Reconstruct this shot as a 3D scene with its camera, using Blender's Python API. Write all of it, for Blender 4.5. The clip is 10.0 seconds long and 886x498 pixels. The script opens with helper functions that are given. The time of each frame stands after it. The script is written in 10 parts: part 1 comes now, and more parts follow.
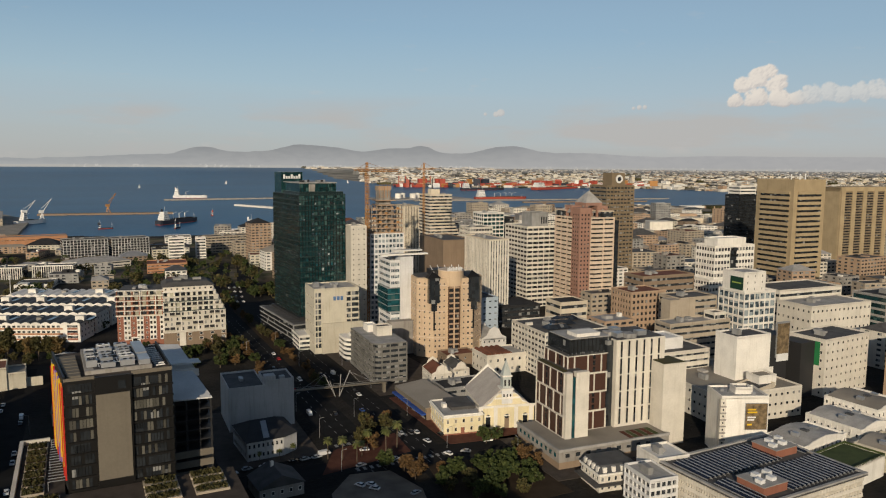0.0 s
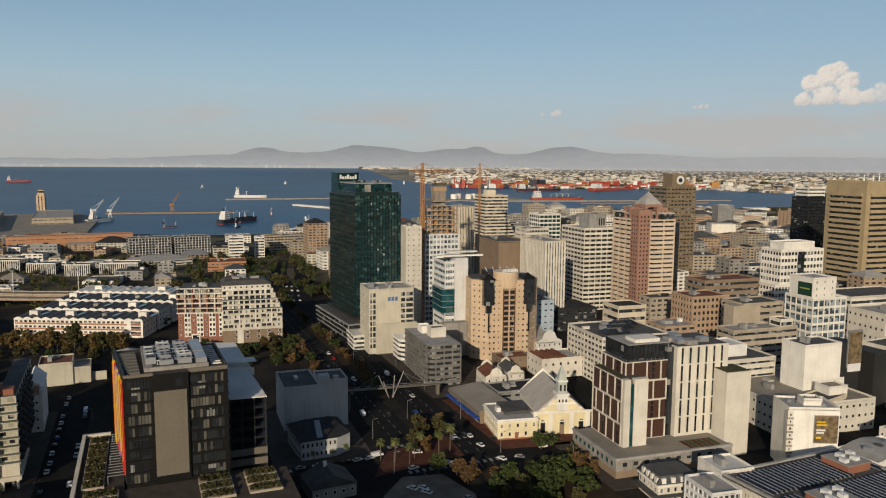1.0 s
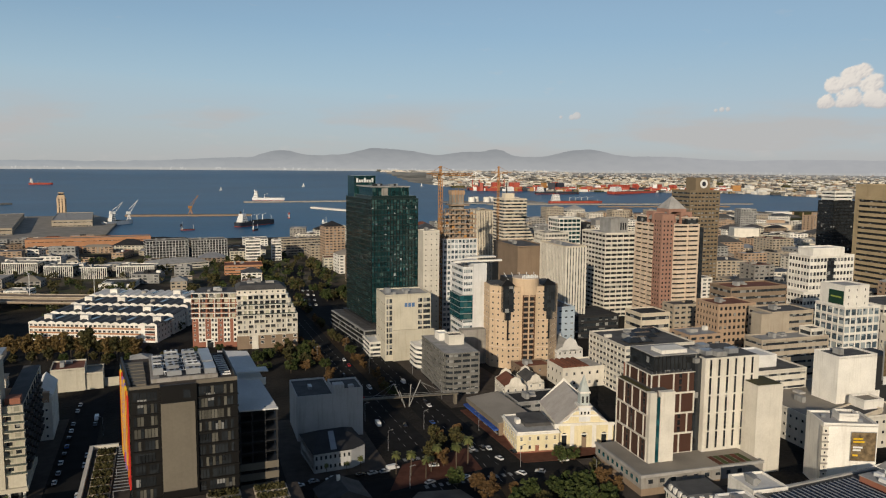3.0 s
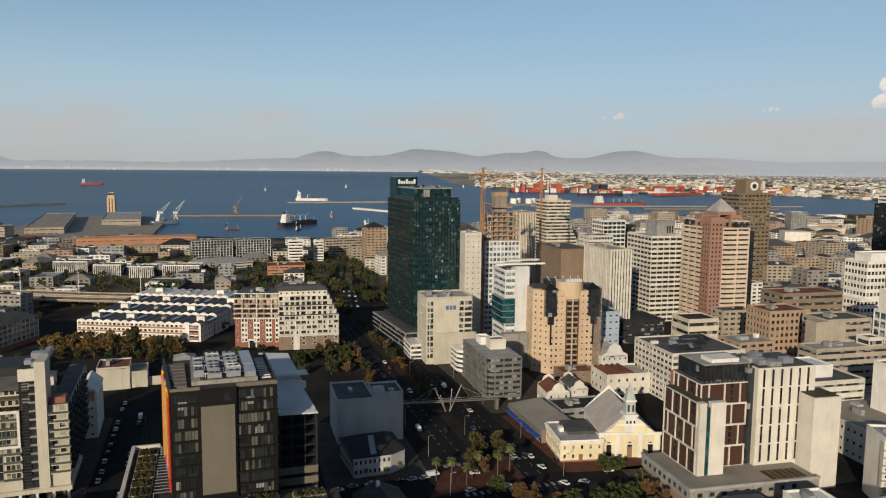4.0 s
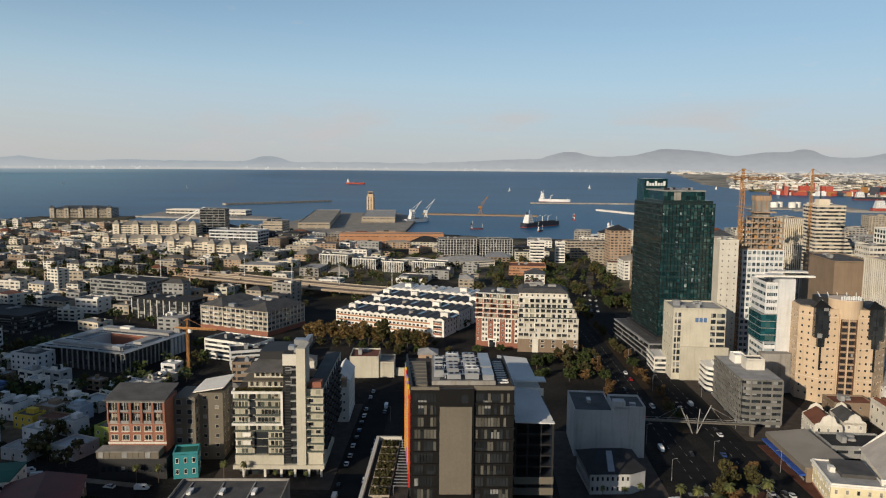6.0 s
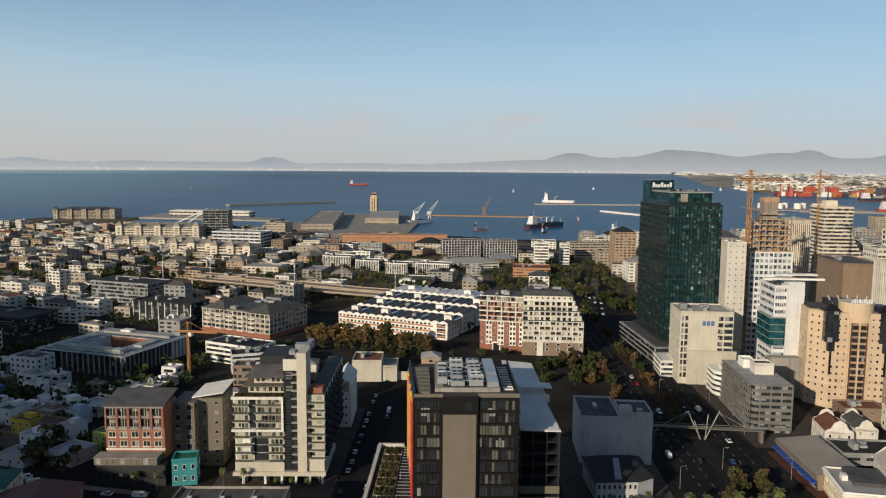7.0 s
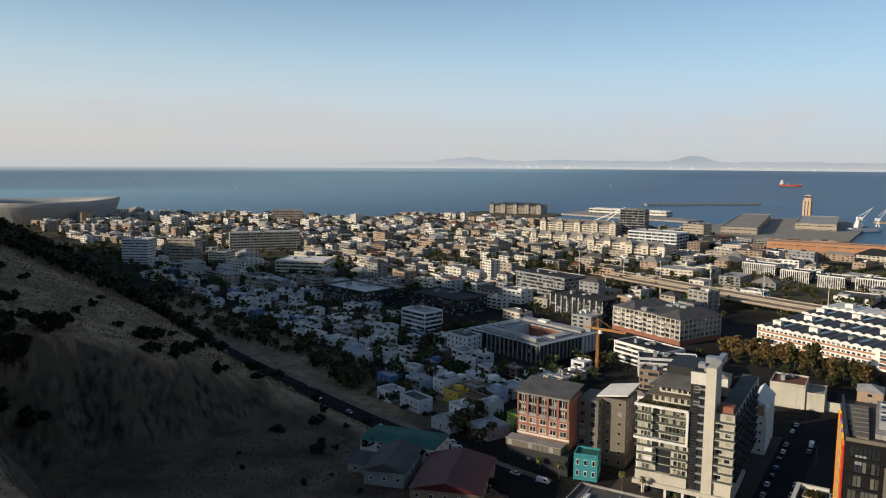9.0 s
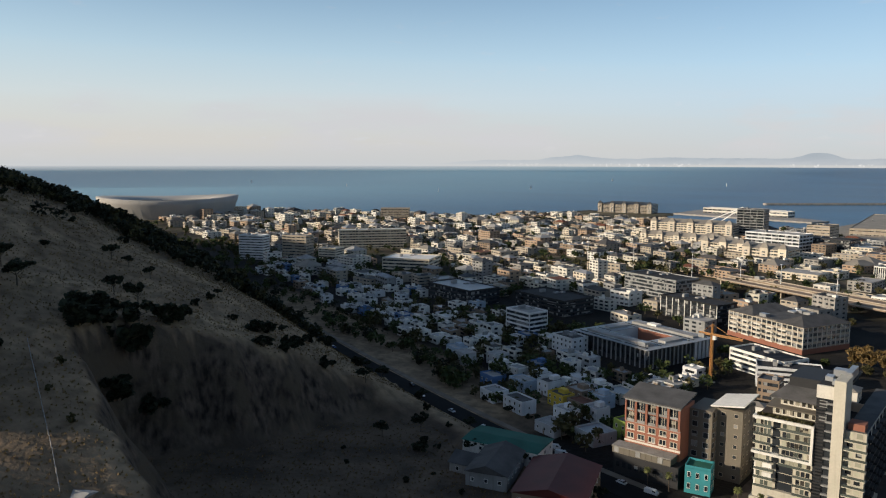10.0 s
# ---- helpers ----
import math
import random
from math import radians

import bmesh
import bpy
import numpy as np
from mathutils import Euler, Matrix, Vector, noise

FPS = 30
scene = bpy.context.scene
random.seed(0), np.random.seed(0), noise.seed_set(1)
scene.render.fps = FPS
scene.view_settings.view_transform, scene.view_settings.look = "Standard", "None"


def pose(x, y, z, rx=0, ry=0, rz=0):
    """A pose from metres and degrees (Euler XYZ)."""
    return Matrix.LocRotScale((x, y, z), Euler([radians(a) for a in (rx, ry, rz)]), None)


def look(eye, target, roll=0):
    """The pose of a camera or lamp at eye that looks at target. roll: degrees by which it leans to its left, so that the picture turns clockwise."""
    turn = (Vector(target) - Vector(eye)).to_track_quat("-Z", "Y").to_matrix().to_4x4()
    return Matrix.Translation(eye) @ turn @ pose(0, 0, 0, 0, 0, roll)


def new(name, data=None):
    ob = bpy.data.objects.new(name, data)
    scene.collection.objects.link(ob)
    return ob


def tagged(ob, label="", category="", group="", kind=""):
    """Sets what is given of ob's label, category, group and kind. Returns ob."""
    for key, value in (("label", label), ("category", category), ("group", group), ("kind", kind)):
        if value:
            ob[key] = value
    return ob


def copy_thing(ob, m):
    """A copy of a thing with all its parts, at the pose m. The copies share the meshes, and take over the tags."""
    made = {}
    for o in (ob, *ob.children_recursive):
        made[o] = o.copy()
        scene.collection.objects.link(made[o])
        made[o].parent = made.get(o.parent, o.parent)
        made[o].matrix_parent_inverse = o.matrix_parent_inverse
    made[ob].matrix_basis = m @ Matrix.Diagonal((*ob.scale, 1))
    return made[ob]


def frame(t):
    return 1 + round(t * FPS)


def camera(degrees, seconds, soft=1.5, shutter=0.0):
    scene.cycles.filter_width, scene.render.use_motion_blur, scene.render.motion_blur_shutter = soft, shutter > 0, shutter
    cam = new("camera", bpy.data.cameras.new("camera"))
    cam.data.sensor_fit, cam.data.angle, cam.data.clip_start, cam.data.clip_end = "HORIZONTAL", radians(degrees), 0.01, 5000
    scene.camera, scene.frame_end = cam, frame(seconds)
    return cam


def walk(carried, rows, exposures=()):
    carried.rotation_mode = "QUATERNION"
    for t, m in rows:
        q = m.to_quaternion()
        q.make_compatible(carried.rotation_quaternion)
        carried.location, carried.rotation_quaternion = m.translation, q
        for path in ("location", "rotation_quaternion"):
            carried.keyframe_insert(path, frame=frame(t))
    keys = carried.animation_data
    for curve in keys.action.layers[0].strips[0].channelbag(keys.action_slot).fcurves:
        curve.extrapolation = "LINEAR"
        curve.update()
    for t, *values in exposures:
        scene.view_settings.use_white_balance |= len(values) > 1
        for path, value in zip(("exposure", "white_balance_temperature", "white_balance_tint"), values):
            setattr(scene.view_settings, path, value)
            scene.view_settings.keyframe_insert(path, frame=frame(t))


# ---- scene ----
cam = camera(61.51, 10.0, soft=1.15)


def heading(x, y, z, yaw, tilt, lean):
    """The camera's pose from its place, the turn to the left, the tilt up and the lean, in degrees."""
    a, b = radians(yaw), radians(tilt)
    way = Vector((-math.sin(a) * math.cos(b), math.cos(a) * math.cos(b), math.sin(b)))
    return look((x, y, z), Vector((x, y, z)) + 100 * way, lean)


# seconds, x, y, z, yaw, tilt, lean
WALK = [
    (0, -7.40, -25.91, 124.34, -26.280, -6.635, 0.41),
    (0.5, -6.50, -24.01, 124.41, -23.181, -6.653, 0.47),
    (1, -5.72, -22.44, 124.30, -22.004, -6.617, 0.44),
    (1.5, -5.08, -20.29, 124.43, -21.356, -6.572, 0.46),
    (2, -4.06, -17.49, 124.19, -20.930, -6.541, 0.45),
    (2.5, -3.04, -15.23, 124.42, -20.707, -6.437, 0.44),
    (2.7, -2.66, -14.15, 124.48, -20.670, -6.425, 0.47),
    (3.8, -0.95, -8.24, 124.75, -20.450, -6.350, 0.58),
    (4, -0.78, -7.16, 124.77, -17.458, -6.366, 0.58),
    (4.3, -0.50, -5.80, 124.90, -10.500, -6.400, 0.55),
    (4.5, -0.36, -4.91, 124.98, -5.919, -6.422, 0.52),
    (5, 0.13, -2.20, 124.88, -0.487, -6.513, 0.33),
    (5.5, -0.00, 0.00, 125.00, 0.664, -6.490, 0.41),
    (7, -0.10, 8.19, 125.19, 1.326, -6.402, 0.44),
    (7.5, -0.21, 10.43, 125.41, 1.382, -6.298, 0.48),
    (8, -0.74, 12.26, 125.64, 2.699, -6.434, 0.59),
    (8.1, -0.90, 12.67, 125.72, 5.330, -6.500, 0.60),
    (8.5, -1.28, 13.95, 126.02, 17.465, -6.674, 0.67),
    (8.7, -1.40, 14.32, 126.07, 23.700, -6.690, 0.55),
    (9, -1.52, 14.80, 126.12, 32.679, -6.701, 0.37),
    (9.2, -1.76, 15.40, 126.15, 36.400, -6.760, 0.27),
    (9.5, -2.23, 16.42, 126.18, 39.265, -6.869, 0.13),
    (10, -3.69, 18.06, 126.05, 40.830, -6.853, 0.12),
]
walk(cam, [(t, heading(*row)) for t, *row in WALK], [(0, -0.47, 6550, 9), (2.5, -0.44, 6420, 9), (5.5, -0.22, 6300, 9), (8, -0.18, 6250, 9), (9, -0.02, 6200, 10), (10, 0.06, 6250, 10)])

# ---- sky and sun ----
SUN_EL = 16.8
SUN_WAY = Vector((0.58, 0.81, 0)).normalized()  # the way the light travels over the ground

world = bpy.data.worlds.new("sky")
scene.world = world
world.use_nodes = True
wn, wl = world.node_tree.nodes, world.node_tree.links
sky = wn.new("ShaderNodeTexSky")
sky.sky_type = "NISHITA"
sky.sun_disc = False
sky.sun_elevation = radians(SUN_EL)
sky.sun_rotation = math.atan2(-SUN_WAY.x, -SUN_WAY.y)
sky.altitude = 100
sky.air_density = 1.0
sky.dust_density = 0.7
sky.ozone_density = 2.0
wn["Background"].inputs["Strength"].default_value = 0.11
soft_sky = wn.new("ShaderNodeHueSaturation")  # thin haze takes the colour out of the low sky
soft_sky.inputs["Saturation"].default_value = 0.92
wl.new(sky.outputs[0], soft_sky.inputs["Color"])
wl.new(soft_sky.outputs[0], wn["Background"].inputs["Color"])

sun = new("sun", bpy.data.lights.new("sun", "SUN"))
sun.data.energy = 5.2
sun.data.angle = radians(0.53)
sun.data.color = (1.0, 0.845, 0.645)
low = math.tan(radians(SUN_EL))
sun.matrix_world = look((0, 0, 400), (SUN_WAY.x, SUN_WAY.y, 400 - low))

# ---- materials ----
def nodes_of(name):
    m = bpy.data.materials.new(name)
    m.use_nodes = True
    return m, m.node_tree.nodes, m.node_tree.links, m.node_tree.nodes["Principled BSDF"]


def noise_at(n, l, scale, detail=4.0, stretch=(1, 1, 1)):
    """Noise over the place in metres."""
    geo = n.new("ShaderNodeNewGeometry")
    mapping = n.new("ShaderNodeMapping")
    mapping.inputs["Scale"].default_value = stretch
    tex = n.new("ShaderNodeTexNoise")
    tex.inputs["Scale"].default_value = scale
    tex.inputs["Detail"].default_value = detail
    l.new(geo.outputs["Position"], mapping.inputs["Vector"])
    l.new(mapping.outputs[0], tex.inputs["Vector"])
    return tex.outputs["Fac"]


def mixed(n, l, fac, a, b, kind="MIX"):
    mix = n.new("ShaderNodeMix")
    mix.data_type, mix.blend_type = "RGBA", kind
    for slot, v in ((0, fac), (6, a), (7, b)):
        if hasattr(v, "is_output"):
            l.new(v, mix.inputs[slot])
        elif slot == 0:
            mix.inputs[0].default_value = v
        else:
            mix.inputs[slot].default_value = (*v, 1) if len(v) == 3 else v
    return mix.outputs[2]


def ramp(n, l, fac, lo, hi):
    r = n.new("ShaderNodeMapRange")
    r.inputs[1].default_value, r.inputs[2].default_value = lo, hi
    l.new(fac, r.inputs[0])
    return r.outputs[0]


def times(n, l, a, b, kind="MULTIPLY"):
    m = n.new("ShaderNodeMath")
    m.operation = kind
    for slot, v in ((0, a), (1, b)):
        if hasattr(v, "is_output"):
            l.new(v, m.inputs[slot])
        else:
            m.inputs[slot].default_value = v
    return m.outputs[0]


def surface(name, rgb, rough=0.85, dark=0.84, big=0.12, fine=1.6, streak=0.0, vary=0.12, bump=0.0, metal=0.0, spec=0.3):
    """A weathered matt surface: blotches, grain, rain streaks and a little change from piece to piece."""
    m, n, l, bsdf = nodes_of(name)
    low = tuple(c * dark for c in rgb)
    blot = ramp(n, l, noise_at(n, l, big, 5), 0.35, 0.7)
    col = mixed(n, l, blot, rgb, low)
    grain = ramp(n, l, noise_at(n, l, fine, 6), 0.3, 0.7)
    col = mixed(n, l, grain, col, mixed(n, l, 1.0, col, (0.91, 0.90, 0.885), "MULTIPLY"))
    if streak:
        s = ramp(n, l, noise_at(n, l, 0.9, 3, (1, 1, 0.06)), 0.52, 0.75)
        col = mixed(n, l, s, col, mixed(n, l, streak, col, (0.62, 0.58, 0.52), "MULTIPLY"))
    if vary:
        info = n.new("ShaderNodeObjectInfo")
        r = n.new("ShaderNodeMapRange")
        r.inputs[3].default_value, r.inputs[4].default_value = 1 - vary, 1 + vary * 0.5
        l.new(info.outputs["Random"], r.inputs[0])
        comb = n.new("ShaderNodeCombineColor")
        for k in range(3):
            l.new(r.outputs[0], comb.inputs[k])
        col = mixed(n, l, 1.0, col, comb.outputs[0], "MULTIPLY")
    l.new(col, bsdf.inputs["Base Color"])
    bsdf.inputs["Roughness"].default_value = rough
    bsdf.inputs["Metallic"].default_value = metal
    bsdf.inputs["Specular IOR Level"].default_value = spec
    if bump:
        b = n.new("ShaderNodeBump")
        b.inputs["Strength"].default_value = 0.6
        b.inputs["Distance"].default_value = bump
        l.new(noise_at(n, l, fine, 6), b.inputs["Height"])
        l.new(b.outputs[0], bsdf.inputs["Normal"])
    return m


def glazing(name, rgb, light=(0.25, 0.25, 0.24), share=0.25, rough=0.12):
    """Window glass over a dim room: dark, glossy, and here and there a drawn blind."""
    m, n, l, bsdf = nodes_of(name)
    geo = n.new("ShaderNodeNewGeometry")
    cells = n.new("ShaderNodeTexVoronoi")
    cells.inputs["Scale"].default_value = 0.41
    cells.inputs["Randomness"].default_value = 0.0
    l.new(geo.outputs["Position"], cells.inputs["Vector"])
    sep = n.new("ShaderNodeSeparateColor")
    l.new(cells.outputs["Color"], sep.inputs[0])
    fac = ramp(n, l, sep.outputs[0], 1 - share, 1 - share + 0.02)
    tone = mixed(n, l, sep.outputs[1], rgb, tuple(c * 2.2 for c in rgb))
    l.new(mixed(n, l, fac, tone, light), bsdf.inputs["Base Color"])
    bsdf.inputs["Roughness"].default_value = rough
    bsdf.inputs["Specular IOR Level"].default_value = 0.6
    wob = n.new("ShaderNodeBump")
    wob.inputs["Strength"].default_value = 0.15
    wob.inputs["Distance"].default_value = 0.05
    l.new(noise_at(n, l, 0.25, 2), wob.inputs["Height"])
    l.new(wob.outputs[0], bsdf.inputs["Normal"])
    return m


M = {}
for key, rgb, kw in (
    ("white", (0.82, 0.79, 0.72), dict(streak=0.35)),
    ("cool_white", (0.74, 0.74, 0.73), dict(streak=0.35)),
    ("cream", (0.68, 0.60, 0.47), dict(streak=0.4)),
    ("pale_cream", (0.69, 0.65, 0.565), dict(streak=0.3)),
    ("butter", (0.78, 0.69, 0.45), dict(streak=0.3, vary=0.05)),
    ("tan", (0.60, 0.455, 0.31), dict(streak=0.3, vary=0.05)),
    ("sand_tower", (0.42, 0.33, 0.20), dict(streak=0.3, vary=0.06)),
    ("beige", (0.42, 0.36, 0.28), dict(streak=0.5)),
    ("brown_stone", (0.27, 0.20, 0.14), dict(streak=0.3)),
    ("bronze_tower", (0.22, 0.17, 0.11), dict(streak=0.2)),
    ("pink_brick", (0.34, 0.195, 0.145), dict(streak=0.2, vary=0.06)),
    ("red_brick", (0.31, 0.13, 0.085), dict(streak=0.3, fine=3.0)),
    ("rust_panel", (0.075, 0.036, 0.025), dict(vary=0.25, rough=0.55)),
    ("concrete", (0.34, 0.32, 0.29), dict(streak=0.8, dark=0.65)),
    ("grey_concrete", (0.33, 0.33, 0.32), dict(streak=0.6, dark=0.65)),
    ("taupe_panel", (0.165, 0.145, 0.113), dict(streak=0.15, dark=0.9, vary=0.0)),
    ("dark_clad", (0.012, 0.0115, 0.011), dict(rough=0.45, vary=0.2)),
    ("dark_grey", (0.028, 0.028, 0.029), dict(rough=0.6)),
    ("roof_grey", (0.10, 0.097, 0.094), dict(dark=0.6, big=0.2)),
    ("roof_dark", (0.03, 0.03, 0.032), dict(dark=0.6, big=0.2)),
    ("roof_pale", (0.38, 0.37, 0.35), dict(dark=0.7, big=0.2)),
    ("roof_white", (0.72, 0.71, 0.68), dict(dark=0.8, big=0.1)),
    ("roof_tile", (0.19, 0.075, 0.045), dict(dark=0.6, fine=2.5)),
    ("roof_green", (0.025, 0.12, 0.09), dict(dark=0.75, vary=0)),
    ("roof_metal", (0.33, 0.34, 0.35), dict(rough=0.45, dark=0.75, metal=0.3)),
    ("paving", (0.085, 0.072, 0.062), dict(dark=0.7, big=0.25, spec=0.04)),
    ("red_paving", (0.12, 0.055, 0.04), dict(dark=0.7, big=0.25, spec=0.04)),
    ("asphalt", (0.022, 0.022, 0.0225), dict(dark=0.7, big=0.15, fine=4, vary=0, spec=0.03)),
    ("lane_paint", (0.26, 0.26, 0.25), dict(dark=0.6, big=0.8)),
    ("teal_wall", (0.05, 0.27, 0.30), dict(vary=0.06, streak=0.2)),
    ("sky_wall", (0.09, 0.17, 0.33), dict(vary=0.1)),
    ("yellow_wall", (0.62, 0.44, 0.06), dict(vary=0.05)),
    ("lime_wall", (0.30, 0.38, 0.08), dict(vary=0.05)),
    ("pink_wall", (0.55, 0.28, 0.26), dict(vary=0.1)),
    ("pale_blue_wall", (0.42, 0.50, 0.58), dict(vary=0.1)),
    ("orange_steel", (0.42, 0.21, 0.07), dict(rough=0.5, vary=0.05)),
    ("red_steel", (0.36, 0.07, 0.045), dict(rough=0.5, vary=0.1)),
    ("steel", (0.45, 0.46, 0.47), dict(rough=0.4, metal=0.6)),
    ("white_steel", (0.75, 0.75, 0.73), dict(rough=0.4, vary=0.05)),
    ("navy_hull", (0.03, 0.035, 0.05), dict(rough=0.5)),
    ("solar", (0.012, 0.014, 0.024), dict(rough=0.2, vary=0.2, spec=0.6)),
    ("solar_frame", (0.50, 0.51, 0.52), dict(rough=0.35, metal=0.5)),
    ("bark", (0.11, 0.085, 0.06), dict(fine=5)),
    ("soil", (0.06, 0.045, 0.032), dict(dark=0.6, spec=0.03)),
    ("red_sheet", (0.11, 0.022, 0.018), dict(dark=0.7, rough=0.6)),
    ("brown_tan", (0.42, 0.30, 0.205), dict(streak=0.3)),
    ("dusty_roof", (0.30, 0.27, 0.225), dict(dark=0.7, big=0.06)),
    ("peach", (0.66, 0.54, 0.42), dict(streak=0.3, vary=0.05)),
    ("slab_cream", (0.56, 0.52, 0.42), dict(streak=0.4, vary=0.08)),
    ("curtain", (0.46, 0.45, 0.35), dict(rough=0.3, vary=0.4, dark=0.7)),
    ("rail_glass", (0.10, 0.115, 0.10), dict(rough=0.15, vary=0.3, spec=0.6)),
    ("orange_brick", (0.46, 0.235, 0.125), dict(streak=0.3)),
    ("moss_roof", (0.055, 0.075, 0.022), dict(dark=0.7, big=0.3)),
    ("pale_grey", (0.50, 0.50, 0.49), dict(streak=0.5, vary=0.05)),
    # darker concrete for the slab office: the shade on it is put into the colour
    ("old_concrete", (0.185, 0.18, 0.165), dict(streak=0.6, dark=0.7)),
    ("church_roof", (0.46, 0.42, 0.375), dict(dark=0.8, big=0.2, vary=0)),
    ("slate", (0.075, 0.078, 0.082), dict(rough=0.6, dark=0.7, big=0.3)),
    ("teal_spandrel", (0.016, 0.036, 0.036), dict(rough=0.3, vary=0.3, spec=0.5)),
    ("recess_brown", (0.085, 0.042, 0.022), dict(vary=0.2)),
    ("banner_green", (0.02, 0.18, 0.06), dict(vary=0)),
    ("blind_pane", (0.13, 0.125, 0.105), dict(rough=0.3, vary=0.5, dark=0.8)),
    ("pale_dirt", (0.20, 0.16, 0.12), dict(dark=0.6)),
    ("fin_red", (0.50, 0.03, 0.02), dict(vary=0.05)),
    ("fin_yellow", (0.70, 0.45, 0.02), dict(vary=0.05)),
    ("fin_orange", (0.65, 0.20, 0.02), dict(vary=0.05)),
    ("fin_purple", (0.20, 0.12, 0.42), dict(vary=0.05)),
    ("fin_lime", (0.45, 0.55, 0.04), dict(vary=0.05)),
    ("blue_cloth", (0.03, 0.08, 0.32), dict(vary=0.1)),
    ("sign_green", (0.010, 0.045, 0.025), dict(vary=0)),
    ("sign_dark", (0.025, 0.03, 0.025), dict(vary=0)),
    ("sign_photo", (0.22, 0.16, 0.09), dict(vary=0, big=0.5, dark=0.3)),
    ("tyre", (0.02, 0.02, 0.02), dict(vary=0)),
    ("verdigris", (0.46, 0.50, 0.48), dict(vary=0, streak=0.5)),
    ("stadium_skin", (0.42, 0.40, 0.37), dict(vary=0.0, dark=0.88, big=0.02)),
    ("rock", (0.13, 0.10, 0.08), dict(dark=0.45, big=0.08, fine=0.6, bump=0.8, vary=0)),
    ("far_mast", (0.5, 0.5, 0.5), dict(vary=0)),
):
    M[key] = surface(key, rgb, **kw)

M["glass"] = glazing("glass", (0.018, 0.021, 0.024))
M["glass_plain"] = glazing("glass_plain", (0.014, 0.016, 0.018), share=0.05)
M["glass_warm"] = glazing("glass_warm", (0.025, 0.023, 0.019), light=(0.30, 0.27, 0.21), share=0.35)
# the tower's paler panes paint glints on the glass as well as blinds
M["glass_green"] = glazing("glass_green", (0.005, 0.020, 0.022), light=(0.045, 0.095, 0.092), share=0.18, rough=0.07)
M["glass_teal"] = glazing("glass_teal", (0.008, 0.040, 0.048), light=(0.05, 0.10, 0.10), share=0.15)
M["glass_blue"] = glazing("glass_blue", (0.035, 0.05, 0.062), light=(0.30, 0.34, 0.35), share=0.35)
for key, rgb in (("car_white", (0.75, 0.75, 0.74)), ("car_silver", (0.40, 0.41, 0.42)), ("car_black", (0.02, 0.02, 0.022)), ("car_red", (0.35, 0.02, 0.02)), ("car_blue", (0.03, 0.07, 0.22))):
    M[key] = surface(key, rgb, rough=0.25, dark=0.92, vary=0.1, spec=0.6)


def leafy(name, a, b):
    m, n, l, bsdf = nodes_of(name)
    geo = n.new("ShaderNodeNewGeometry")
    info = n.new("ShaderNodeObjectInfo")
    col = mixed(n, l, geo.outputs["Random Per Island"], a, b)
    col = mixed(n, l, ramp(n, l, info.outputs["Random"], 0.0, 2.5), col, tuple(c * 0.5 for c in a))
    l.new(col, bsdf.inputs["Base Color"])
    bsdf.inputs["Roughness"].default_value = 0.7
    bsdf.inputs["Specular IOR Level"].default_value = 0.2
    return m


M["leaf_green"] = leafy("leaf_green", (0.022, 0.036, 0.011), (0.075, 0.090, 0.025))
M["leaf_olive"] = leafy("leaf_olive", (0.032, 0.034, 0.013), (0.105, 0.088, 0.032))
M["leaf_autumn"] = leafy("leaf_autumn", (0.072, 0.044, 0.019), (0.165, 0.095, 0.038))
M["leaf_gum"] = leafy("leaf_gum", (0.085, 0.062, 0.024), (0.22, 0.14, 0.05))
M["leaf_pine"] = leafy("leaf_pine", (0.011, 0.015, 0.007), (0.030, 0.035, 0.016))
M["leaf_palm"] = leafy("leaf_palm", (0.07, 0.085, 0.025), (0.17, 0.17, 0.06))


def water_material():
    m, n, l, bsdf = nodes_of("sea_water")
    big = ramp(n, l, noise_at(n, l, 0.0016, 4, (1, 2.2, 1)), 0.35, 0.7)
    col = mixed(n, l, big, (0.001, 0.066, 0.152), (0.003, 0.092, 0.205))
    geo = n.new("ShaderNodeNewGeometry")
    sep = n.new("ShaderNodeSeparateXYZ")
    l.new(geo.outputs["Position"], sep.inputs[0])
    west_haze = ramp(n, l, sep.outputs[0], -1000, -2700)  # paler to the west: haze and sky sheen put into the water's colour
    l.new(mixed(n, l, west_haze, col, (0.14, 0.315, 0.415)), bsdf.inputs["Base Color"])
    bsdf.inputs["Roughness"].default_value = 0.35
    bsdf.inputs["Specular IOR Level"].default_value = 0.05
    b = n.new("ShaderNodeBump")
    b.inputs["Strength"].default_value = 0.8
    b.inputs["Distance"].default_value = 1.2
    l.new(noise_at(n, l, 0.06, 6), b.inputs["Height"])
    l.new(b.outputs[0], bsdf.inputs["Normal"])
    return m


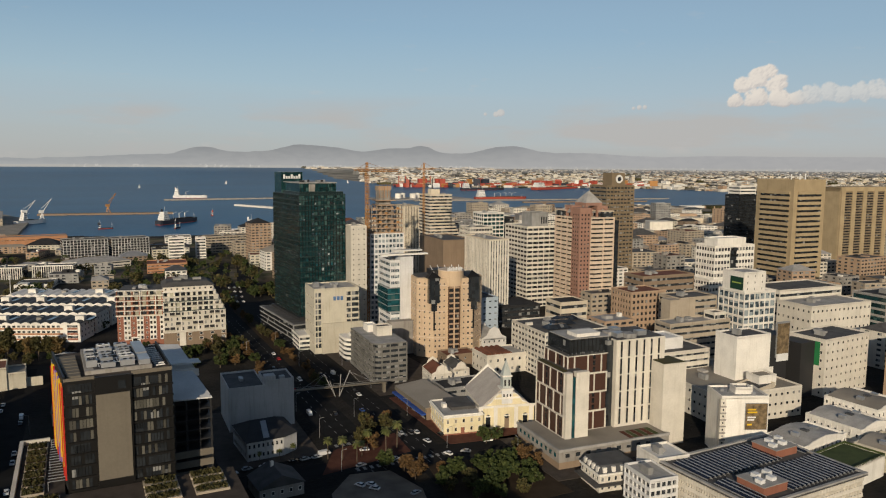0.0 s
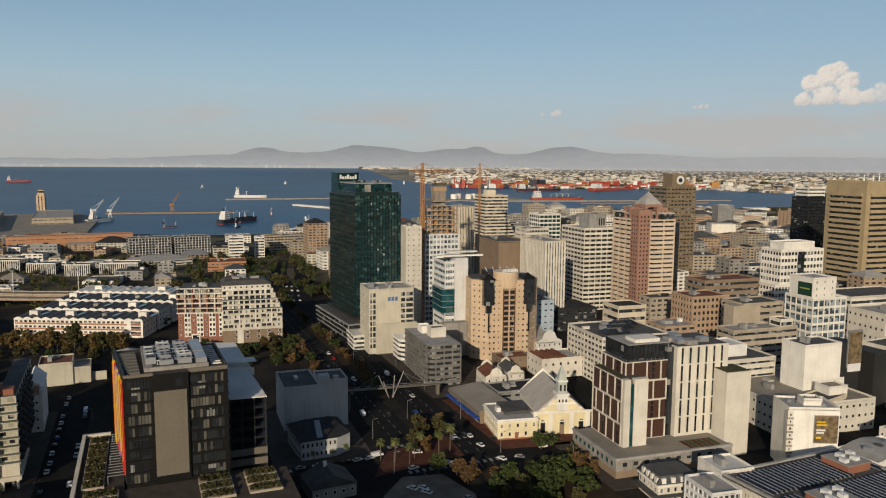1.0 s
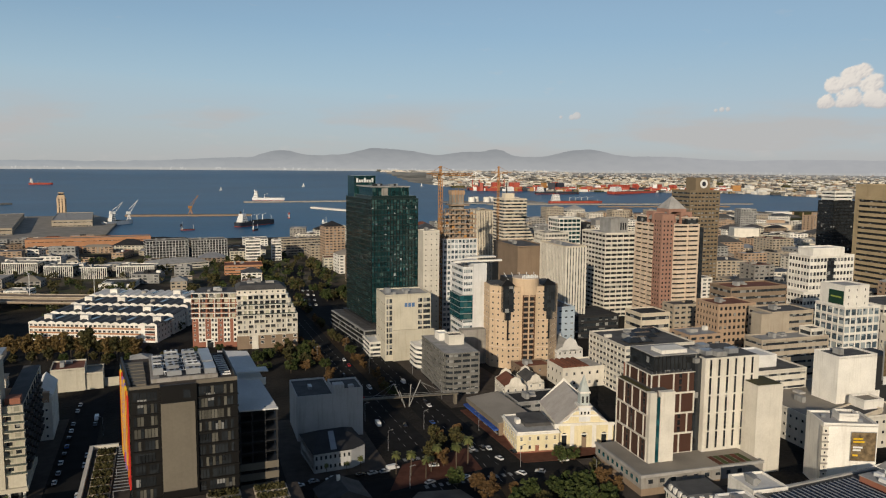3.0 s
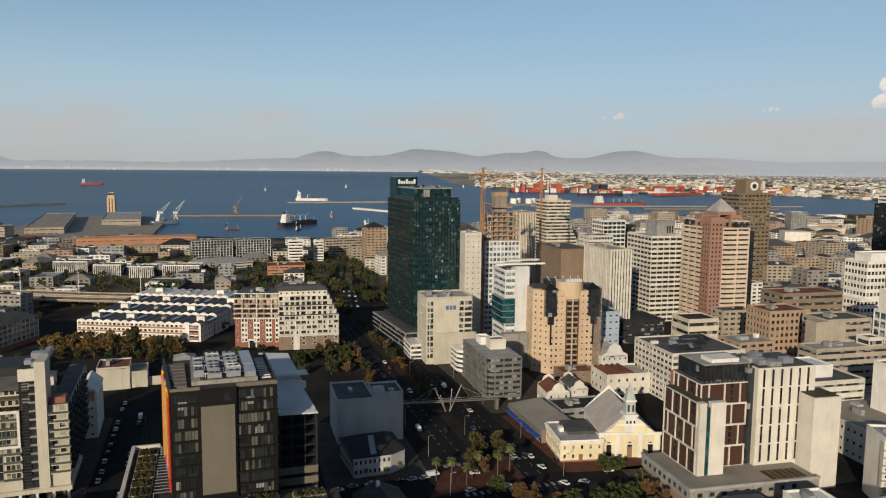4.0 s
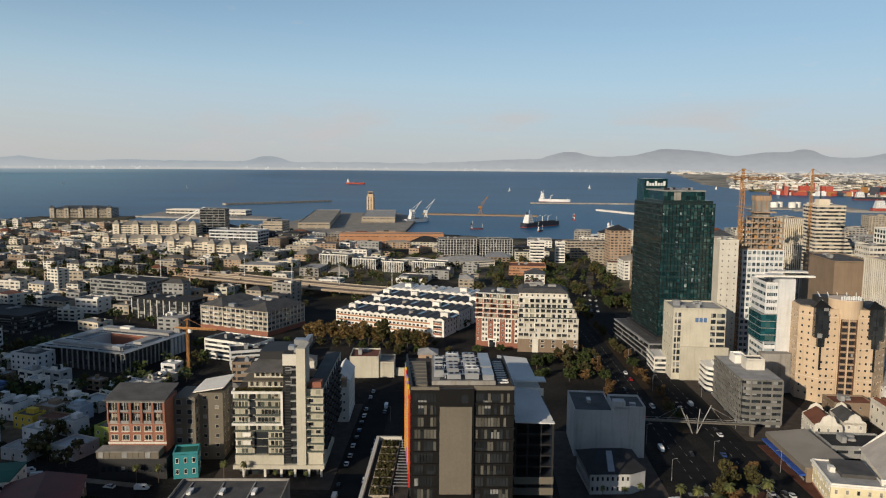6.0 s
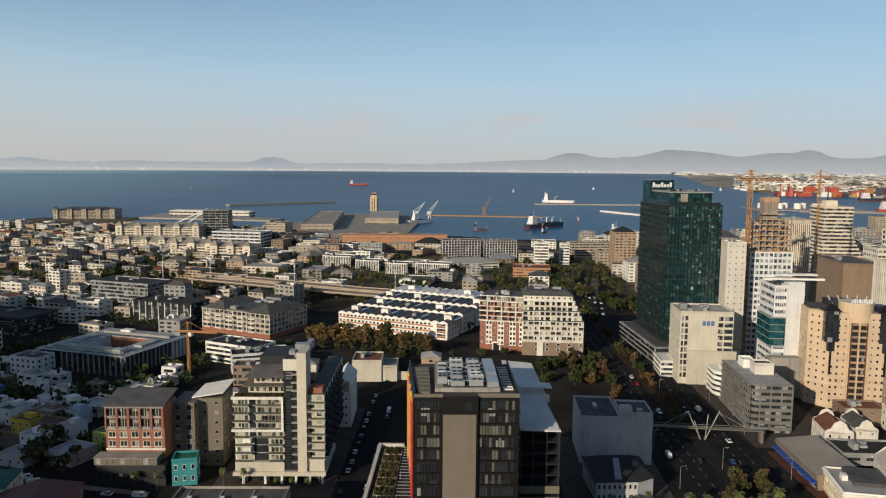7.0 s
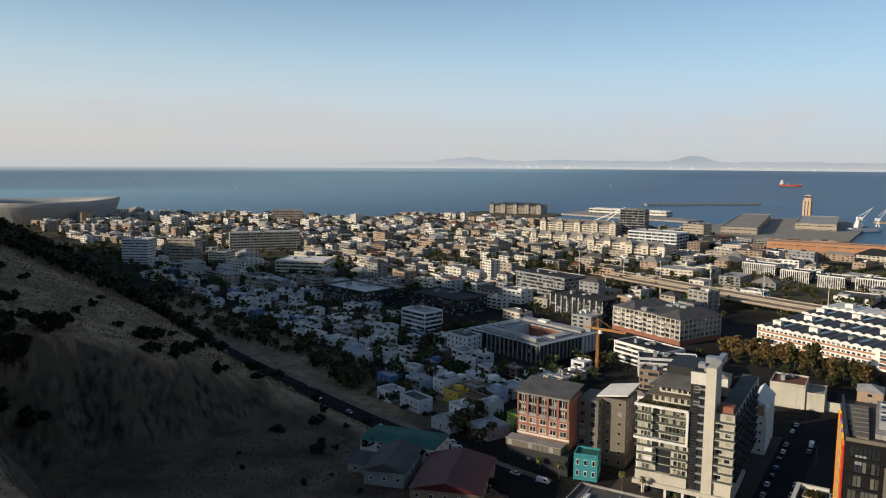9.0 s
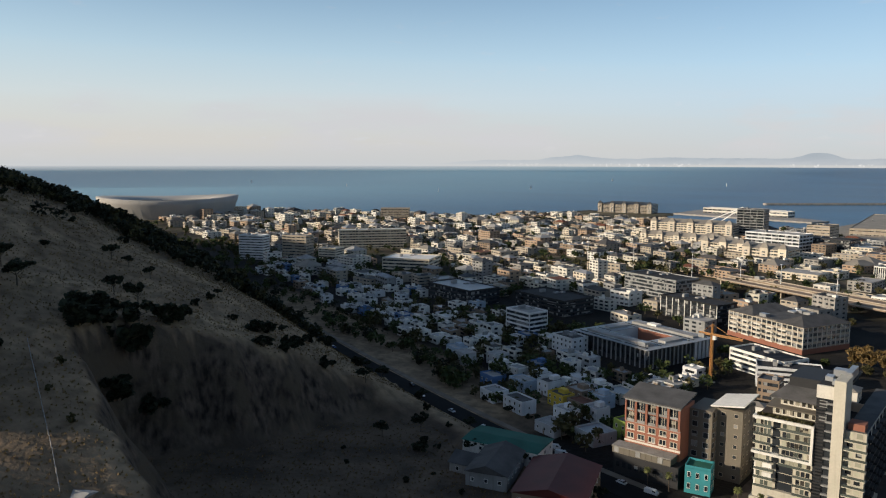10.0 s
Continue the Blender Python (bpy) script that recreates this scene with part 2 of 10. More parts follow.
def ground_material():
    """Town ground: grey yards and paving, dry grass and scrub on the hill, all blotched."""
    m, n, l, bsdf = nodes_of("town_ground")
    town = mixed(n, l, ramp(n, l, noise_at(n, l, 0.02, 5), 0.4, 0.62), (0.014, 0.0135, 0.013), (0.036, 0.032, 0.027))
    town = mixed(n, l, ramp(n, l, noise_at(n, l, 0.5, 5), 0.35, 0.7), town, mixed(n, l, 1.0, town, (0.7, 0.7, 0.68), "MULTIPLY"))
    dry = mixed(n, l, ramp(n, l, noise_at(n, l, 0.03, 6), 0.38, 0.6), (0.34, 0.245, 0.150), (0.21, 0.150, 0.094))
    dry = mixed(n, l, ramp(n, l, noise_at(n, l, 0.16, 7), 0.40, 0.72), dry, (0.115, 0.085, 0.054))
    rock = mixed(n, l, ramp(n, l, noise_at(n, l, 0.35, 9, (1, 1, 0.4)), 0.36, 0.66), (0.115, 0.088, 0.066), (0.022, 0.018, 0.015))
    rock = mixed(n, l, ramp(n, l, noise_at(n, l, 0.07, 6), 0.45, 0.62), rock, (0.085, 0.066, 0.046))
    at = n.new("ShaderNodeAttribute")
    at.attribute_name = "hill"
    steep = n.new("ShaderNodeAttribute")
    steep.attribute_name = "cliff"
    col = mixed(n, l, at.outputs["Fac"], town, dry)
    quarry = n.new("ShaderNodeAttribute")
    quarry.attribute_name = "quarry"
    earth = mixed(n, l, ramp(n, l, noise_at(n, l, 0.06, 7), 0.38, 0.64), (0.135, 0.098, 0.066), (0.062, 0.047, 0.034))
    col = mixed(n, l, quarry.outputs["Fac"], col, earth)
    col = mixed(n, l, steep.outputs["Fac"], col, rock)
    geo = n.new("ShaderNodeNewGeometry")
    sep = n.new("ShaderNodeSeparateXYZ")
    l.new(geo.outputs["Position"], sep.inputs[0])
    plain = ramp(n, l, sep.outputs[1], 1900, 2600)  # paler across the harbour: distance haze put into the ground colour
    yards = times(n, l, ramp(n, l, sep.outputs[1], 600, 820), ramp(n, l, noise_at(n, l, 0.011, 5), 0.40, 0.52))
    lots = mixed(n, l, ramp(n, l, noise_at(n, l, 0.05, 6), 0.40, 0.60), (0.150, 0.118, 0.086), (0.075, 0.078, 0.040))
    col = mixed(n, l, yards, col, lots)
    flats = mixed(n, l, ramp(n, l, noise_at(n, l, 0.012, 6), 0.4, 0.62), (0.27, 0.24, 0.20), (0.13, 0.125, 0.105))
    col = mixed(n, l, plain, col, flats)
    l.new(col, bsdf.inputs["Base Color"])
    bsdf.inputs["Roughness"].default_value = 0.95
    bsdf.inputs["Specular IOR Level"].default_value = 0.1
    b = n.new("ShaderNodeBump")
    b.inputs["Distance"].default_value = 0.6
    l.new(noise_at(n, l, 0.5, 8), b.inputs["Height"])
    l.new(b.outputs[0], bsdf.inputs["Normal"])
    return m


M["water"] = water_material()
M["ground"] = ground_material()

# ---- tools ----
def mesh_of(name, verts, faces, mats, index=None, smooth=False):
    me = bpy.data.meshes.new(name)
    me.from_pydata(verts, [], faces)
    for m in mats if isinstance(mats, (list, tuple)) else [mats]:
        me.materials.append(m)
    if index is not None:
        me.polygons.foreach_set("material_index", index)
    if smooth:
        me.polygons.foreach_set("use_smooth", [True] * len(me.polygons))
    me.update()
    return me


CUBE_V = [(x, y, z) for x in (-0.5, 0.5) for y in (-0.5, 0.5) for z in (-0.5, 0.5)]
CUBE_F = [(0, 1, 3, 2), (4, 6, 7, 5), (0, 4, 5, 1), (2, 3, 7, 6), (0, 2, 6, 4), (1, 5, 7, 3)]
UNIT = {}


def unit(mat):
    if mat not in UNIT:
        UNIT[mat] = mesh_of("block_" + mat, CUBE_V, CUBE_F, M[mat])
    return UNIT[mat]


def root(name, label, category, x, y, z=0.0, yaw=0.0, group="", kind=""):
    ob = new(name)
    ob.empty_display_size = 0.5
    ob.location, ob.rotation_euler = (x, y, z), (0, 0, radians(yaw))
    return tagged(ob, label, category, group, kind)


def put(name, me, parent, loc=(0, 0, 0), scale=(1, 1, 1), turn=(0, 0, 0), label=""):
    ob = new(name, me)
    ob.parent = parent
    ob.location, ob.scale = loc, scale
    ob.rotation_euler = [radians(a) for a in turn]
    return tagged(ob, label)


def box(name, parent, mat, x0, y0, z0, x1, y1, z1, label="", yaw=0.0):
    return put(name, unit(mat), parent, ((x0 + x1) / 2, (y0 + y1) / 2, (z0 + z1) / 2), (abs(x1 - x0), abs(y1 - y0), abs(z1 - z0)), (0, 0, yaw), label)


def part(name, bm, mat, parent, label=""):
    me = bpy.data.meshes.new(name)
    bm.to_mesh(me)
    bm.free()
    me.materials.append(M[mat] if isinstance(mat, str) else mat)
    return put(name, me, parent, label=label)


def boxes_mesh(name, items, mat):
    """Many boxes (x0, y0, z0, x1, y1, z1) in one mesh."""
    v, f = [], []
    for x0, y0, z0, x1, y1, z1 in items:
        k = len(v)
        v += [(x, y, z) for x in (x0, x1) for y in (y0, y1) for z in (z0, z1)]
        f += [tuple(i + k for i in q) for q in CUBE_F]
    return mesh_of(name, v, f, M[mat])


def prism(name, outline, z0, z1, mat, parent=None, label="", loc=(0, 0, 0), turn=(0, 0, 0)):
    """An upright prism over a convex or simple outline."""
    k = len(outline)
    v = [(x, y, z0) for x, y in outline] + [(x, y, z1) for x, y in outline]
    f = [tuple(range(k - 1, -1, -1)), tuple(range(k, 2 * k))] + [(i, (i + 1) % k, (i + 1) % k + k, i + k) for i in range(k)]
    return put(name, mesh_of(name, v, f, M[mat]), parent, loc, (1, 1, 1), turn, label)


def gable(name, parent, mat, x0, y0, x1, y1, z0, z1, along="x", over=0.4, label=""):
    """A gable roof with its ridge along x or y."""
    x0, y0, x1, y1 = x0 - over, y0 - over, x1 + over, y1 + over
    cx, cy = (x0 + x1) / 2, (y0 + y1) / 2
    ridge = [(x0, cy, z1), (x1, cy, z1)] if along == "x" else [(cx, y0, z1), (cx, y1, z1)]
    v = [(x0, y0, z0), (x1, y0, z0), (x1, y1, z0), (x0, y1, z0)] + ridge
    f = [(0, 3, 2, 1), (0, 1, 5, 4), (2, 3, 4, 5), (3, 0, 4), (1, 2, 5)] if along == "x" else [(0, 3, 2, 1), (1, 2, 5, 4), (3, 0, 4, 5), (0, 1, 4), (2, 3, 5)]
    return put(name, mesh_of(name, v, f, M[mat]), parent, label=label)


def hip(name, parent, mat, x0, y0, x1, y1, z0, z1, over=0.5, label=""):
    x0, y0, x1, y1 = x0 - over, y0 - over, x1 + over, y1 + over
    w, d = x1 - x0, y1 - y0
    s = min(w, d) / 2
    cy, cx = (y0 + y1) / 2, (x0 + x1) / 2
    ridge = [(x0 + s, cy, z1), (x1 - s, cy, z1)] if w >= d else [(cx, y0 + s, z1), (cx, y1 - s, z1)]
    v = [(x0, y0, z0), (x1, y0, z0), (x1, y1, z0), (x0, y1, z0)] + ridge
    f = [(0, 3, 2, 1), (0, 1, 5, 4), (2, 3, 4, 5), (3, 0, 4), (1, 2, 5)] if w >= d else [(0, 3, 2, 1), (1, 2, 5, 4), (3, 0, 4, 5), (0, 1, 4), (2, 3, 5)]
    return put(name, mesh_of(name, v, f, M[mat]), parent, label=label)


def cylinder(name, parent, mat, x, y, z0, z1, r0, r1=None, sides=12, label=""):
    r1 = r0 if r1 is None else r1
    ring = [(math.cos(2 * math.pi * i / sides), math.sin(2 * math.pi * i / sides)) for i in range(sides)]
    v = [(x + r0 * a, y + r0 * b, z0) for a, b in ring] + [(x + r1 * a, y + r1 * b, z1) for a, b in ring]
    f = [tuple(range(sides - 1, -1, -1)), tuple(range(sides, 2 * sides))] + [(i, (i + 1) % sides, (i + 1) % sides + sides, i + sides) for i in range(sides)]
    return put(name, mesh_of(name, v, f, M[mat]), parent, label=label)


def beam(name, parent, mat, a, b, t=0.3, label=""):
    """A square bar from a to b."""
    a, b = Vector(a), Vector(b)
    ob = put(name, unit(mat), parent, (a + b) / 2, (t, t, (b - a).length), label=label)
    ob.rotation_euler = (b - a).to_track_quat("Z", "Y").to_euler()
    return ob


# a window: a proud frame, a reveal and a pane set back, one metre square
WIN = {}


def window_mesh(frame_mat="white", glass="glass"):
    key = (frame_mat, glass)
    if key not in WIN:
        o, i = 0.5, 0.42
        v = []
        for s, y in ((o, 0.0), (o, -0.14), (i, -0.14), (i, -0.02)):
            v += [(-s, y, -s), (s, y, -s), (s, y, s), (-s, y, s)]
        f, idx = [], []
        for ring in range(3):
            for k in range(4):
                f.append((ring * 4 + k, ring * 4 + (k + 1) % 4, ring * 4 + 4 + (k + 1) % 4, ring * 4 + 4 + k))
                idx.append(0)
        f.append((12, 13, 14, 15))
        idx.append(1)
        WIN[key] = mesh_of("window", v, f, [M[frame_mat], M[glass]], idx)
    return WIN[key]


TURN = {"f": 0, "l": -90, "r": 90, "b": 180}


def on_face(face, w, d, u):
    return {"f": (u, 0.0), "l": (0.0, d - u), "r": (w, u), "b": (w - u, d)}[face]


def windows(e, w, d, faces, z0, z1, rows, bay, size, frame_mat="white", glass="glass", name="window", x0=0.0, y0=0.0, skip=None):
    """Rows of windows on the faces of a block whose near left corner is at x0, y0."""
    me = window_mesh(frame_mat, glass)
    step = (z1 - z0) / rows
    for face in faces:
        length = w if face in "fb" else d
        n = max(1, int((length - 0.8) / bay))
        gap = length / n
        for r in range(rows):
            for i in range(n):
                if skip and skip(face, r, i, n):
                    continue
                px, py = on_face(face, w, d, gap * (i + 0.5))
                put(name, me, e, (px + x0, py + y0, z0 + step * (r + 0.52)), (min(size[0], gap * 0.9), 1, min(size[1], step * 0.8)), (0, 0, TURN[face]))


def slab_on(e, name, mat, face, w, d, u0, u1, z0, z1, inner, outer, x0=0.0, y0=0.0, label=""):
    """A block on a face, from u0 to u1 along it, reaching from inner to outer metres out of it."""
    a, b = {"f": ((u0, -outer), (u1, -inner)), "l": ((-outer, d - u1), (-inner, d - u0)), "r": ((w + inner, u0), (w + outer, u1)), "b": ((w - u1, d + inner), (w - u0, d + outer))}[face]
    return box(name, e, mat, a[0] + x0, a[1] + y0, z0, b[0] + x0, b[1] + y0, z1, label)


def ring(e, w, d, z0, z1, mat, x0=0.0, y0=0.0, t=0.35):
    """A parapet all round a roof."""
    items = [(x0 + a, y0 + b, z0, x0 + c, y0 + q, z1) for a, b, c, q in ((0, 0, w, t), (0, d - t, w, d), (0, t, t, d - t), (w - t, t, w, d - t))]
    return put("parapet", boxes_mesh("parapet", items, mat), e)


def roof_edge(e, w, d, h, wall, roof, x0=0.0, y0=0.0, up=0.9, t=0.35):
    box("roof", e, roof, x0 + t, y0 + t, h - 0.3, x0 + w - t, y0 + d - t, h + 0.05)
    ring(e, w, d, h - 0.3, h + up, wall, x0, y0, t)


def plant(e, w, d, h, rng, count=3, wall="pale_cream", x0=0.0, y0=0.0):
    """Lift houses, tanks and vents on a roof."""
    for k in range(count):
        a, b, c = rng.uniform(1.5, min(6, w * 0.35)), rng.uniform(1.5, min(6, d * 0.35)), rng.uniform(1.0, 3.2)
        px, py = rng.uniform(1, max(1.1, w - a - 1)), rng.uniform(1, max(1.1, d - b - 1))
        box("plant_room" if c > 2 else "roof_vent", e, rng.choice((wall, "roof_pale", "steel", "grey_concrete")), x0 + px, y0 + py, h + 0.05, x0 + px + a, y0 + py + b, h + c)


USED = []  # ground taken: x, y, radius


def block(e, w, d, z0, h, style, wall, glass="glass", storeys=5, bay=3.6, faces="flr", band=0.45, x0=0.0, y0=0.0, roof="roof_grey", size=(1.5, 1.6), trim=None, edge=True, pier=0.5):
    """One block of a building, near left corner at x0, y0, with a face style."""
    trim = trim or wall
    faces = faces.replace("r", "") if e.location.x > 60 else faces.replace("l", "") if e.location.x < -60 else faces
    step = (h - z0) / storeys
    if style in ("ribbon", "lattice", "fins"):
        box("glazed_core", e, glass, x0 + 0.4, y0 + 0.4, z0, x0 + w - 0.4, y0 + d - 0.4, h - 0.35)
        if style != "fins":
            for s in range(storeys + 1):
                zb = z0 + s * step
                hi = min(h, zb + step * band * 0.5) if s < storeys else h
                box("spandrel", e, wall, x0, y0, max(z0, zb - step * band * 0.5), x0 + w, y0 + d, hi)
        for face in faces:
            length = w if face in "fb" else d
            n = max(2, round(length / bay)) if style != "ribbon" else 1
            for i in range(n + 1):
                u = i * (length - pier) / n
                slab_on(e, "pier", trim, face, w, d, u, u + pier, z0, h - 0.02, -0.4, 0.06 if style != "ribbon" else 0.03, x0, y0)
    else:
        box("wall", e, wall, x0, y0, z0, x0 + w, y0 + d, h)
        if style == "punched":
            windows(e, w, d, faces, z0, h, storeys, bay, size, trim, glass, x0=x0, y0=y0)
        elif style == "slots":
            windows(e, w, d, faces, z0, h, storeys, bay, size, trim, glass, x0=x0, y0=y0)
    if edge:
        roof_edge(e, w, d, h, wall, roof, x0, y0)


def taken(x, y, r):
    USED.append((x, y, r))


def building(name, label, x, y, w, d, h, yaw=-3.0, category="building", plants=3, seed=1, group="", **kw):
    e = root(name, label, category, x, y, 0, yaw, group)
    block(e, w, d, 0.0, h, kw.pop("style"), kw.pop("wall"), **kw)
    plant(e, w, d, h, random.Random(seed), plants)
    c, s = math.cos(radians(yaw)), math.sin(radians(yaw))
    taken(x + c * w / 2 - s * d / 2, y + s * w / 2 + c * d / 2, 0.5 * math.hypot(w, d))
    return e

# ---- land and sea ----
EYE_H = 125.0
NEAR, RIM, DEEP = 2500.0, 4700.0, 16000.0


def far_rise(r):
    """Land and sea past 2.5 km are drawn in to 4.7 km and lifted to fit the camera's view."""
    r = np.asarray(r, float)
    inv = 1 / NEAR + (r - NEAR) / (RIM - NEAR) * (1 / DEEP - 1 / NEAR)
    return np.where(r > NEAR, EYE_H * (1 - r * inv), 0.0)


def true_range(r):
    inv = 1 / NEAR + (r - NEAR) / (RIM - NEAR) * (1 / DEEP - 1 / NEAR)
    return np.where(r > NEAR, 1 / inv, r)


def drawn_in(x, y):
    """Where a far place is put, fitted to the camera's view: x, y, z and its scale."""
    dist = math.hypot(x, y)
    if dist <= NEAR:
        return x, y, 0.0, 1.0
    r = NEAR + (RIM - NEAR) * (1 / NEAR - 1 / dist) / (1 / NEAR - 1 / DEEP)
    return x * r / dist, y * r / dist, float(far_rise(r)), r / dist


SHORE = [(-9000, 500), (-2680, 911), (-1604, 1086), (-1428, 1192), (-1206, 1262), (-1043, 1402), (-960, 1691), (-737, 1721), (-690, 1490), (-440, 1480), (-360, 1400), (-330, 1840),
         (-150, 1890), (-95, 1390), (59, 1300), (278, 1256), (709, 1382), (953, 1554), (1314, 1563), (1700, 1500), (2250, 1700), (2700, 2250), (2650, 2900), (1500, 3500), (1700, 5200),
         (3600, 12500), (5500, 21000), (30000, 21000), (30000, -9000), (-9000, -9000)]


def inside(px, py, poly):
    hit = np.zeros(np.shape(px), bool)
    for (x0, y0), (x1, y1) in zip(poly, poly[1:] + poly[:1]):
        cross = ((y0 > py) != (y1 > py)) & (px < (x1 - x0) * (py - y0) / (y1 - y0 + 1e-9) + x0)
        hit ^= cross
    return hit


def smooth(a, b, x):
    t = np.clip((x - a) / (b - a), 0, 1)
    return t * t * (3 - 2 * t)


ROAD_A, ROAD_DIR, ROAD_N = np.array((-141.0, 272.0)), np.array((-0.95, 0.31)), np.array((-0.31, -0.95))


def hill_coords(x, y):
    ox, oy = x - ROAD_A[0], y - ROAD_A[1]
    return ox * ROAD_N[0] + oy * ROAD_N[1], ox * ROAD_DIR[0] + oy * ROAD_DIR[1]


def wavy(x, y, s, k=0.0):
    return np.sin(x / s + 1.3 + k) * np.cos(y / (s * 1.17) + 0.4 * k) + 0.5 * np.sin((x + y) / (s * 0.53) + 2 * k) * np.cos((x - y) / (s * 0.61))


def hill_height(x, y):
    """The hill beside the town, with its quarry; u runs up the slope from the road, v along the road."""
    u, v = hill_coords(x, y)
    share = np.clip(0.44 + (v + 7) * 0.0022, 0.1, 1.08)
    share = share * (1 - 0.85 * smooth(520, 900, v))
    rise = np.maximum(u - 12, 0) * 0.68
    top = 150 - 150 * np.exp(-rise / 150 * 1.15)
    h = top * 1.12 * share
    h = h + (wavy(x, y, 23) * 1.6 + wavy(x, y, 9, 2) * 0.5) * smooth(20, 60, u)
    # raised out of view above the quarter, added to shade it and the sheds
    h = h + 19 * smooth(212, 300, u) * smooth(80, 190, v) * (1 - smooth(300, 420, v))
    h = h + 14 * smooth(205, 240, u) * smooth(35, 60, v) * (1 - smooth(110, 150, v))
    floor = 3.0 + np.maximum(u - 20, 0) * 0.05
    wob = wavy(x, y, 14, 1) * 5
    pit = smooth(18, 34, u + wob * 0.4) * (1 - smooth(156, 176, u + wob)) * smooth(-150, -120, v) * (1 - smooth(96, 114, v + wob * 1.4 + 0.35 * np.maximum(u - 110, 0)))
    h = h * (1 - pit) + np.minimum(h, floor) * pit
    h = np.where(u > 0, h, 0.0)
    # an added higher ridge further along, out of view, to shade the quarter
    ridge = smooth(-420, -525, x) * (168 + 66 * smooth(-530, -770, x)) * (1 - smooth(-1330, -1550, x))
    h = np.maximum(h, ridge * np.exp(-(((y - 30) / 78) ** 2)))
    # the mountain side behind the viewer, unseen, added to cut low sky light
    r, back = np.hypot(x, y), -(x * 0.58 + y * 0.81)
    h = np.maximum(h, np.maximum(r - 520, 0) * 0.235 * smooth(0.6, 0.85, back / np.maximum(r, 1)) * (1 + 0.08 * np.sin(x / 210)))
    return h, pit, u


def land_height(x, y):
    h, pit, u = hill_height(x, y)
    return h


def ground_z(x, y):
    return float(land_height(np.array(float(x)), np.array(float(y))))


def polar_sheet(name, radii, angles, height, mat, label):
    r, a = np.meshgrid(radii, angles, indexing="ij")
    x, y = r * np.sin(a), r * np.cos(a)
    z = height(x, y, r)
    nr, na = r.shape
    verts = np.stack([x, y, z], -1).reshape(-1, 3)
    i, j = np.meshgrid(np.arange(nr - 1), np.arange(na), indexing="ij")
    k = (j + 1) % na
    quads = np.stack([i * na + j, i * na + k, (i + 1) * na + k, (i + 1) * na + j], -1).reshape(-1, 4)
    me = bpy.data.meshes.new(name)
    me.vertices.add(len(verts))
    me.vertices.foreach_set("co", verts.ravel())
    me.loops.add(quads.size)
    me.loops.foreach_set("vertex_index", quads[:, ::-1].ravel())
    me.polygons.add(len(quads))
    me.polygons.foreach_set("loop_start", np.arange(0, quads.size, 4))
    me.update(calc_edges=True)
    me.materials.append(mat)
    ob = tagged(new(name, me), label, "ground" if name == "ground" else "sea", kind="structure")
    return ob, x.ravel(), y.ravel()


front = np.concatenate([np.arange(-84, 64, 0.4), np.arange(64, 276, 4.0)])
radii = np.concatenate([[0.02, 8], np.arange(20, 420, 3.5), np.arange(420, 900, 10), np.arange(900, 2500, 16), np.geomspace(2500, RIM, 60)])


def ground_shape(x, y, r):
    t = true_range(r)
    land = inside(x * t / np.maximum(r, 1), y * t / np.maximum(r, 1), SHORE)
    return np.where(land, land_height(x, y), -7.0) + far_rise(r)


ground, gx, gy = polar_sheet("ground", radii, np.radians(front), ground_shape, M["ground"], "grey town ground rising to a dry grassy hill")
_, gpit, gu = hill_height(gx, gy)
_, gv = hill_coords(gx, gy)
below = smooth(-52, -40, gu) * smooth(40, 90, gv) * (1 - smooth(430, 520, gv))
slope = np.zeros(len(gx))
dz = np.hypot(land_height(gx + 2, gy) - land_height(gx - 2, gy), land_height(gx, gy + 2) - land_height(gx, gy - 2)) / 4
for name, values in (("hill", np.maximum(smooth(4, 14, gu), below) * (np.hypot(gx, gy) < 2400)), ("cliff", smooth(0.85, 1.3, dz)), ("quarry", smooth(0.3, 0.9, gpit))):
    layer = ground.data.attributes.new(name, "FLOAT", "POINT")
    layer.data.foreach_set("value", np.asarray(values, np.float32))
ground.data.polygons.foreach_set("use_smooth", [True] * len(ground.data.polygons))

sea_angles = np.radians(np.concatenate([np.arange(-90, 70, 1.0), np.arange(70, 270, 5.0)]))
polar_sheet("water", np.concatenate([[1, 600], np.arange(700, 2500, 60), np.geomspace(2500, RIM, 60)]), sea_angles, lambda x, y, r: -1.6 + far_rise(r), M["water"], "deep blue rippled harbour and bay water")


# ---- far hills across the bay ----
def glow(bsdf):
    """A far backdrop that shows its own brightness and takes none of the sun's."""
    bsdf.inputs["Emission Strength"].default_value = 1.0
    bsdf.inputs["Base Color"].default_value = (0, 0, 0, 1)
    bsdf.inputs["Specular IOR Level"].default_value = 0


def arc(name, label, category, m, r, az, low, high):
    """An upright sheet that follows the horizon at range r, from low to high at each azimuth."""
    v, f = [], []
    for a, z0, z1 in zip(np.radians(az), low, high):
        v += [(r * math.sin(a), r * math.cos(a), float(z0)), (r * math.sin(a), r * math.cos(a), float(z1))]
    for k in range(len(az) - 1):
        f.append((2 * k, 2 * k + 2, 2 * k + 3, 2 * k + 1))
    return tagged(new(name, mesh_of(name, v, f, m)), label, category, kind="structure")


def place_axes(n, l):
    geo = n.new("ShaderNodeNewGeometry")
    sep = n.new("ShaderNodeSeparateXYZ")
    l.new(geo.outputs["Position"], sep.inputs[0])
    return sep.outputs


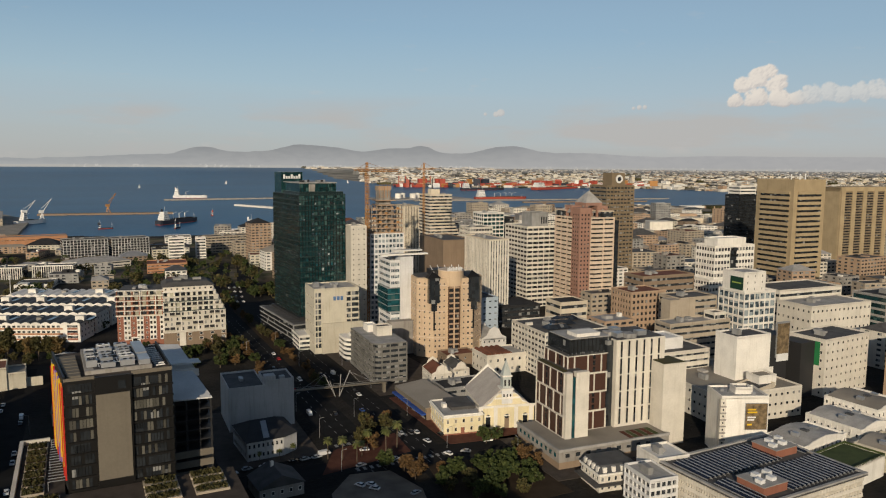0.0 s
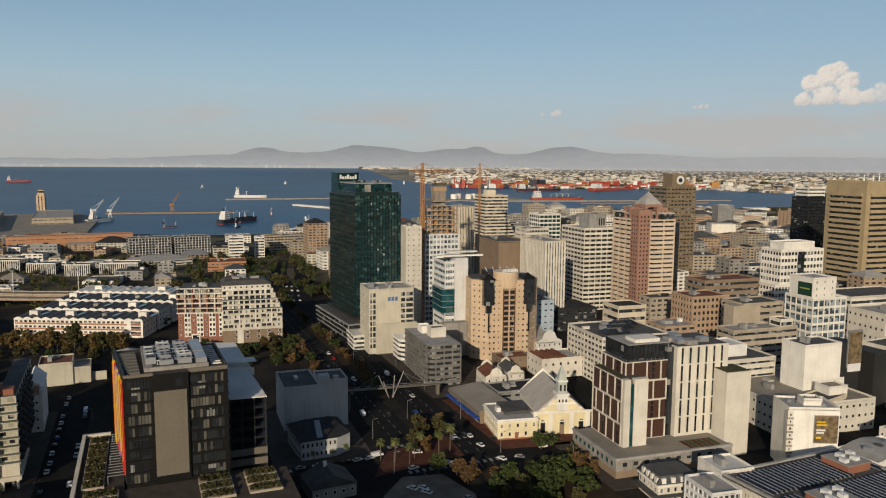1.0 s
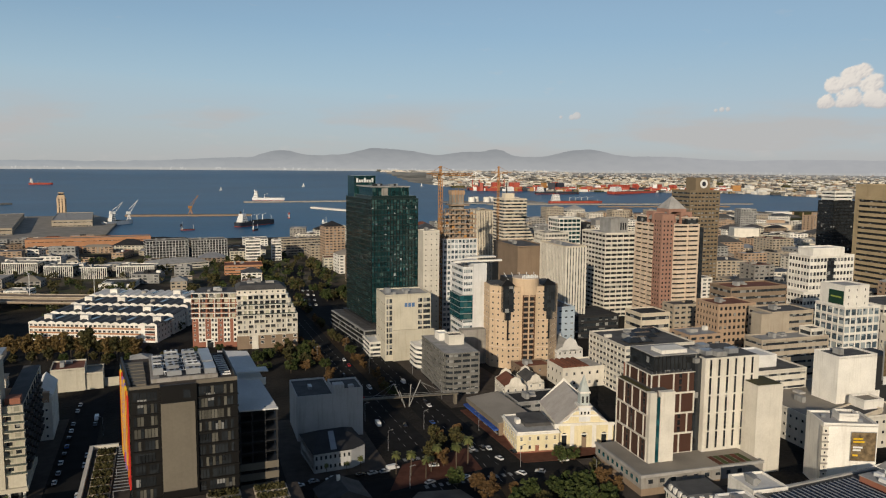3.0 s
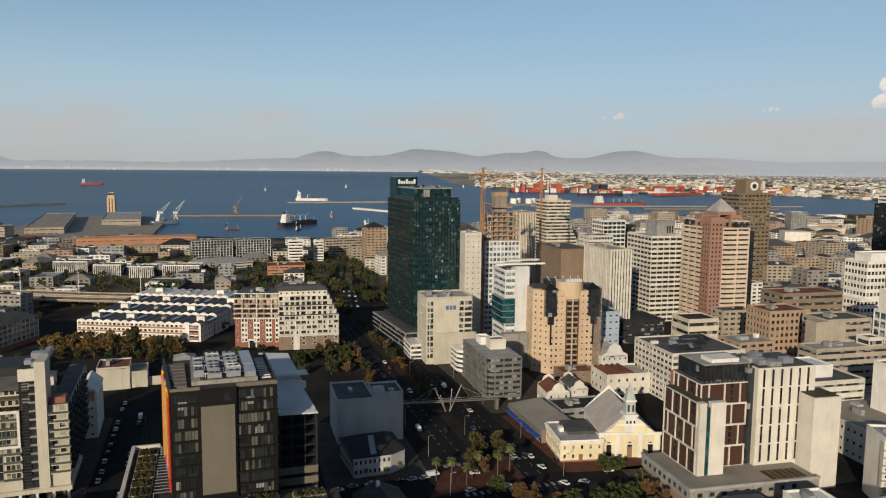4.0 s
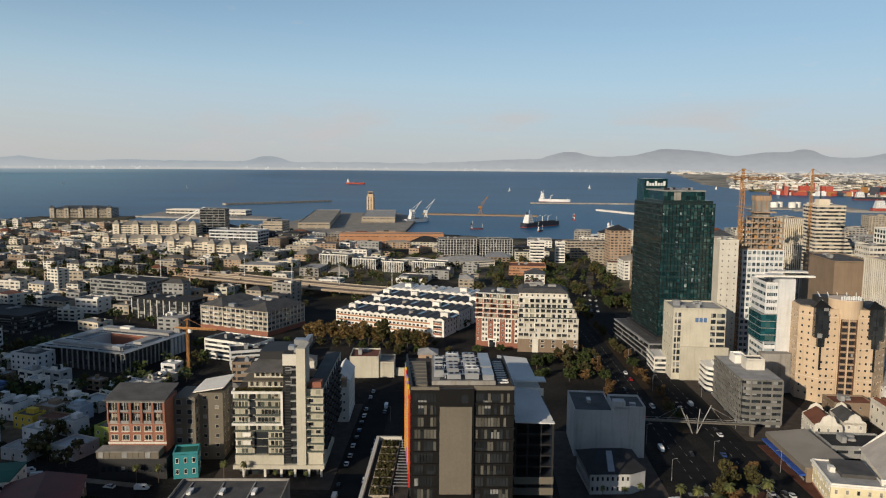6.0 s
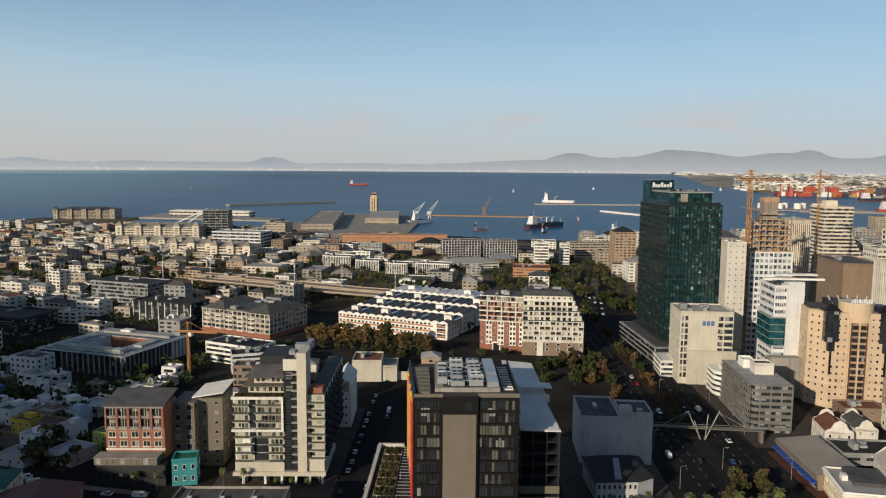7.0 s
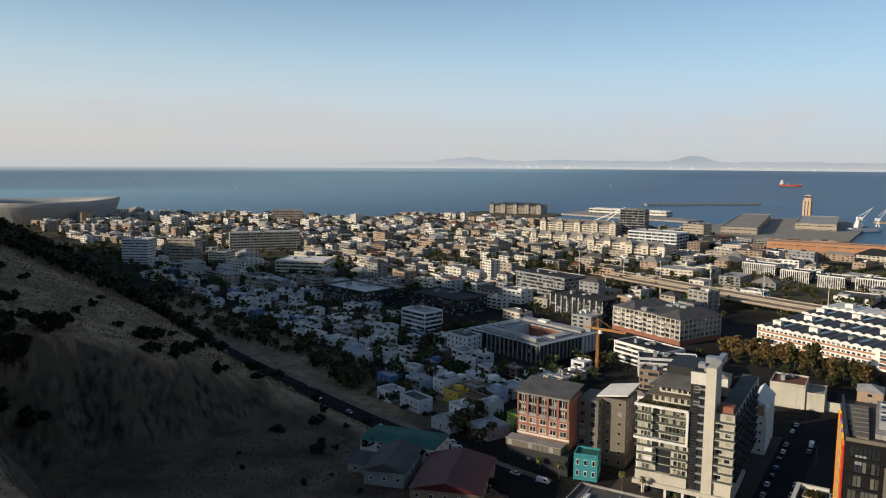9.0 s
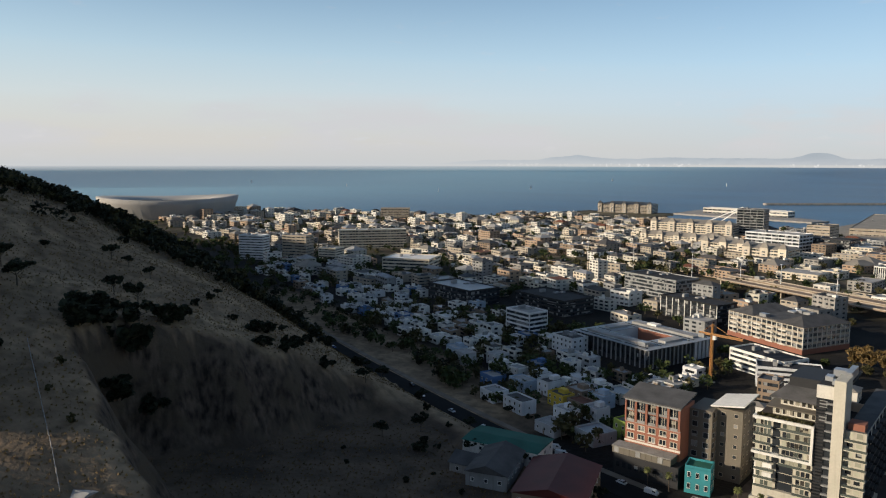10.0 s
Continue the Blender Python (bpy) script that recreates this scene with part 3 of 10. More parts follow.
def far_hills():
    m, n, l, bsdf = nodes_of("hazy_hills")
    x, y, z = place_axes(n, l)
    # haze and daylight are painted into this glow, paler at the foot
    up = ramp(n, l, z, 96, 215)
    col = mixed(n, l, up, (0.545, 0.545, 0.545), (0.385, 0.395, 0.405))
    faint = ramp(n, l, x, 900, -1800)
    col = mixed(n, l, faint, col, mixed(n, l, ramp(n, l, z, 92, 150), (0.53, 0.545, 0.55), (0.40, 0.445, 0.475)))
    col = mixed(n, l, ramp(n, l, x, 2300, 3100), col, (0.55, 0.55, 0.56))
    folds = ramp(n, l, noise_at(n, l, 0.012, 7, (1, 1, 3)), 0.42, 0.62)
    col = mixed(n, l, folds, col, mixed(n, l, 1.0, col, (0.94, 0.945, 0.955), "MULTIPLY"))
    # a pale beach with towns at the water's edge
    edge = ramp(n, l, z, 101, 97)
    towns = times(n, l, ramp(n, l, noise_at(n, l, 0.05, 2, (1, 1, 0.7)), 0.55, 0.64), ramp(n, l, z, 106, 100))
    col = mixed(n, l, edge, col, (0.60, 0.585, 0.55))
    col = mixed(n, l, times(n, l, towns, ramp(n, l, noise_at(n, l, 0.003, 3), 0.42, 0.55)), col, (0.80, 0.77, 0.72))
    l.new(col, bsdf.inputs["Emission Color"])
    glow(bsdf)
    az = np.arange(-75, 66, 0.07)
    el = 0.14 - 0.09 * (1 - smooth(-28, -10, az)) + 0.05 * np.sin(az / 5.1) + 0.03 * np.sin(az / 1.7)
    el = el + 0.58 * smooth(-4, 16, az)
    for c, h, s in ((8.3, 0.45, 1.5), (15.8, 0.52, 1.9), (18.4, 0.3, 1.3), (23.0, 0.35, 2.4), (24.8, 0.28, 0.9), (31.2, 0.55, 2.1), (39, 0.25, 3), (48, 0.3, 5), (56, 0.25, 5), (-14.1, 0.42, 1.3), (-31, 0.25, 1.8), (-24, 0.1, 2)):
        el = el + h * np.exp(-(np.abs((az - c) / s) ** 2.6))
    el = el + np.array([noise.fractal(Vector((a * 0.9, 3.1, 0)), 1.0, 2.1, 5) * 0.055 for a in az])
    el = np.where(az < -36, el * smooth(-46, -36, az) - 0.6 * (1 - smooth(-46, -36, az)), el)
    el = el * (1 - 0.45 * smooth(33, 42, az))
    r = RIM - 20
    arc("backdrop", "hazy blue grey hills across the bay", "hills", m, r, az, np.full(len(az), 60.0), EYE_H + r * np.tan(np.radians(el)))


far_hills()


def haze_bank():
    """A glowing sheet round the horizon: pale haze and sky brightness painted on, thinning upwards into the blue."""
    m, n, l, bsdf = nodes_of("haze_bank")
    x, y, z = place_axes(n, l)
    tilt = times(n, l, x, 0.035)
    lift = times(n, l, tilt, z, "ADD")  # painted higher towards the open sea, to brighten that side
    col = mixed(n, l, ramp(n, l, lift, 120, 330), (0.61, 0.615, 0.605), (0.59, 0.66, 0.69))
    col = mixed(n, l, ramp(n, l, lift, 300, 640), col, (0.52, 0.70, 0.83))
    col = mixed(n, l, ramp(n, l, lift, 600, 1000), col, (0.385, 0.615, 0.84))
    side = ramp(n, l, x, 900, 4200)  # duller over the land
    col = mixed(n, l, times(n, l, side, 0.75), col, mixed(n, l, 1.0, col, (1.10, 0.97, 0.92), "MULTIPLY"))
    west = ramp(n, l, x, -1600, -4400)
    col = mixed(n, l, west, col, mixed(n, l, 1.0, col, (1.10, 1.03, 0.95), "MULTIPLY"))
    # long flat veils of cloud low over the bay
    veil = ramp(n, l, noise_at(n, l, 0.0011, 6, (1, 1, 4.5)), 0.46, 0.60)
    band = times(n, l, ramp(n, l, z, 540, 380), ramp(n, l, z, 130, 220))
    col = mixed(n, l, times(n, l, times(n, l, veil, band), 0.95), col, (0.640, 0.625, 0.625))
    puffs = ramp(n, l, noise_at(n, l, 0.0045, 6, (1, 1, 2.6)), 0.60, 0.72)
    col = mixed(n, l, times(n, l, times(n, l, puffs, ramp(n, l, z, 360, 250)), 0.4), col, (0.72, 0.69, 0.675))
    wisps = ramp(n, l, noise_at(n, l, 0.0055, 6, (1, 1, 3.2)), 0.655, 0.74)
    col = mixed(n, l, times(n, l, wisps, 0.25), col, (0.68, 0.70, 0.74))
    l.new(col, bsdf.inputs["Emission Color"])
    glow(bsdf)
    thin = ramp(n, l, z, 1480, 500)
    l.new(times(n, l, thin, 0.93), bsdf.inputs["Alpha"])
    az = np.arange(-100, 90.5, 2.0)
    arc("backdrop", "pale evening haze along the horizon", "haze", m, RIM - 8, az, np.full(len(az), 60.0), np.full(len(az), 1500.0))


haze_bank()


def sea_mist():
    """A glowing sheet that paints thin mist over the far water, thickest at the open sea, where the horizon is lost in
    it.
    """
    m, n, l, bsdf = nodes_of("sea_mist")
    x, y, z = place_axes(n, l)
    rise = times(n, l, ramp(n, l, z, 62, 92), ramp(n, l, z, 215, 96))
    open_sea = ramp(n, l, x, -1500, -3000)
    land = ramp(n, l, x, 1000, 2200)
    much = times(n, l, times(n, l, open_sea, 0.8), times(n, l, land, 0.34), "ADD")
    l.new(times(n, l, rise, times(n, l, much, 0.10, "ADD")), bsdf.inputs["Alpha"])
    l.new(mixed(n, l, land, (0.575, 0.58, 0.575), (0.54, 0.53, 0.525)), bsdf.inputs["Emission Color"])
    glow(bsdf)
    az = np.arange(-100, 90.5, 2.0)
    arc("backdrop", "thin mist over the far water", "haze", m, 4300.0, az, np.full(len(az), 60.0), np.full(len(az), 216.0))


sea_mist()

# ---- the near blocks ----
def office_tower():
    """Dark office block with coloured fins over a planted podium."""
    e = root("office_block", "black glass office block with rainbow fins and a taupe wall panel", "building", -13.5, 218.4, 0, 2)
    w, d, z0, h = 31.6, 37.0, 24.0, 58.0
    lean = 2.6
    prism("wall", [(0.3, 0.3), (w - 0.3, 0.3), (w - 0.3, d), (0.3 - lean, d)], 0, h, "dark_clad", e)
    step = 3.75
    for u0, u1 in ((1.4, 8.6), (19.6, 31.0)):
        for s in range(9):
            zb = h - 3.9 - s * step
            box("floor_band", e, "dark_clad", u0 - 0.6, -0.25, zb - 0.55, u1 + 0.5, 0.3, zb)
            n = int((u1 - u0) / 0.95)
            for k in range(n):
                if random.Random(s * 31 + k + int(u0)).random() < 0.12:
                    continue
                x = u0 + k * 0.95
                put("window_pane", unit("blind_pane" if random.Random(s * 57 + k * 3 + int(u0)).random() < ((0.0, 0.35, 0.85, 0.9, 0.5, 0.08, 0.05, 0.05, 0.3)[s] if u0 < 10 else (0.1, 0.15, 0.9, 0.4, 0.35, 0.08, 0.05, 0.1, 0.2)[s]) else "glass_plain"), e, (x + 0.4, 0.24, zb + 1.55), (0.78, 0.16, 2.7))
    box("stair_wall", e, "dark_clad", 8.8, -0.7, z0, 19.2, 0.3, h + 0.6)
    box("wall_panel", e, "taupe_panel", 8.9, -1.1, z0 + 2.0, 18.6, -0.7, h - 4.8, "plain taupe wall panel")
    box("window_pane", e, "glass", 15.4, -0.76, h - 3.6, 17.4, -0.7, h - 1.2)
    # left face: windows behind tall coloured fins
    for s in range(9):
        zb = h - 3.9 - s * step
        prism("window_band", [(0.4, 1.0), (0.0, 1.0), (-0.1 - lean * 0.97, 36.0), (0.4 - lean * 0.97, 36.0)][::-1], zb + 0.2, zb + 2.9, "glass_plain", e)
    shade = random.Random(19)
    for k in range(36):
        y = 0.2 + k * 1.0
        tone = shade.choice(("fin_red", "fin_yellow", "fin_orange", "fin_purple", "fin_red", "fin_orange", "fin_lime" if k < 9 else "fin_purple", "fin_yellow"))
        low = z0 + 3.5 + shade.choice((0, 2.0, 4.0, 7.0))
        box("fin", e, tone, -0.42 - lean * y / d, y, low, 0.1 - lean * y / d, y + 0.2, h - 0.6 - shade.choice((0, 0.8, 2.4, 4.0)), "tall coloured fin")
    for k in range(9):
        box("window_pane", e, "glass_plain", w - 0.32, 2 + k * 3.8, 28, w - 0.2, 4.8 + k * 3.8, h - 4)
    # roof: ledges, screens and air handling units
    prism("roof", [(0.5, 0.4), (w - 0.4, 0.4), (w - 0.4, d - 0.3), (0.5 - lean, d - 0.3)], h, h + 0.15, "paving", e)
    box("parapet", e, "taupe_panel", 0.3, 0.3, h, 8.8, 0.9, h + 0.9)
    box("parapet", e, "taupe_panel", 19.2, 0.3, h, w - 0.3, 0.9, h + 1.2)
    prism("parapet", [(0.3, 0.9), (0.8, 0.9), (0.8 - lean, d), (0.3 - lean, d)], h, h + 1.4, "dark_clad", e)
    box("parapet", e, "dark_clad", w - 0.8, 0.9, h, w - 0.3, d, h + 1.4)
    box("upper_deck", e, "concrete", 6.5, 5.0, h + 0.15, w - 5.6, d - 1.0, h + 1.4)
    # a thin dark sheet laid on the deck between the units
    box("roof_well", e, "dark_grey", 9.0, 6.0, h + 1.4, w - 8.0, d - 2.5, h + 1.45)
    rng = random.Random(5)
    for i, (x, wide) in enumerate(((7.2, 3.2), (11.2, 4.6), (16.8, 4.8))):
        for k in range(6 if i else 5):
            y = 6.4 + k * 4.6 + (i == 0) * 2.6 + rng.uniform(-0.3, 0.3)
            x1, y1, z1 = x + wide * rng.uniform(0.82, 1.0), y + rng.uniform(2.3, 3.2), h + rng.uniform(2.7, 3.5)
            u = root_part("air_unit", e)
            box("casing", u, "solar_frame", x, y, h + 1.5, x1, y1, z1)
            box("lid", u, rng.choice(("white_steel", "solar_frame", "steel")), x + 0.25, y + 0.25, z1, x1 - 0.25, y1 - 0.25, z1 + 0.18)
            cylinder("fan", u, "dark_grey", x + wide * 0.3, y + 1.3, z1 + 0.18, z1 + 0.34, 0.62, sides=10)
            cylinder("fan", u, "dark_grey", x + wide * 0.68, y + 1.3, z1 + 0.18, z1 + 0.34, 0.62, sides=10)
            box("duct", u, "steel", x + 0.5, y1, h + 1.5, x + wide * rng.uniform(0.4, 0.8), y + 4.3, h + rng.uniform(1.9, 2.5))
    for k in range(5):
        box("pipe", e, "white_steel", 10.5 + (k % 2) * 5.7, 6.5 + k * 5.2, h + 1.9, 10.75 + (k % 2) * 5.7, 11.4 + k * 5.2, h + 2.15)
        box("pipe", e, "white_steel", 7.4, 9.2 + k * 5.0, h + 2.3, 22.0, 9.4 + k * 5.0, h + 2.5)
    for k in range(3):
        box("roof_screen", e, "solar_frame", w - 9.4, 6 + k * 9.4, h + 1.4, w - 6.0, 14.4 + k * 9.4, h + 3.0 + 0.25 * (k % 2), "pale metal roof enclosure")
    for k in range(10):
        box("skylight_bar", e, "white_steel", w - 4.6, 7 + k * 2.7, h + 0.15, w - 1.4, 7.25 + k * 2.7, h + 0.6)
    for k in range(7):
        box("ledge", e, "taupe_panel", 1.4 - k * 0.45, 3.0 + k * 4.0, h + 0.15, 5.2 - k * 0.1, 6.2 + k * 4.0, h + 0.9)
    taken(2, 237, 26)
    return e


def root_part(name, parent):
    ob = new(name)
    ob.parent = parent
    return ob


def podium():
    e = root("podium_building", "low parking podium with planted roof terraces beside the office block", "building", -28.5, 170, 0, 0)
    z = 24.0
    box("wall", e, "grey_concrete", 0, 0, 0, 64, 47.6, z - 1.2)
    box("wall", e, "grey_concrete", 0, 47.6, 0, 14.4, 98, z - 1.2)
    box("roof", e, "paving", 0.6, 0, z - 1.2, 64, 47.4, z - 0.4)
    box("roof", e, "paving", 0.6, 47.4, z - 1.2, 14.2, 97.6, z - 0.4)
    box("parapet", e, "pale_cream", -0.4, 0, z - 1.4, 0.8, 98.4, z + 1.0)
    box("parapet", e, "pale_cream", 0.8, 97.4, z - 1.2, 9, 98.4, z + 1.0)
    rng = random.Random(8)
    for k in range(7):
        y = 50 + k * 6.6
        box("planter", e, "beige", 2.2, y, z - 0.4, 8.6, y + 4.6, z + 0.35)
        box("planter_soil", e, "soil", 2.5, y + 0.3, z + 0.3, 8.3, y + 4.3, z + 0.42)
        shrubs(e, rng, 2.8, y + 0.4, 8.0, y + 4.2, z + 0.4, 16)
    for k in range(3):
        y = 30 + k * 6
        for x in (3.0, 36.0, 50):
            box("planter", e, "beige", x, y, z - 0.4, x + 10, y + 4.2, z + 0.35)
            shrubs(e, rng, x + 0.4, y + 0.4, x + 9.4, y + 3.8, z + 0.3, 24)
    for k in range(17):
        box("pergola_bar", e, "steel", 9.6, 52 + k * 2.4, z + 2.4, 14.4, 52.25 + k * 2.4, z + 2.6)
    for y in (52, 70, 91):
        box("pergola_post", e, "steel", 9.6, y, z - 0.4, 9.8, y + 0.2, z + 2.4)
    for s in range(6):
        box("deck_opening", e, "glass_plain", -0.12, 4, 3 + s * 3.3, 0.0, 96, 4.6 + s * 3.3)
    taken(0, 195, 40)


def shrubs(parent, rng, x0, y0, x1, y1, z, n):
    """A bed of planting."""
    v, f = [], []
    for _ in range(n * 14):
        c = Vector((rng.uniform(x0, x1), rng.uniform(y0, y1), z + rng.uniform(0.0, 0.9)))
        leaf(v, f, c, rng, 0.55)
    put("planting", mesh_of("planting", v, f, M["leaf_olive"]), parent)


def leaf(v, f, c, rng, s):
    a = Vector((rng.uniform(-1, 1), rng.uniform(-1, 1), rng.uniform(-0.7, 0.7))).normalized() * s
    b = a.cross(Vector((rng.uniform(-1, 1), rng.uniform(-1, 1), rng.uniform(-1, 1)))).normalized() * s * 0.7
    k = len(v)
    v += [tuple(c - a), tuple(c - b), tuple(c + a), tuple(c + b)]
    f.append((k, k + 1, k + 2, k + 3))


def annex():
    e = root("office_annex", "grey parking annex with white sloping roof sheets", "building", 19.0, 233.0, 0, 2)
    w, d, h = 13.0, 62.0, 44.0
    # decks and louvres are darkened: the shade on this front is in their colour
    for s in range(12):
        z = s * 3.6
        box("deck", e, "dark_grey", 0, 0, z + (2.6 if s < 7 else 3.3), w, d, z + 3.7)
    for s in range(4):
        box("louvre", e, "taupe_panel", 0.1, -0.15, 12 + s * 3.6, w - 0.1, 0.02, 14.4 + s * 3.6)
    for x in (0.3, 4.2, 8.4, 12.3):
        box("column", e, "dark_grey", x, 0.25, 0, x + 0.5, 0.75, h)
    box("inner_wall", e, "dark_clad", 0.5, 6, 0, w - 0.5, d - 1, h - 0.5)
    v = [(0.2, -1.0, h), (w - 0.2, -1.2, h - 0.4), (w - 2.2, 25, h + 2.6), (-0.4, 25, h + 3.4)]
    for nm, vs, mt in (("roof_sheet", v, "roof_white"), ("roof_sheet", [(-0.4, 25.3, h + 3.6), (w - 1, 25.3, h + 3.0), (w - 2, 58, h + 5.2), (-0.4, 60, h + 5.8)], "roof_white"), ("canopy", [(3, 25.2, h + 5.8), (w + 1.0, 25.6, h + 5.3), (w + 1.0, 31, h + 5.4), (3, 31, h + 5.9)], "roof_white")):
        top = [Vector(p) for p in vs]
        low = [p - Vector((0, 0, 0.4)) for p in top]
        put(nm, mesh_of(nm, [tuple(p) for p in low + top], [(3, 2, 1, 0), (4, 5, 6, 7)] + [(i, (i + 1) % 4, (i + 1) % 4 + 4, i + 4) for i in range(4)], M[mt]), e)
    box("roof_wall", e, "white", 0, 24.6, h + 0.4, w, 25.1, h + 3.0)
    taken(27, 264, 34)


def blank_store():
    e = root("warehouse", "windowless pale grey rendered warehouse with a flat roof", "building", 51.5, 313.5, 0, -2)
    block(e, 16.5, 28, 0, 20.0, "blank", "pale_grey", roof="roof_grey")
    block(e, 13.5, 17, 0, 22.0, "blank", "pale_grey", x0=16.5, roof="roof_grey")
    box("lift_house", e, "pale_grey", 16.6, 0.5, 22, 21.5, 5.5, 24.6)
    box("roof_vent", e, "steel", 7, 12, 20, 8.6, 17, 21.4)
    box("roof_vent", e, "steel", 24, 3, 22, 26.4, 5.4, 23.2)
    taken(66, 327, 19)
    e = root("corner_house", "white two storey corner house with a grey sheet roof", "house", 51.8, 275.8, 0, 3)
    prism("wall", [(0, 0), (15.5, 0), (22.5, 4), (22.5, 24), (0, 24)], 0, 8.4, "pale_grey", e)
    windows(e, 15.5, 24, "fl", 0.4, 8.2, 2, 1.75, (0.95, 1.9), "pale_grey", "glass_plain")
    windows(e, 7.6, 20, "f", 0.4, 8.2, 2, 2.2, (0.95, 1.9), "pale_grey", "glass_plain", x0=15.5, y0=2.0, skip=lambda *a: True)
    windows(e, 22.5, 20, "r", 0.4, 8.2, 2, 3.0, (0.95, 1.9), "pale_grey", "glass_plain", y0=4.0)
    v = [(-0.6, -0.6, 8.3), (15.8, -0.6, 8.3), (23.1, 3.7, 8.3), (23.1, 24.6, 8.3), (-0.6, 24.6, 8.3), (6, 18, 11.5), (17, 18, 11.5)]
    put("roof", mesh_of("roof", v, [(0, 1, 6, 5), (1, 2, 6), (2, 3, 6), (3, 4, 5, 6), (4, 0, 5), (0, 4, 3, 2, 1)], M["roof_dark"]), e)
    v = [(7.2, 1.2, 8.75), (9.8, 1.2, 8.75), (12.2, 15.8, 11.25), (9.8, 15.8, 11.25)]
    put("roof_sheet", mesh_of("roof_sheet", v, [(0, 1, 2, 3)], M["roof_metal"]), e)
    taken(63, 288, 17)


def apartment_tower():
    e = root("apartment_tower", "cream stepped apartment tower with balconies and a pale lift shaft", "building", -87.2, 286.2, 0, 2)
    # street deck on columns
    for x in (2.5, 11, 17.5, 23, 28.5, 33.5):
        box("column", e, "white", x, 0.6, 0, x + 0.9, 1.5, 4.2)
    box("shop_glass", e, "glass_plain", 0.6, 3.5, 0, 34, 28, 4.2)
    box("deck", e, "slab_cream", -0.8, -1.0, 4.0, 35.4, 30, 5.6)
    box("base_wall", e, "slab_cream", 0, 0, 5.6, 19.2, 28, 9.4)
    box("base_wall", e, "slab_cream", 28.0, 0.4, 5.6, 34.8, 28, 10.5)
    # left wing
    w, z0, step, rows = 19.0, 9.4, 3.2, 8
    box("wall", e, "slab_cream", 0.2, 1.8, z0, w, 28, 35)
    rng = random.Random(3)
    for s in range(rows):
        z = z0 + s * step
        short = s < 3
        slabs = ((0.0, 6.8), (13.2, w)) if short else ((-0.6, 5.4), (8.2, w))
        for a, b in slabs:
            box("balcony_slab", e, "slab_cream", a, -0.2, z + step - 0.3, b, 2.0, z + step)
            box("balcony_rail", e, "rail_glass", a + 0.1, -0.25, z + 0.05, b - 0.1, -0.15, z + 0.95)
            n = int((b - a) / 1.5)
            for k in range(n):
                px = a + 0.5 + (k + 0.5) * (b - a - 1) / n
                put("window", window_mesh("slab_cream", rng.choice(("curtain", "curtain", "glass_warm", "glass_plain", "rail_glass"))), e, (px, 1.8, z + 1.4), (1.5, 1, 2.6))
        put("tall_window", unit("glass_plain"), e, ((10 if short else 6.8), 1.7, z + 1.5), ((5.4 if short else 2.4), 0.3, 2.9))
    box("frame_band", e, "white", -1.0, -0.5, 34.6, w + 0.2, 2.2, 35.6)
    box("frame_band", e, "white", -1.0, -0.5, z0 + 4 * step - 0.5, w + 0.2, 2.2, z0 + 4 * step + 0.4)
    box("frame_post", e, "white", w - 0.7, -0.5, z0 + 4 * step, w + 0.2, 2.2, 35.6)
    for z in (14.0, 17.4):
        box("white_box", e, "white", 3.2, -0.9, z, 6.4, 1.9, z + 1.5)
    box("side_wall", e, "white", -0.2, 1.8, z0, 0.2, 28, 35)
    # roof garden and stepped upper floors
    box("roof_terrace", e, "paving", 0, 2, 35, w, 28, 35.3)
    shrubs(e, rng, 0.4, 0.2, w - 0.4, 1.8, 35.6, 60)
    for s, (a, b, y) in enumerate(((4.0, w, 6.5), (6.0, w, 8.5))):
        z = 35.3 + s * 3.4
        box("upper_floor", e, "slab_cream", a, y, z, b, 28, z + 3.1)
        box("terrace_roof", e, "taupe_panel" if s == 0 else "roof_dark", a - 1.8, y - 2.6, z + 3.0, b, 28, z + 3.4)
        for k in range(6):
            put("window", window_mesh("white", "glass_warm"), e, (a + 1.6 + k * (b - a - 3) / 5, y, z + 1.5), (1.7, 1, 2.4))
    v = [(3.0, 4.5, 42.2), (w, 4.5, 42.2), (w, 11, 46.0), (7.5, 11, 46.0)]
    put("sloped_roof", mesh_of("sloped_roof", v + [(p[0], p[1], p[2] - 0.4) for p in v], [(0, 1, 2, 3), (7, 6, 5, 4), (0, 4, 5, 1), (1, 5, 6, 2), (2, 6, 7, 3), (3, 7, 4, 0)], M["roof_grey"]), e)
    box("upper_floor", e, "dark_grey", 8, 10.5, 42, w, 28, 49.0)
    # dark slatted lift front and the pale shaft
    box("core_wall", e, "glass_plain", 19.2, 0.8, 5.6, 24.6, 29, 49.5)
    for k in range(36):
        box("louvre", e, "dark_grey", 19.4, 0.2, 6.4 + k * 1.15, 22.2, 0.7, 6.9 + k * 1.15)
    for k in range(12):
        box("balcony_slab", e, "grey_concrete", 22.3, -0.3, 9.0 + k * 3.2, 24.6, 0.9, 9.5 + k * 3.2)
    box("top_frame", e, "pale_cream", 19.2, 0.2, 46.0, 24.6, 1.2, 50.4)
    box("lift_shaft", e, "slab_cream", 24.6, -0.6, 5.6, 28.2, 10, 53.0, "smooth pale rendered lift shaft")
    box("core_roof", e, "roof_dark", 19.2, 1.2, 49.5, 28.0, 29, 50.2)
    for a in ((20, 8, 22.5, 12, 1.6), (23, 4, 25, 7, 1.4), (21, 16, 26, 20, 2.4), (25.5, 12, 27.5, 24, 3.0)):
        box("roof_plant", e, "steel", a[0], a[1], 50.2, a[2], a[3], 50.2 + a[4])
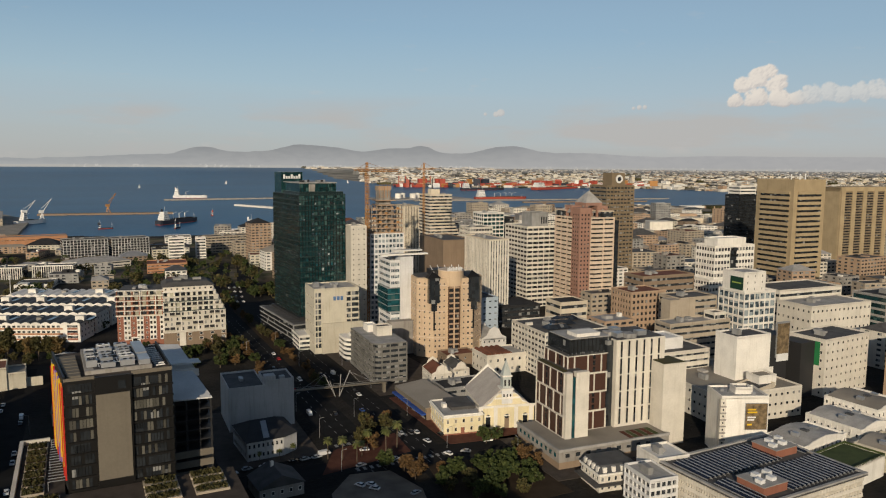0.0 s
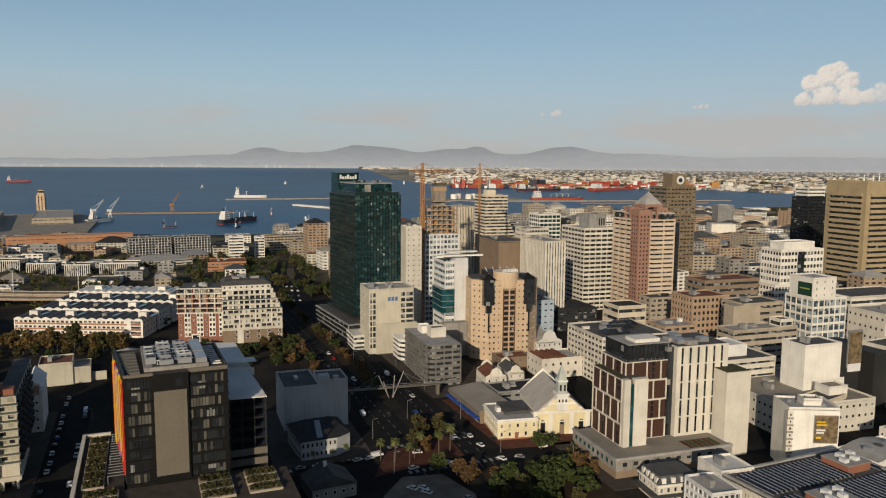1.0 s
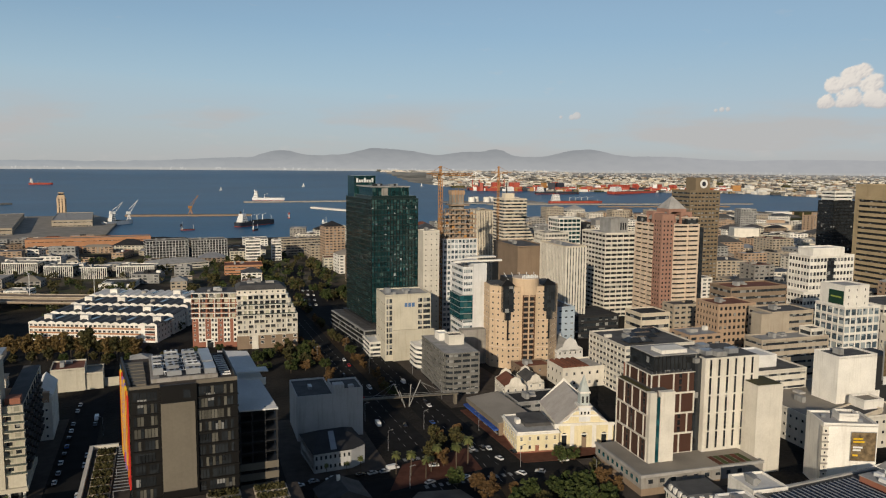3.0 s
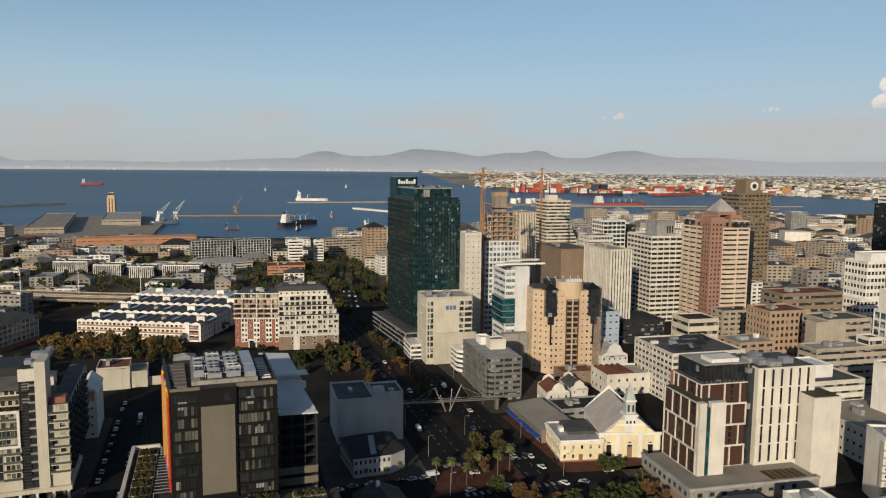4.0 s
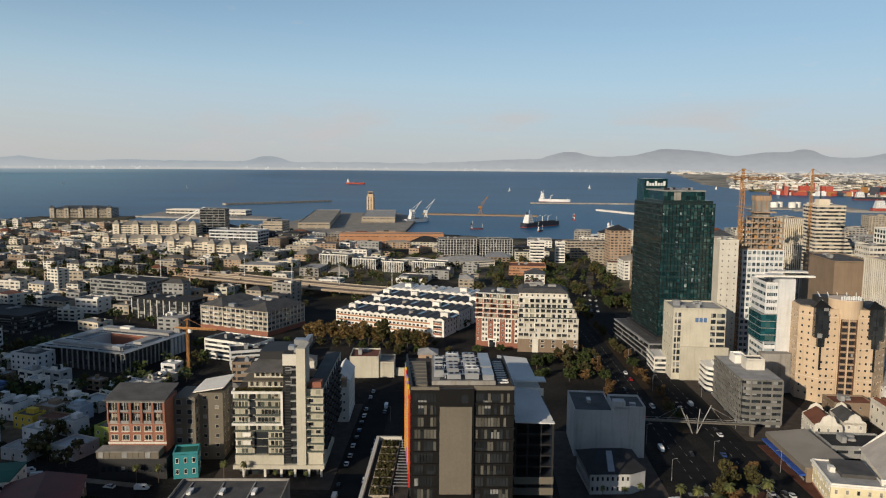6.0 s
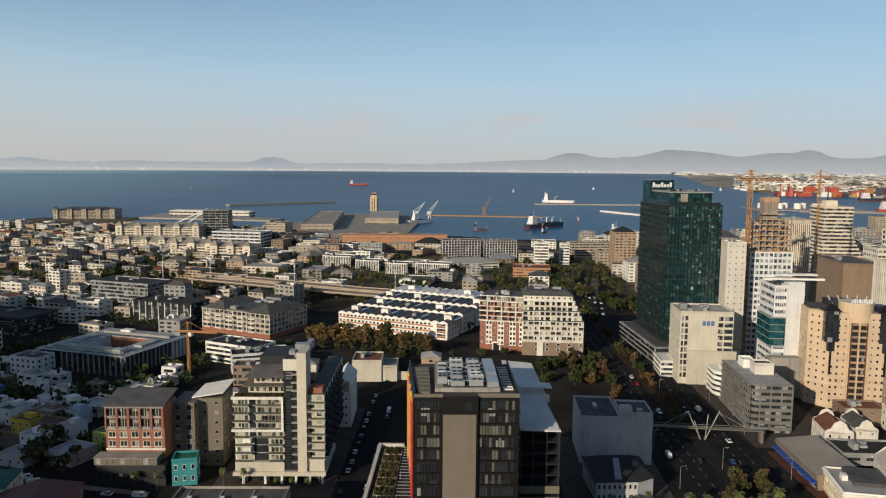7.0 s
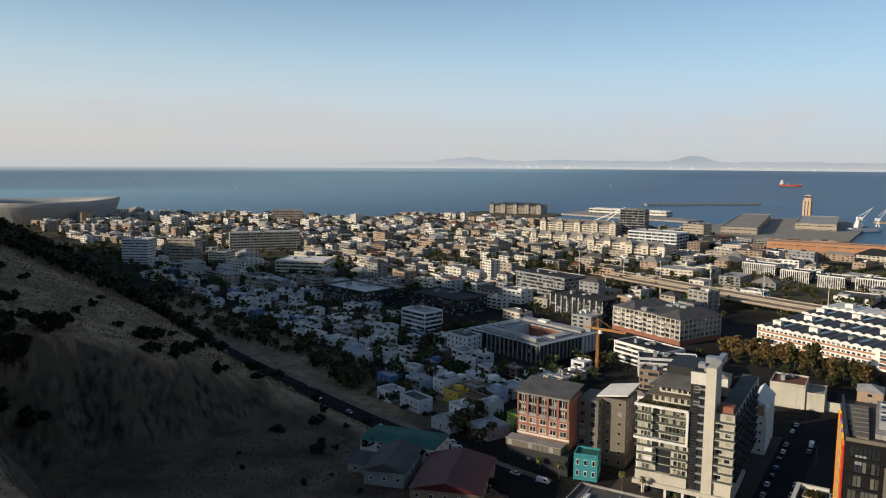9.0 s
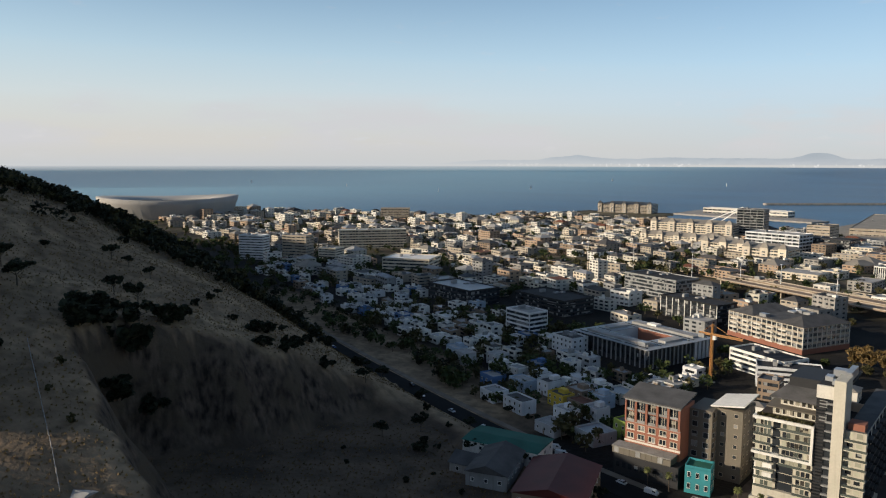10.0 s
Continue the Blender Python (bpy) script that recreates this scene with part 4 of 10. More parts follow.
    # right wing and the long street side
    box("wall", e, "slab_cream", 28.2, 1.6, 10.5, 34.8, 60, 36)
    for s in range(8):
        z = 10.5 + s * 3.2
        box("balcony_slab", e, "slab_cream", 28.4, -0.2, z - 0.2, 35.4, 1.8, z + 0.15)
        box("balcony_rail", e, "rail_glass", 28.5, -0.25, z + 0.15, 35.3, -0.15, z + 0.95)
        for k in range(2):
            put("window", window_mesh("slab_cream", "curtain" if (s + k) % 3 else "glass_plain"), e, (30 + k * 2.8, 1.6, z + 1.9), (2.2, 1, 2.2))
        for k in range(7):
            box("balcony", e, "dark_grey", 34.8, 4 + k * 7.4, z - 0.2, 36.0, 9.4 + k * 7.4, z + 0.75)
            put("window", window_mesh("dark_grey", "glass"), e, (34.8, 6.7 + k * 7.4, z + 1.7), (4.2, 1, 2.2), (0, 0, 90))
    box("top_room", e, "red_brick", 29, 2.4, 36, 34, 8, 38.6)
    box("roof", e, "roof_grey", 28.4, 2, 36, 34.6, 59.8, 36.4)
    taken(-70, 300, 26)
    taken(-55, 345, 22)


def red_block():
    e = root("brick_building", "red brick apartment building with grey monopitch roof", "building", -139.2, 289.2, 0, 2)
    w, d = 23.0, 14.0
    box("base_wall", e, "dark_grey", -2, -6, 0, 25, 20, 8.5)
    for k in range(10):
        put("window", window_mesh("dark_grey", "glass_plain"), e, (0 + k * 2.6, -6, 4.0), (1.9, 1, 2.6))
    box("terrace", e, "taupe_panel", -2.4, -6.4, 8.5, 22, -0.2, 10.8)
    for k in range(9):
        box("slat_screen", e, "taupe_panel" if k % 4 else "grey_concrete", -1.6 + k * 2.3, -6.55, 8.9, 0.4 + k * 2.3, -6.4, 11.2)
    box("ledge", e, "concrete", -2.6, -6.8, 11.2, 22.2, -0.1, 11.6)
    box("wall", e, "red_brick", 0, 0, 8.5, w, d, 30.0)
    box("band", e, "pale_cream", -0.15, -0.2, 12.2, w + 0.15, 0.1, 13.0)
    box("band", e, "concrete", -0.1, -0.3, 20.5, w + 0.1, 0.1, 20.9)
    # two floors of framed windows, then two of deep loggias between brick piers
    for r, (z, tall) in enumerate(((14.9, 2.3), (18.6, 2.3), (23.0, 3.8), (27.4, 3.8))):
        for k in range(5):
            u = 2.4 + k * 4.5
            if r < 2:
                put("window", window_mesh("slab_cream", "glass"), e, (u, 0, z), (3.0, 1, tall))
                box("mullion", e, "slab_cream", u - 0.1, -0.12, z - tall / 2, u + 0.1, 0.0, z + tall / 2)
                box("sill", e, "pale_cream", u - 1.7, -0.35, z - tall / 2 - 0.25, u + 1.7, 0.0, z - tall / 2)
                continue
            put("window", window_mesh("dark_grey", "glass_warm" if (r * 2 + k) % 4 == 0 else "glass"), e, (u, 0, z), (3.3, 1, tall))
            box("mullion", e, "slab_cream", u - 0.55, -0.16, z - tall / 2, u - 0.4, 0.0, z + tall / 2)
            box("mullion", e, "slab_cream", u + 0.45, -0.16, z - tall / 2, u + 0.6, 0.0, z + tall / 2)
            box("balcony_rail", e, "grey_concrete", u - 1.6, -0.75, z - tall / 2, u + 1.6, -0.65, z - tall / 2 + 0.9)
    for k in range(6):
        u = 0.15 + k * 4.5
        box("pier", e, "red_brick", max(u - 0.45, 0.0), -0.9, 20.9, min(u + 0.45, w), 0.0, 29.9)
    box("eaves_beam", e, "grey_concrete", 0, -0.95, 29.5, w, 0.0, 30.15)
    v = [(-1, -1.4, 30.2), (w + 0.6, -1.4, 30.2), (w + 0.6, d + 1, 32.6), (-1, d + 1, 32.6)]
    put("roof", mesh_of("roof", v + [(p[0], p[1], p[2] + 0.5) for p in v], [(3, 2, 1, 0), (4, 5, 6, 7), (0, 1, 5, 4), (1, 2, 6, 5), (2, 3, 7, 6), (3, 0, 4, 7)], M["roof_grey"]), e)
    # mid brown side blocks darkened to taupe, which puts the brick block's shade in
    block(e, 9, 16, 0, 28.5, "punched", "taupe_panel", storeys=7, bay=3.6, size=(2.4, 2.4), trim="grey_concrete", x0=w, y0=9.0, faces="fr", edge=False, glass="glass")
    block(e, 10, 16, 0, 29, "punched", "taupe_panel", storeys=7, bay=4, size=(1.6, 1.6), x0=w + 9, y0=14.0, faces="fr", edge=False, trim="beige")
    v = [(w + 7, 12.5, 29.4), (w + 20, 12, 31.6), (w + 20, 31, 32.0), (w + 7, 31, 29.6)]
    put("roof", mesh_of("roof", v + [(p[0], p[1], p[2] + 0.5) for p in v], [(3, 2, 1, 0), (4, 5, 6, 7), (0, 1, 5, 4), (1, 2, 6, 5), (2, 3, 7, 6), (3, 0, 4, 7)], M["white"]), e)
    taken(-122, 300, 24)
    e = root("teal_house", "small teal painted house with a flat roof", "house", -111.5, 284.0, 0, 12)
    box("wall", e, "teal_wall", 0, 0, 0, 9.5, 8.5, 10.0)
    windows(e, 9.5, 8.5, "fr", 0.6, 9.6, 2, 2.9, (1.2, 2.2), "white", "glass_plain")
    roof_edge(e, 9.5, 8.5, 10.0, "teal_wall", "roof_green")
    # long brick row behind, facing the lane
    e = building("brick_row", "long low brick apartment row with grey roofs", -97, 322, 14, 60, 12, 4, storeys=3, style="punched", wall="brown_stone", trim="pale_cream", faces="fr", bay=4.2, size=(2.2, 2.0), roof="roof_grey")
    e = building("lane_house", "white house with a pale gabled roof and small windows", -60.5, 352, 9, 28, 20, 2, storeys=5, style="punched", wall="white", trim="white", faces="fr", bay=4.0, size=(1.0, 1.2), edge=False, plants=0, category="house")
    gable("roof", e, "roof_white", 0, 3, 9, 28, 20, 24.5, "y", 0.4)
    box("stair_head", e, "brown_tan", 1.0, -0.1, 17.5, 8.0, 2.9, 22.0)
    e = building("warehouse", "stepped pale stone store with a rust flat roof", -62, 428, 17, 20, 12, 2, storeys=3, style="blank", wall="slab_cream", roof="roof_tile", plants=2)
    block(e, 9, 18, 0, 8.5, "blank", "slab_cream", x0=17, y0=1, roof="dusty_roof")
    box("yard_wall", e, "brown_tan", -26, 2, 0, -0.3, 2.6, 4.5)
    box("yard_wall", e, "slab_cream", 26.2, 4, 0, 34, 4.6, 5.0)


office_tower()
podium()
annex()
blank_store()
apartment_tower()
red_block()

# ---- the towers ----
def glass_tower():
    e = root("glass_tower", "dark green glass office tower with a roof sign box", "building", 131.5, 482, 0, 4)
    w, d, h = 35.0, 58.0, 101.0
    box("glazed_core", e, "glass_green", 0.3, 0.3, 14, w - 0.3, d - 0.3, h)
    n = 24
    step = (h - 14) / n
    for s in range(n + 1):
        box("floor_line", e, "teal_spandrel", 0.1, 0.1, 14 + s * step - 0.45, w - 0.1, d - 0.1, 14 + s * step + 0.45)
    for k in range(16):
        slab_on(e, "mullion", "dark_clad", "f", w, d, k * w / 15.2, k * w / 15.2 + 0.22, 14, h, -0.35, 0.02)
    for k in range(24):
        slab_on(e, "mullion", "dark_clad", "l", w, d, k * d / 23.3, k * d / 23.3 + 0.22, 14, h, -0.35, 0.02)
    rng = random.Random(11)
    for _ in range(170):
        s, k, face = rng.randrange(n), rng.randrange(15), rng.choice("ffl")
        ln = w if face == "f" else d
        u = (k + 0.1) * ln / 15.2
        slab_on(e, "blind", rng.choice(("glass_blue", "glass_teal", "glass_plain")), face, w, d, u, u + ln / 15.2 * rng.uniform(0.4, 0.8), 14 + s * step + 0.5, 14 + s * step + rng.uniform(1.0, 2.4), -0.34, -0.27)
    box("crown", e, "glass_green", 2.0, 3.0, h, w - 6.0, d - 12, h + 8.0)
    box("crown_step", e, "teal_spandrel", 1.0, 1.4, h, w - 1.2, d - 6, h + 2.2)
    box("crown_rim", e, "grey_concrete", 1.6, 2.6, h + 8.0, w - 5.6, d - 11.6, h + 8.8)
    for k in range(6):
        box("roof_plant", e, "steel" if k % 2 else "dark_grey", 4 + k * 4.0, 6 + (k % 3) * 6, h + 8.8, 6.6 + k * 4.0, 10 + (k % 3) * 6, h + 10.2)
    for k in range(9):
        box("mullion", e, "dark_clad", 2.2 + k * 3.2, 2.85, h + 2.2, 2.4 + k * 3.2, 3.0, h + 8.0)
    box("grey_panel", e, "concrete", 8.5, 2.8, h + 2.4, 13.0, 3.0, h + 7.4)
    box("sign_box", e, "glass_green", 0.2, 38, h, 16.5, 54, h + 15.5, "dark sign box")
    for k in range(7):
        box("sign_mark", e, "white_steel", 1.6 + k * 1.95, 37.8, h + 10.6, 3.1 + k * 1.95, 38.0, h + (13.8 if k in (0, 3, 6) else 12.6))
    box("podium_wall", e, "glass_plain", -10, -14, 0, 36, d + 6, 12.6)
    for s in range(4):
        box("podium_band", e, "grey_concrete", -10.3, -14.3, 2.8 + s * 3.2, 36.3, d + 6.3, 3.5 + s * 3.2)
    box("podium_roof", e, "roof_grey", -9, -13, 12.9, 35, d + 5, 13.2)
    box("podium_cap", e, "dark_grey", -2, -4, 13.2, w + 2, d + 2, 15.2)
    for k in range(5):
        box("column", e, "grey_concrete", -10.4 + k * 10.2, -14.4, 0, -9.6 + k * 10.2, -13.8, 12.6)
    taken(150, 513, 38)
    taken(175, 500, 30)


glass_tower()

building("apartment_tower", "pale apartment tower slab with small windows", 164.4, 468, 11.6, 13, 79, storeys=22, style="punched", wall="pale_cream", bay=3.4, size=(0.9, 1.0), trim="pale_cream", faces="f", roof="roof_pale", plants=1)


def construction():
    e = root("unfinished_tower", "concrete tower under construction with open top floors", "building", 185, 484, 0, -3)
    block(e, 26, 16, 0, 72, "lattice", "cool_white", glass="glass_blue", storeys=19, bay=3.0, band=0.42, edge=False, trim="cool_white", pier=0.7)
    for s in range(8):
        z = 72 + s * 3.4
        full = s < 6
        box("floor_slab", e, "brown_tan", 0.4 if full else 6, 0.6, z, 25.6 if full else 20, 15.4, z + 0.75)
        for k in range(7):
            for y in (0.9, 7.5, 14):
                if full and s < 7 or 2 <= k <= 4:
                    if s == 7 or (s == 6 and y < 1):
                        continue
                    box("column", e, "concrete" if (k + s) % 3 else "brown_stone", 1.0 + k * 3.9, y, z + 0.75, 1.8 + k * 3.9, y + 0.8, z + 3.4)
        if full:
            for k in range(5):
                if (k * 3 + s) % 4:
                    box("formwork", e, ("orange_steel", "brown_stone", "brown_tan")[(k + s) % 3], 2.2 + k * 4.6, 0.75, z + 0.75, 4.4 + k * 4.6, 0.9, z + 2.0 + 0.5 * (k % 2))
    box("core", e, "concrete", 8, 4, 72, 17, 12, 106)
    box("core_form", e, "brown_tan", 7.6, 3.6, 103.6, 17.4, 12.4, 106.6)
    for k in range(5):
        box("scaffold_post", e, "orange_steel", 8 + k * 2.1, 3.4, 98, 8.25 + k * 2.1, 3.6, 108)
    taken(198, 492, 18)


construction()


def tower_crane(x, y, h, jib, back, yaw, label, base=0.0, mat="orange_steel", s=1.6):
    """A lattice tower crane: mast, cab, jib, counter jib, ties."""
    e = root("tower_crane", label, "crane", x, y, base, yaw)

    def lattice(name, a, b, wide):
        v, f = [], []
        a, b = Vector(a), Vector(b)
        way = (b - a).normalized()
        side = way.cross(Vector((0, 1, 0) if abs(way.y) < 0.9 else (1, 0, 0))).normalized()
        up = way.cross(side)
        n = max(2, int((b - a).length / (wide * 1.3)))
        bars = []
        cs = [side * wide / 2 * i + up * wide / 2 * j for i, j in ((-1, -1), (1, -1), (1, 1), (-1, 1))]
        for c in cs:
            bars.append((a + c, b + c, 0.17))
        for k in range(n):
            p, q = a + (b - a) * k / n, a + (b - a) * (k + 1) / n
            for i in range(4):
                bars.append((p + cs[i], q + cs[(i + 1) % 4], 0.11) if k % 2 else (p + cs[(i + 1) % 4], q + cs[i], 0.11))
        for p, q, t in bars:
            w = (q - p).normalized()
            s1 = w.cross(Vector((0.3, 0.5, 0.8))).normalized() * t
            s2 = w.cross(s1).normalized() * t
            k = len(v)
            v += [tuple(r + o) for r in (p, q) for o in (s1 + s2, s1 - s2, -s1 - s2, s2 - s1)]
            f += [(k + i, k + (i + 1) % 4, k + 4 + (i + 1) % 4, k + 4 + i) for i in range(4)]
        put(name, mesh_of(name, v, f, M[mat]), e)

    lattice("mast", (0, 0, 0), (0, 0, h), s)
    lattice("jib", (0, 0, h + 1), (jib, 0, h + 1), s * 0.75)
    lattice("counter_jib", (0, 0, h + 1), (-back, 0, h + 1), s * 0.75)
    lattice("tower_head", (0, 0, h + 1), (0, 0, h + 7), s * 0.6)
    beam("tie", e, mat, (0, 0, h + 7), (jib * 0.6, 0, h + 1.8), 0.2)
    beam("tie", e, mat, (0, 0, h + 7), (-back * 0.8, 0, h + 1.8), 0.2)
    box("cab", e, "white_steel", 0.8, -1.2, h - 1.6, 2.6, 0.8, h + 0.6)
    box("counterweight", e, "grey_concrete", -back, -1, h - 1.6, -back + 3.5, 1, h + 0.8)
    box("foot", e, "grey_concrete", -2, -2, -1, 2, 2, 0.6)
    return e


tower_crane(181.5, 481, 117, 30, 12, 20, "tall orange lattice tower crane beside the unfinished tower", s=2.0)
tower_crane(300, 640, 117, 12, 20, 100, "slim orange tower crane among the towers")
tower_crane(-158, 430, 27, 18, 8, -8, "small orange tower crane over a building site", s=1.1)


def slim_white():
    e = building("office_building", "slim white office tower with teal glazed corners", 174, 418.6, 15, 24, 60, storeys=15, style="ribbon", wall="cool_white", glass="glass_blue", band=0.5, plants=2)
    box("blank_slab", e, "cool_white", 6.5, -1.5, 0, 15.4, 22, 63, "tall blank white slab")
    box("teal_bay", e, "glass_teal", -2, -0.8, 27, 6.4, 20, 43)
    for s in range(5):
        box("bay_band", e, "grey_concrete", -2.2, -1.0, 27 + s * 3.9, 6.4, 20.2, 27.35 + s * 3.9)
    for k in range(6):
        box("mullion", e, "cool_white", 0.4 + k * 1.15, -0.06, 43.4, 0.62 + k * 1.15, 0.02, 60)
    box("roof_wing", e, "white", -6, -1, 64, 26, 2.2, 65.0)
    box("roof_wing", e, "white", 2, -1, 66.5, 22, 4, 67.4)
    box("low_screen", e, "concrete", -3, -8, 0, 13, -1.6, 22)
    box("side_bay", e, "glass_plain", 15.4, 2, 10, 17.5, 20, 55)


slim_white()


def cdh():
    e = root("office_building", "cream office building with a blank front and sign", "building", 127.5, 434, 0, -3)
    box("wall", e, "slab_cream", 0, 0, 0, 30, 26, 42)
    for z in range(10):
        box("window_pane", e, "glass", 2.6, -0.06, 4 + z * 3.7, 4.4, 0.05, 6.8 + z * 3.7)
        box("window_pane", e, "glass", 0.8, -0.06, 4 + z * 3.7, 2.0, 0.05, 6.8 + z * 3.7)
    for z in range(6):
        box("window_pane", e, "glass", 21.5, -0.06, 19 + z * 3.7, 24.2, 0.05, 21.4 + z * 3.7)
        box("window_pane", e, "glass", 25, -0.06, 19 + z * 3.7, 29.6, 0.05, 21.4 + z * 3.7)
        windows(e, 30, 26, "l", 4 + z * 6, 9 + z * 6, 1, 4, (1.6, 1.6), "slab_cream", "glass")
    box("lower_wing", e, "slab_cream", 4.8, -1.6, 0, 32, 0, 20)
    roof_edge(e, 30, 26, 42, "slab_cream", "roof_pale")
    plant(e, 30, 26, 42, random.Random(4), 5)
    for k in range(3):
        box("sign_mark", e, "sky_wall", 12.6 + k * 2.4, -0.2, 34.6, 14.4 + k * 2.4, 0.0, 37.2)
    taken(142, 447, 20)
    # rounded white block at its foot
    e = root("curved_block", "low white block with rounded corners and dark window bands", "building", 139, 405, 0, -3)
    pts = [(6 * math.cos(a) + 6, 6 * math.sin(a) + 6) for a in np.linspace(math.pi, 1.5 * math.pi, 8)] + [(21, 0), (21, 17), (0, 17)]
    pin = [(6 + (x - 6) * 0.97, 6 + (y - 6) * 0.97) for x, y in pts]
    prism("glazed_core", pin, 0, 14.5, "glass", e)
    for s in range(5):
        prism("white_band", pts, 1.8 + s * 2.9, 3.4 + s * 2.9, "white", e)
    box("roof_plant", e, "white", 5, 6, 15, 11, 12, 17)
    taken(149, 414, 13)
    e = root("low_office", "long low white building beside the avenue", "building", 121, 448, 0, -3)
    block(e, 8, 46, 0, 9, "ribbon", "white", storeys=3, roof="roof_white")
    taken(125, 470, 20)


cdh()


def slab_office():
    e = root("slab_office", "grey ribbon windowed office slab with a rounded corner", "building", 137.5, 353.5, 0, -3)
    w, d, h, n = 20, 46, 23.5, 7
    pts = [(0, 4.5), (0.5, 2.4), (1.6, 0.9), (3.6, 0), (w, 0), (w, d), (0, d)]
    pin = [(0.5, 4.7), (1.0, 2.8), (2.0, 1.4), (3.8, 0.5), (w - 0.5, 0.5), (w - 0.5, d - 0.5), (0.5, d - 0.5)]
    prism("glazed_core", pin, 0, h - 0.4, "glass", e)
    for s in range(n + 1):
        z = s * (h - 2.0) / n
        prism("spandrel", pts, z + 1.4, z + 2.95 if s < n else h, "old_concrete", e)
    for k in range(20):
        slab_on(e, "mullion", "old_concrete", "l", w, d, 1 + k * 2.35, 1.3 + k * 2.35, 1.4, h, -0.4, -0.05)
    for k in range(4):
        slab_on(e, "mullion", "old_concrete", "f", w, d, 4.6 + k * 4.9, 5.2 + k * 4.9, 1.4, h, -0.4, 0.05)
    prism("roof", pin, h, h + 0.12, "roof_pale", e)
    block(e, 9, 8, h, h + 5, "blank", "pale_cream", x0=8, y0=18, roof="roof_grey")
    block(e, 6, 9, h, h + 3.5, "blank", "white", x0=6, y0=30, roof="roof_white")
    taken(147, 376, 24)


slab_office()


def sandstone_hotel():
    """Tan tower: broad chamfered corners, dark stepped glazing, a brown recess and a round centre shaft."""
    e = root("hotel_tower", "tan stone hotel tower with dark corner glazing", "building", 184.6, 394.2, 0, -8)
    w, d, h, c = 44.5, 30.0, 51.0, 9.0
    prism("wall", [(0, c), (c, 0), (w - c, 0), (w, c), (w, d), (0, d)], 0, h, "tan", e)
    for z in (13.0, 30.0, 46.5):
        prism("string_course", [(-0.15, c - 0.1), (c - 0.1, -0.15), (w - c + 0.1, -0.15), (w + 0.15, c - 0.1), (w + 0.15, d), (-0.15, d)], z, z + 0.35, "peach", e)
    rows, wm = 14, window_mesh("peach", "glass_plain")
    step = h / rows
    for r in range(rows - 1):
        z = 2.2 + (r + 0.5) * step
        for x in ((9.8, 12.6) if r < 6 else (12.6,)):
            put("window", wm, e, (x, 0, z), (1.35, 1, 1.45))
            put("window", wm, e, (w - x, 0, z), (1.35, 1, 1.45))
        for x in (15.6, w - 15.6):
            put("window", wm, e, (x, 0, z), (1.0, 1, 1.0))
        for k in range(3):
            if r > 7 and k == 2:
                continue
            q = 1.6 + k * 2.6
            put("window", wm, e, (q, c - q, z), (1.15, 1, 1.35), (0, 0, -45))
            put("window", wm, e, (w - q, c - q, z), (1.15, 1, 1.35), (0, 0, 45))
        for k in range(4):
            put("window", wm, e, (0, c + 2.6 + k * 4.6, z), (1.5, 1, 1.5), (0, 0, -90))
    for x in (c, w - c):
        for a, z0 in ((-2.6, 35.5), (-0.9, 30.5), (0.9, 30.5), (2.6, 35.5)):
            box("dark_bay", e, "glass_plain", x + a - 0.85, -0.5, z0, x + a + 0.85, 3.5, h + 0.6)
        box("dark_slot", e, "dark_clad", x - 0.45, -0.3, 18, x + 0.45, 0.6, 30.5)
        put("roof_cone", mesh_of("roof_cone", [(-4.6, -1.0, 0), (4.6, -1.0, 0), (4.6, 6, 0), (-4.6, 6, 0), (0, 2.6, 4.0)], [(3, 2, 1, 0), (0, 1, 4), (1, 2, 4), (2, 3, 4), (3, 0, 4)], M["dark_clad"]), e, (x, 0.5, h + 0.6))
    cylinder("shaft", e, "tan", w / 2, 6.4, h - 5, h + 4.6, 8.2, sides=32)
    cylinder("shaft_rim", e, "peach", w / 2, 6.4, h + 4.6, h + 5.2, 8.5, sides=32)
    # the recess is a flat brown panel, set slightly proud of the wall
    box("recess", e, "recess_brown", w / 2 - 4.4, -0.25, 0, w / 2 + 4.4, 0.5, h - 3)
    for r in range(14):
        z = 1.2 + r * 3.35
        for x in (-3.4, 0.5):
            box("balcony", e, "brown_tan", w / 2 + x, -0.95, z, w / 2 + x + 2.9, -0.2, z + 0.9)
            box("window_pane", e, "glass_plain", w / 2 + x + 0.3, -0.32, z + 1.1, w / 2 + x + 2.6, -0.24, z + 2.9)
    for x in (-4.9, -0.3, 4.2):
        box("rib", e, "tan" if x else "recess_brown", w / 2 + x, -1.0, 0, w / 2 + x + 0.6, 0.2, h - 2.4)
    for k in range(9):
        box("sign_mark", e, "white_steel", w / 2 - 5.2 + k * 1.15, -1.9, h + 5.4, w / 2 - 4.4 + k * 1.15, -1.7, h + 7.2 + 0.5 * (k % 2))
    for k in range(5):
        beam("roof_strut", e, "white_steel", (w / 2 - 8 + k * 4, 14, h + 0.3), (w / 2 - 10 + k * 5, 20, h + 6), 0.35)
    box("roof", e, "roof_grey", 1, 10, h, w - 1, d - 1, h + 0.3)
    box("plant_room", e, "dark_grey", 12, 16, h + 0.3, 31, 27, h + 3.6)
    taken(205, 408, 27)
    building("low_store", "low building with bluish white walls behind the tan hotel", 239, 420, 17, 26, 30, storeys=7, style="punched", wall="pale_blue_wall", bay=4, size=(2.2, 1.2), roof="roof_grey")


sandstone_hotel()


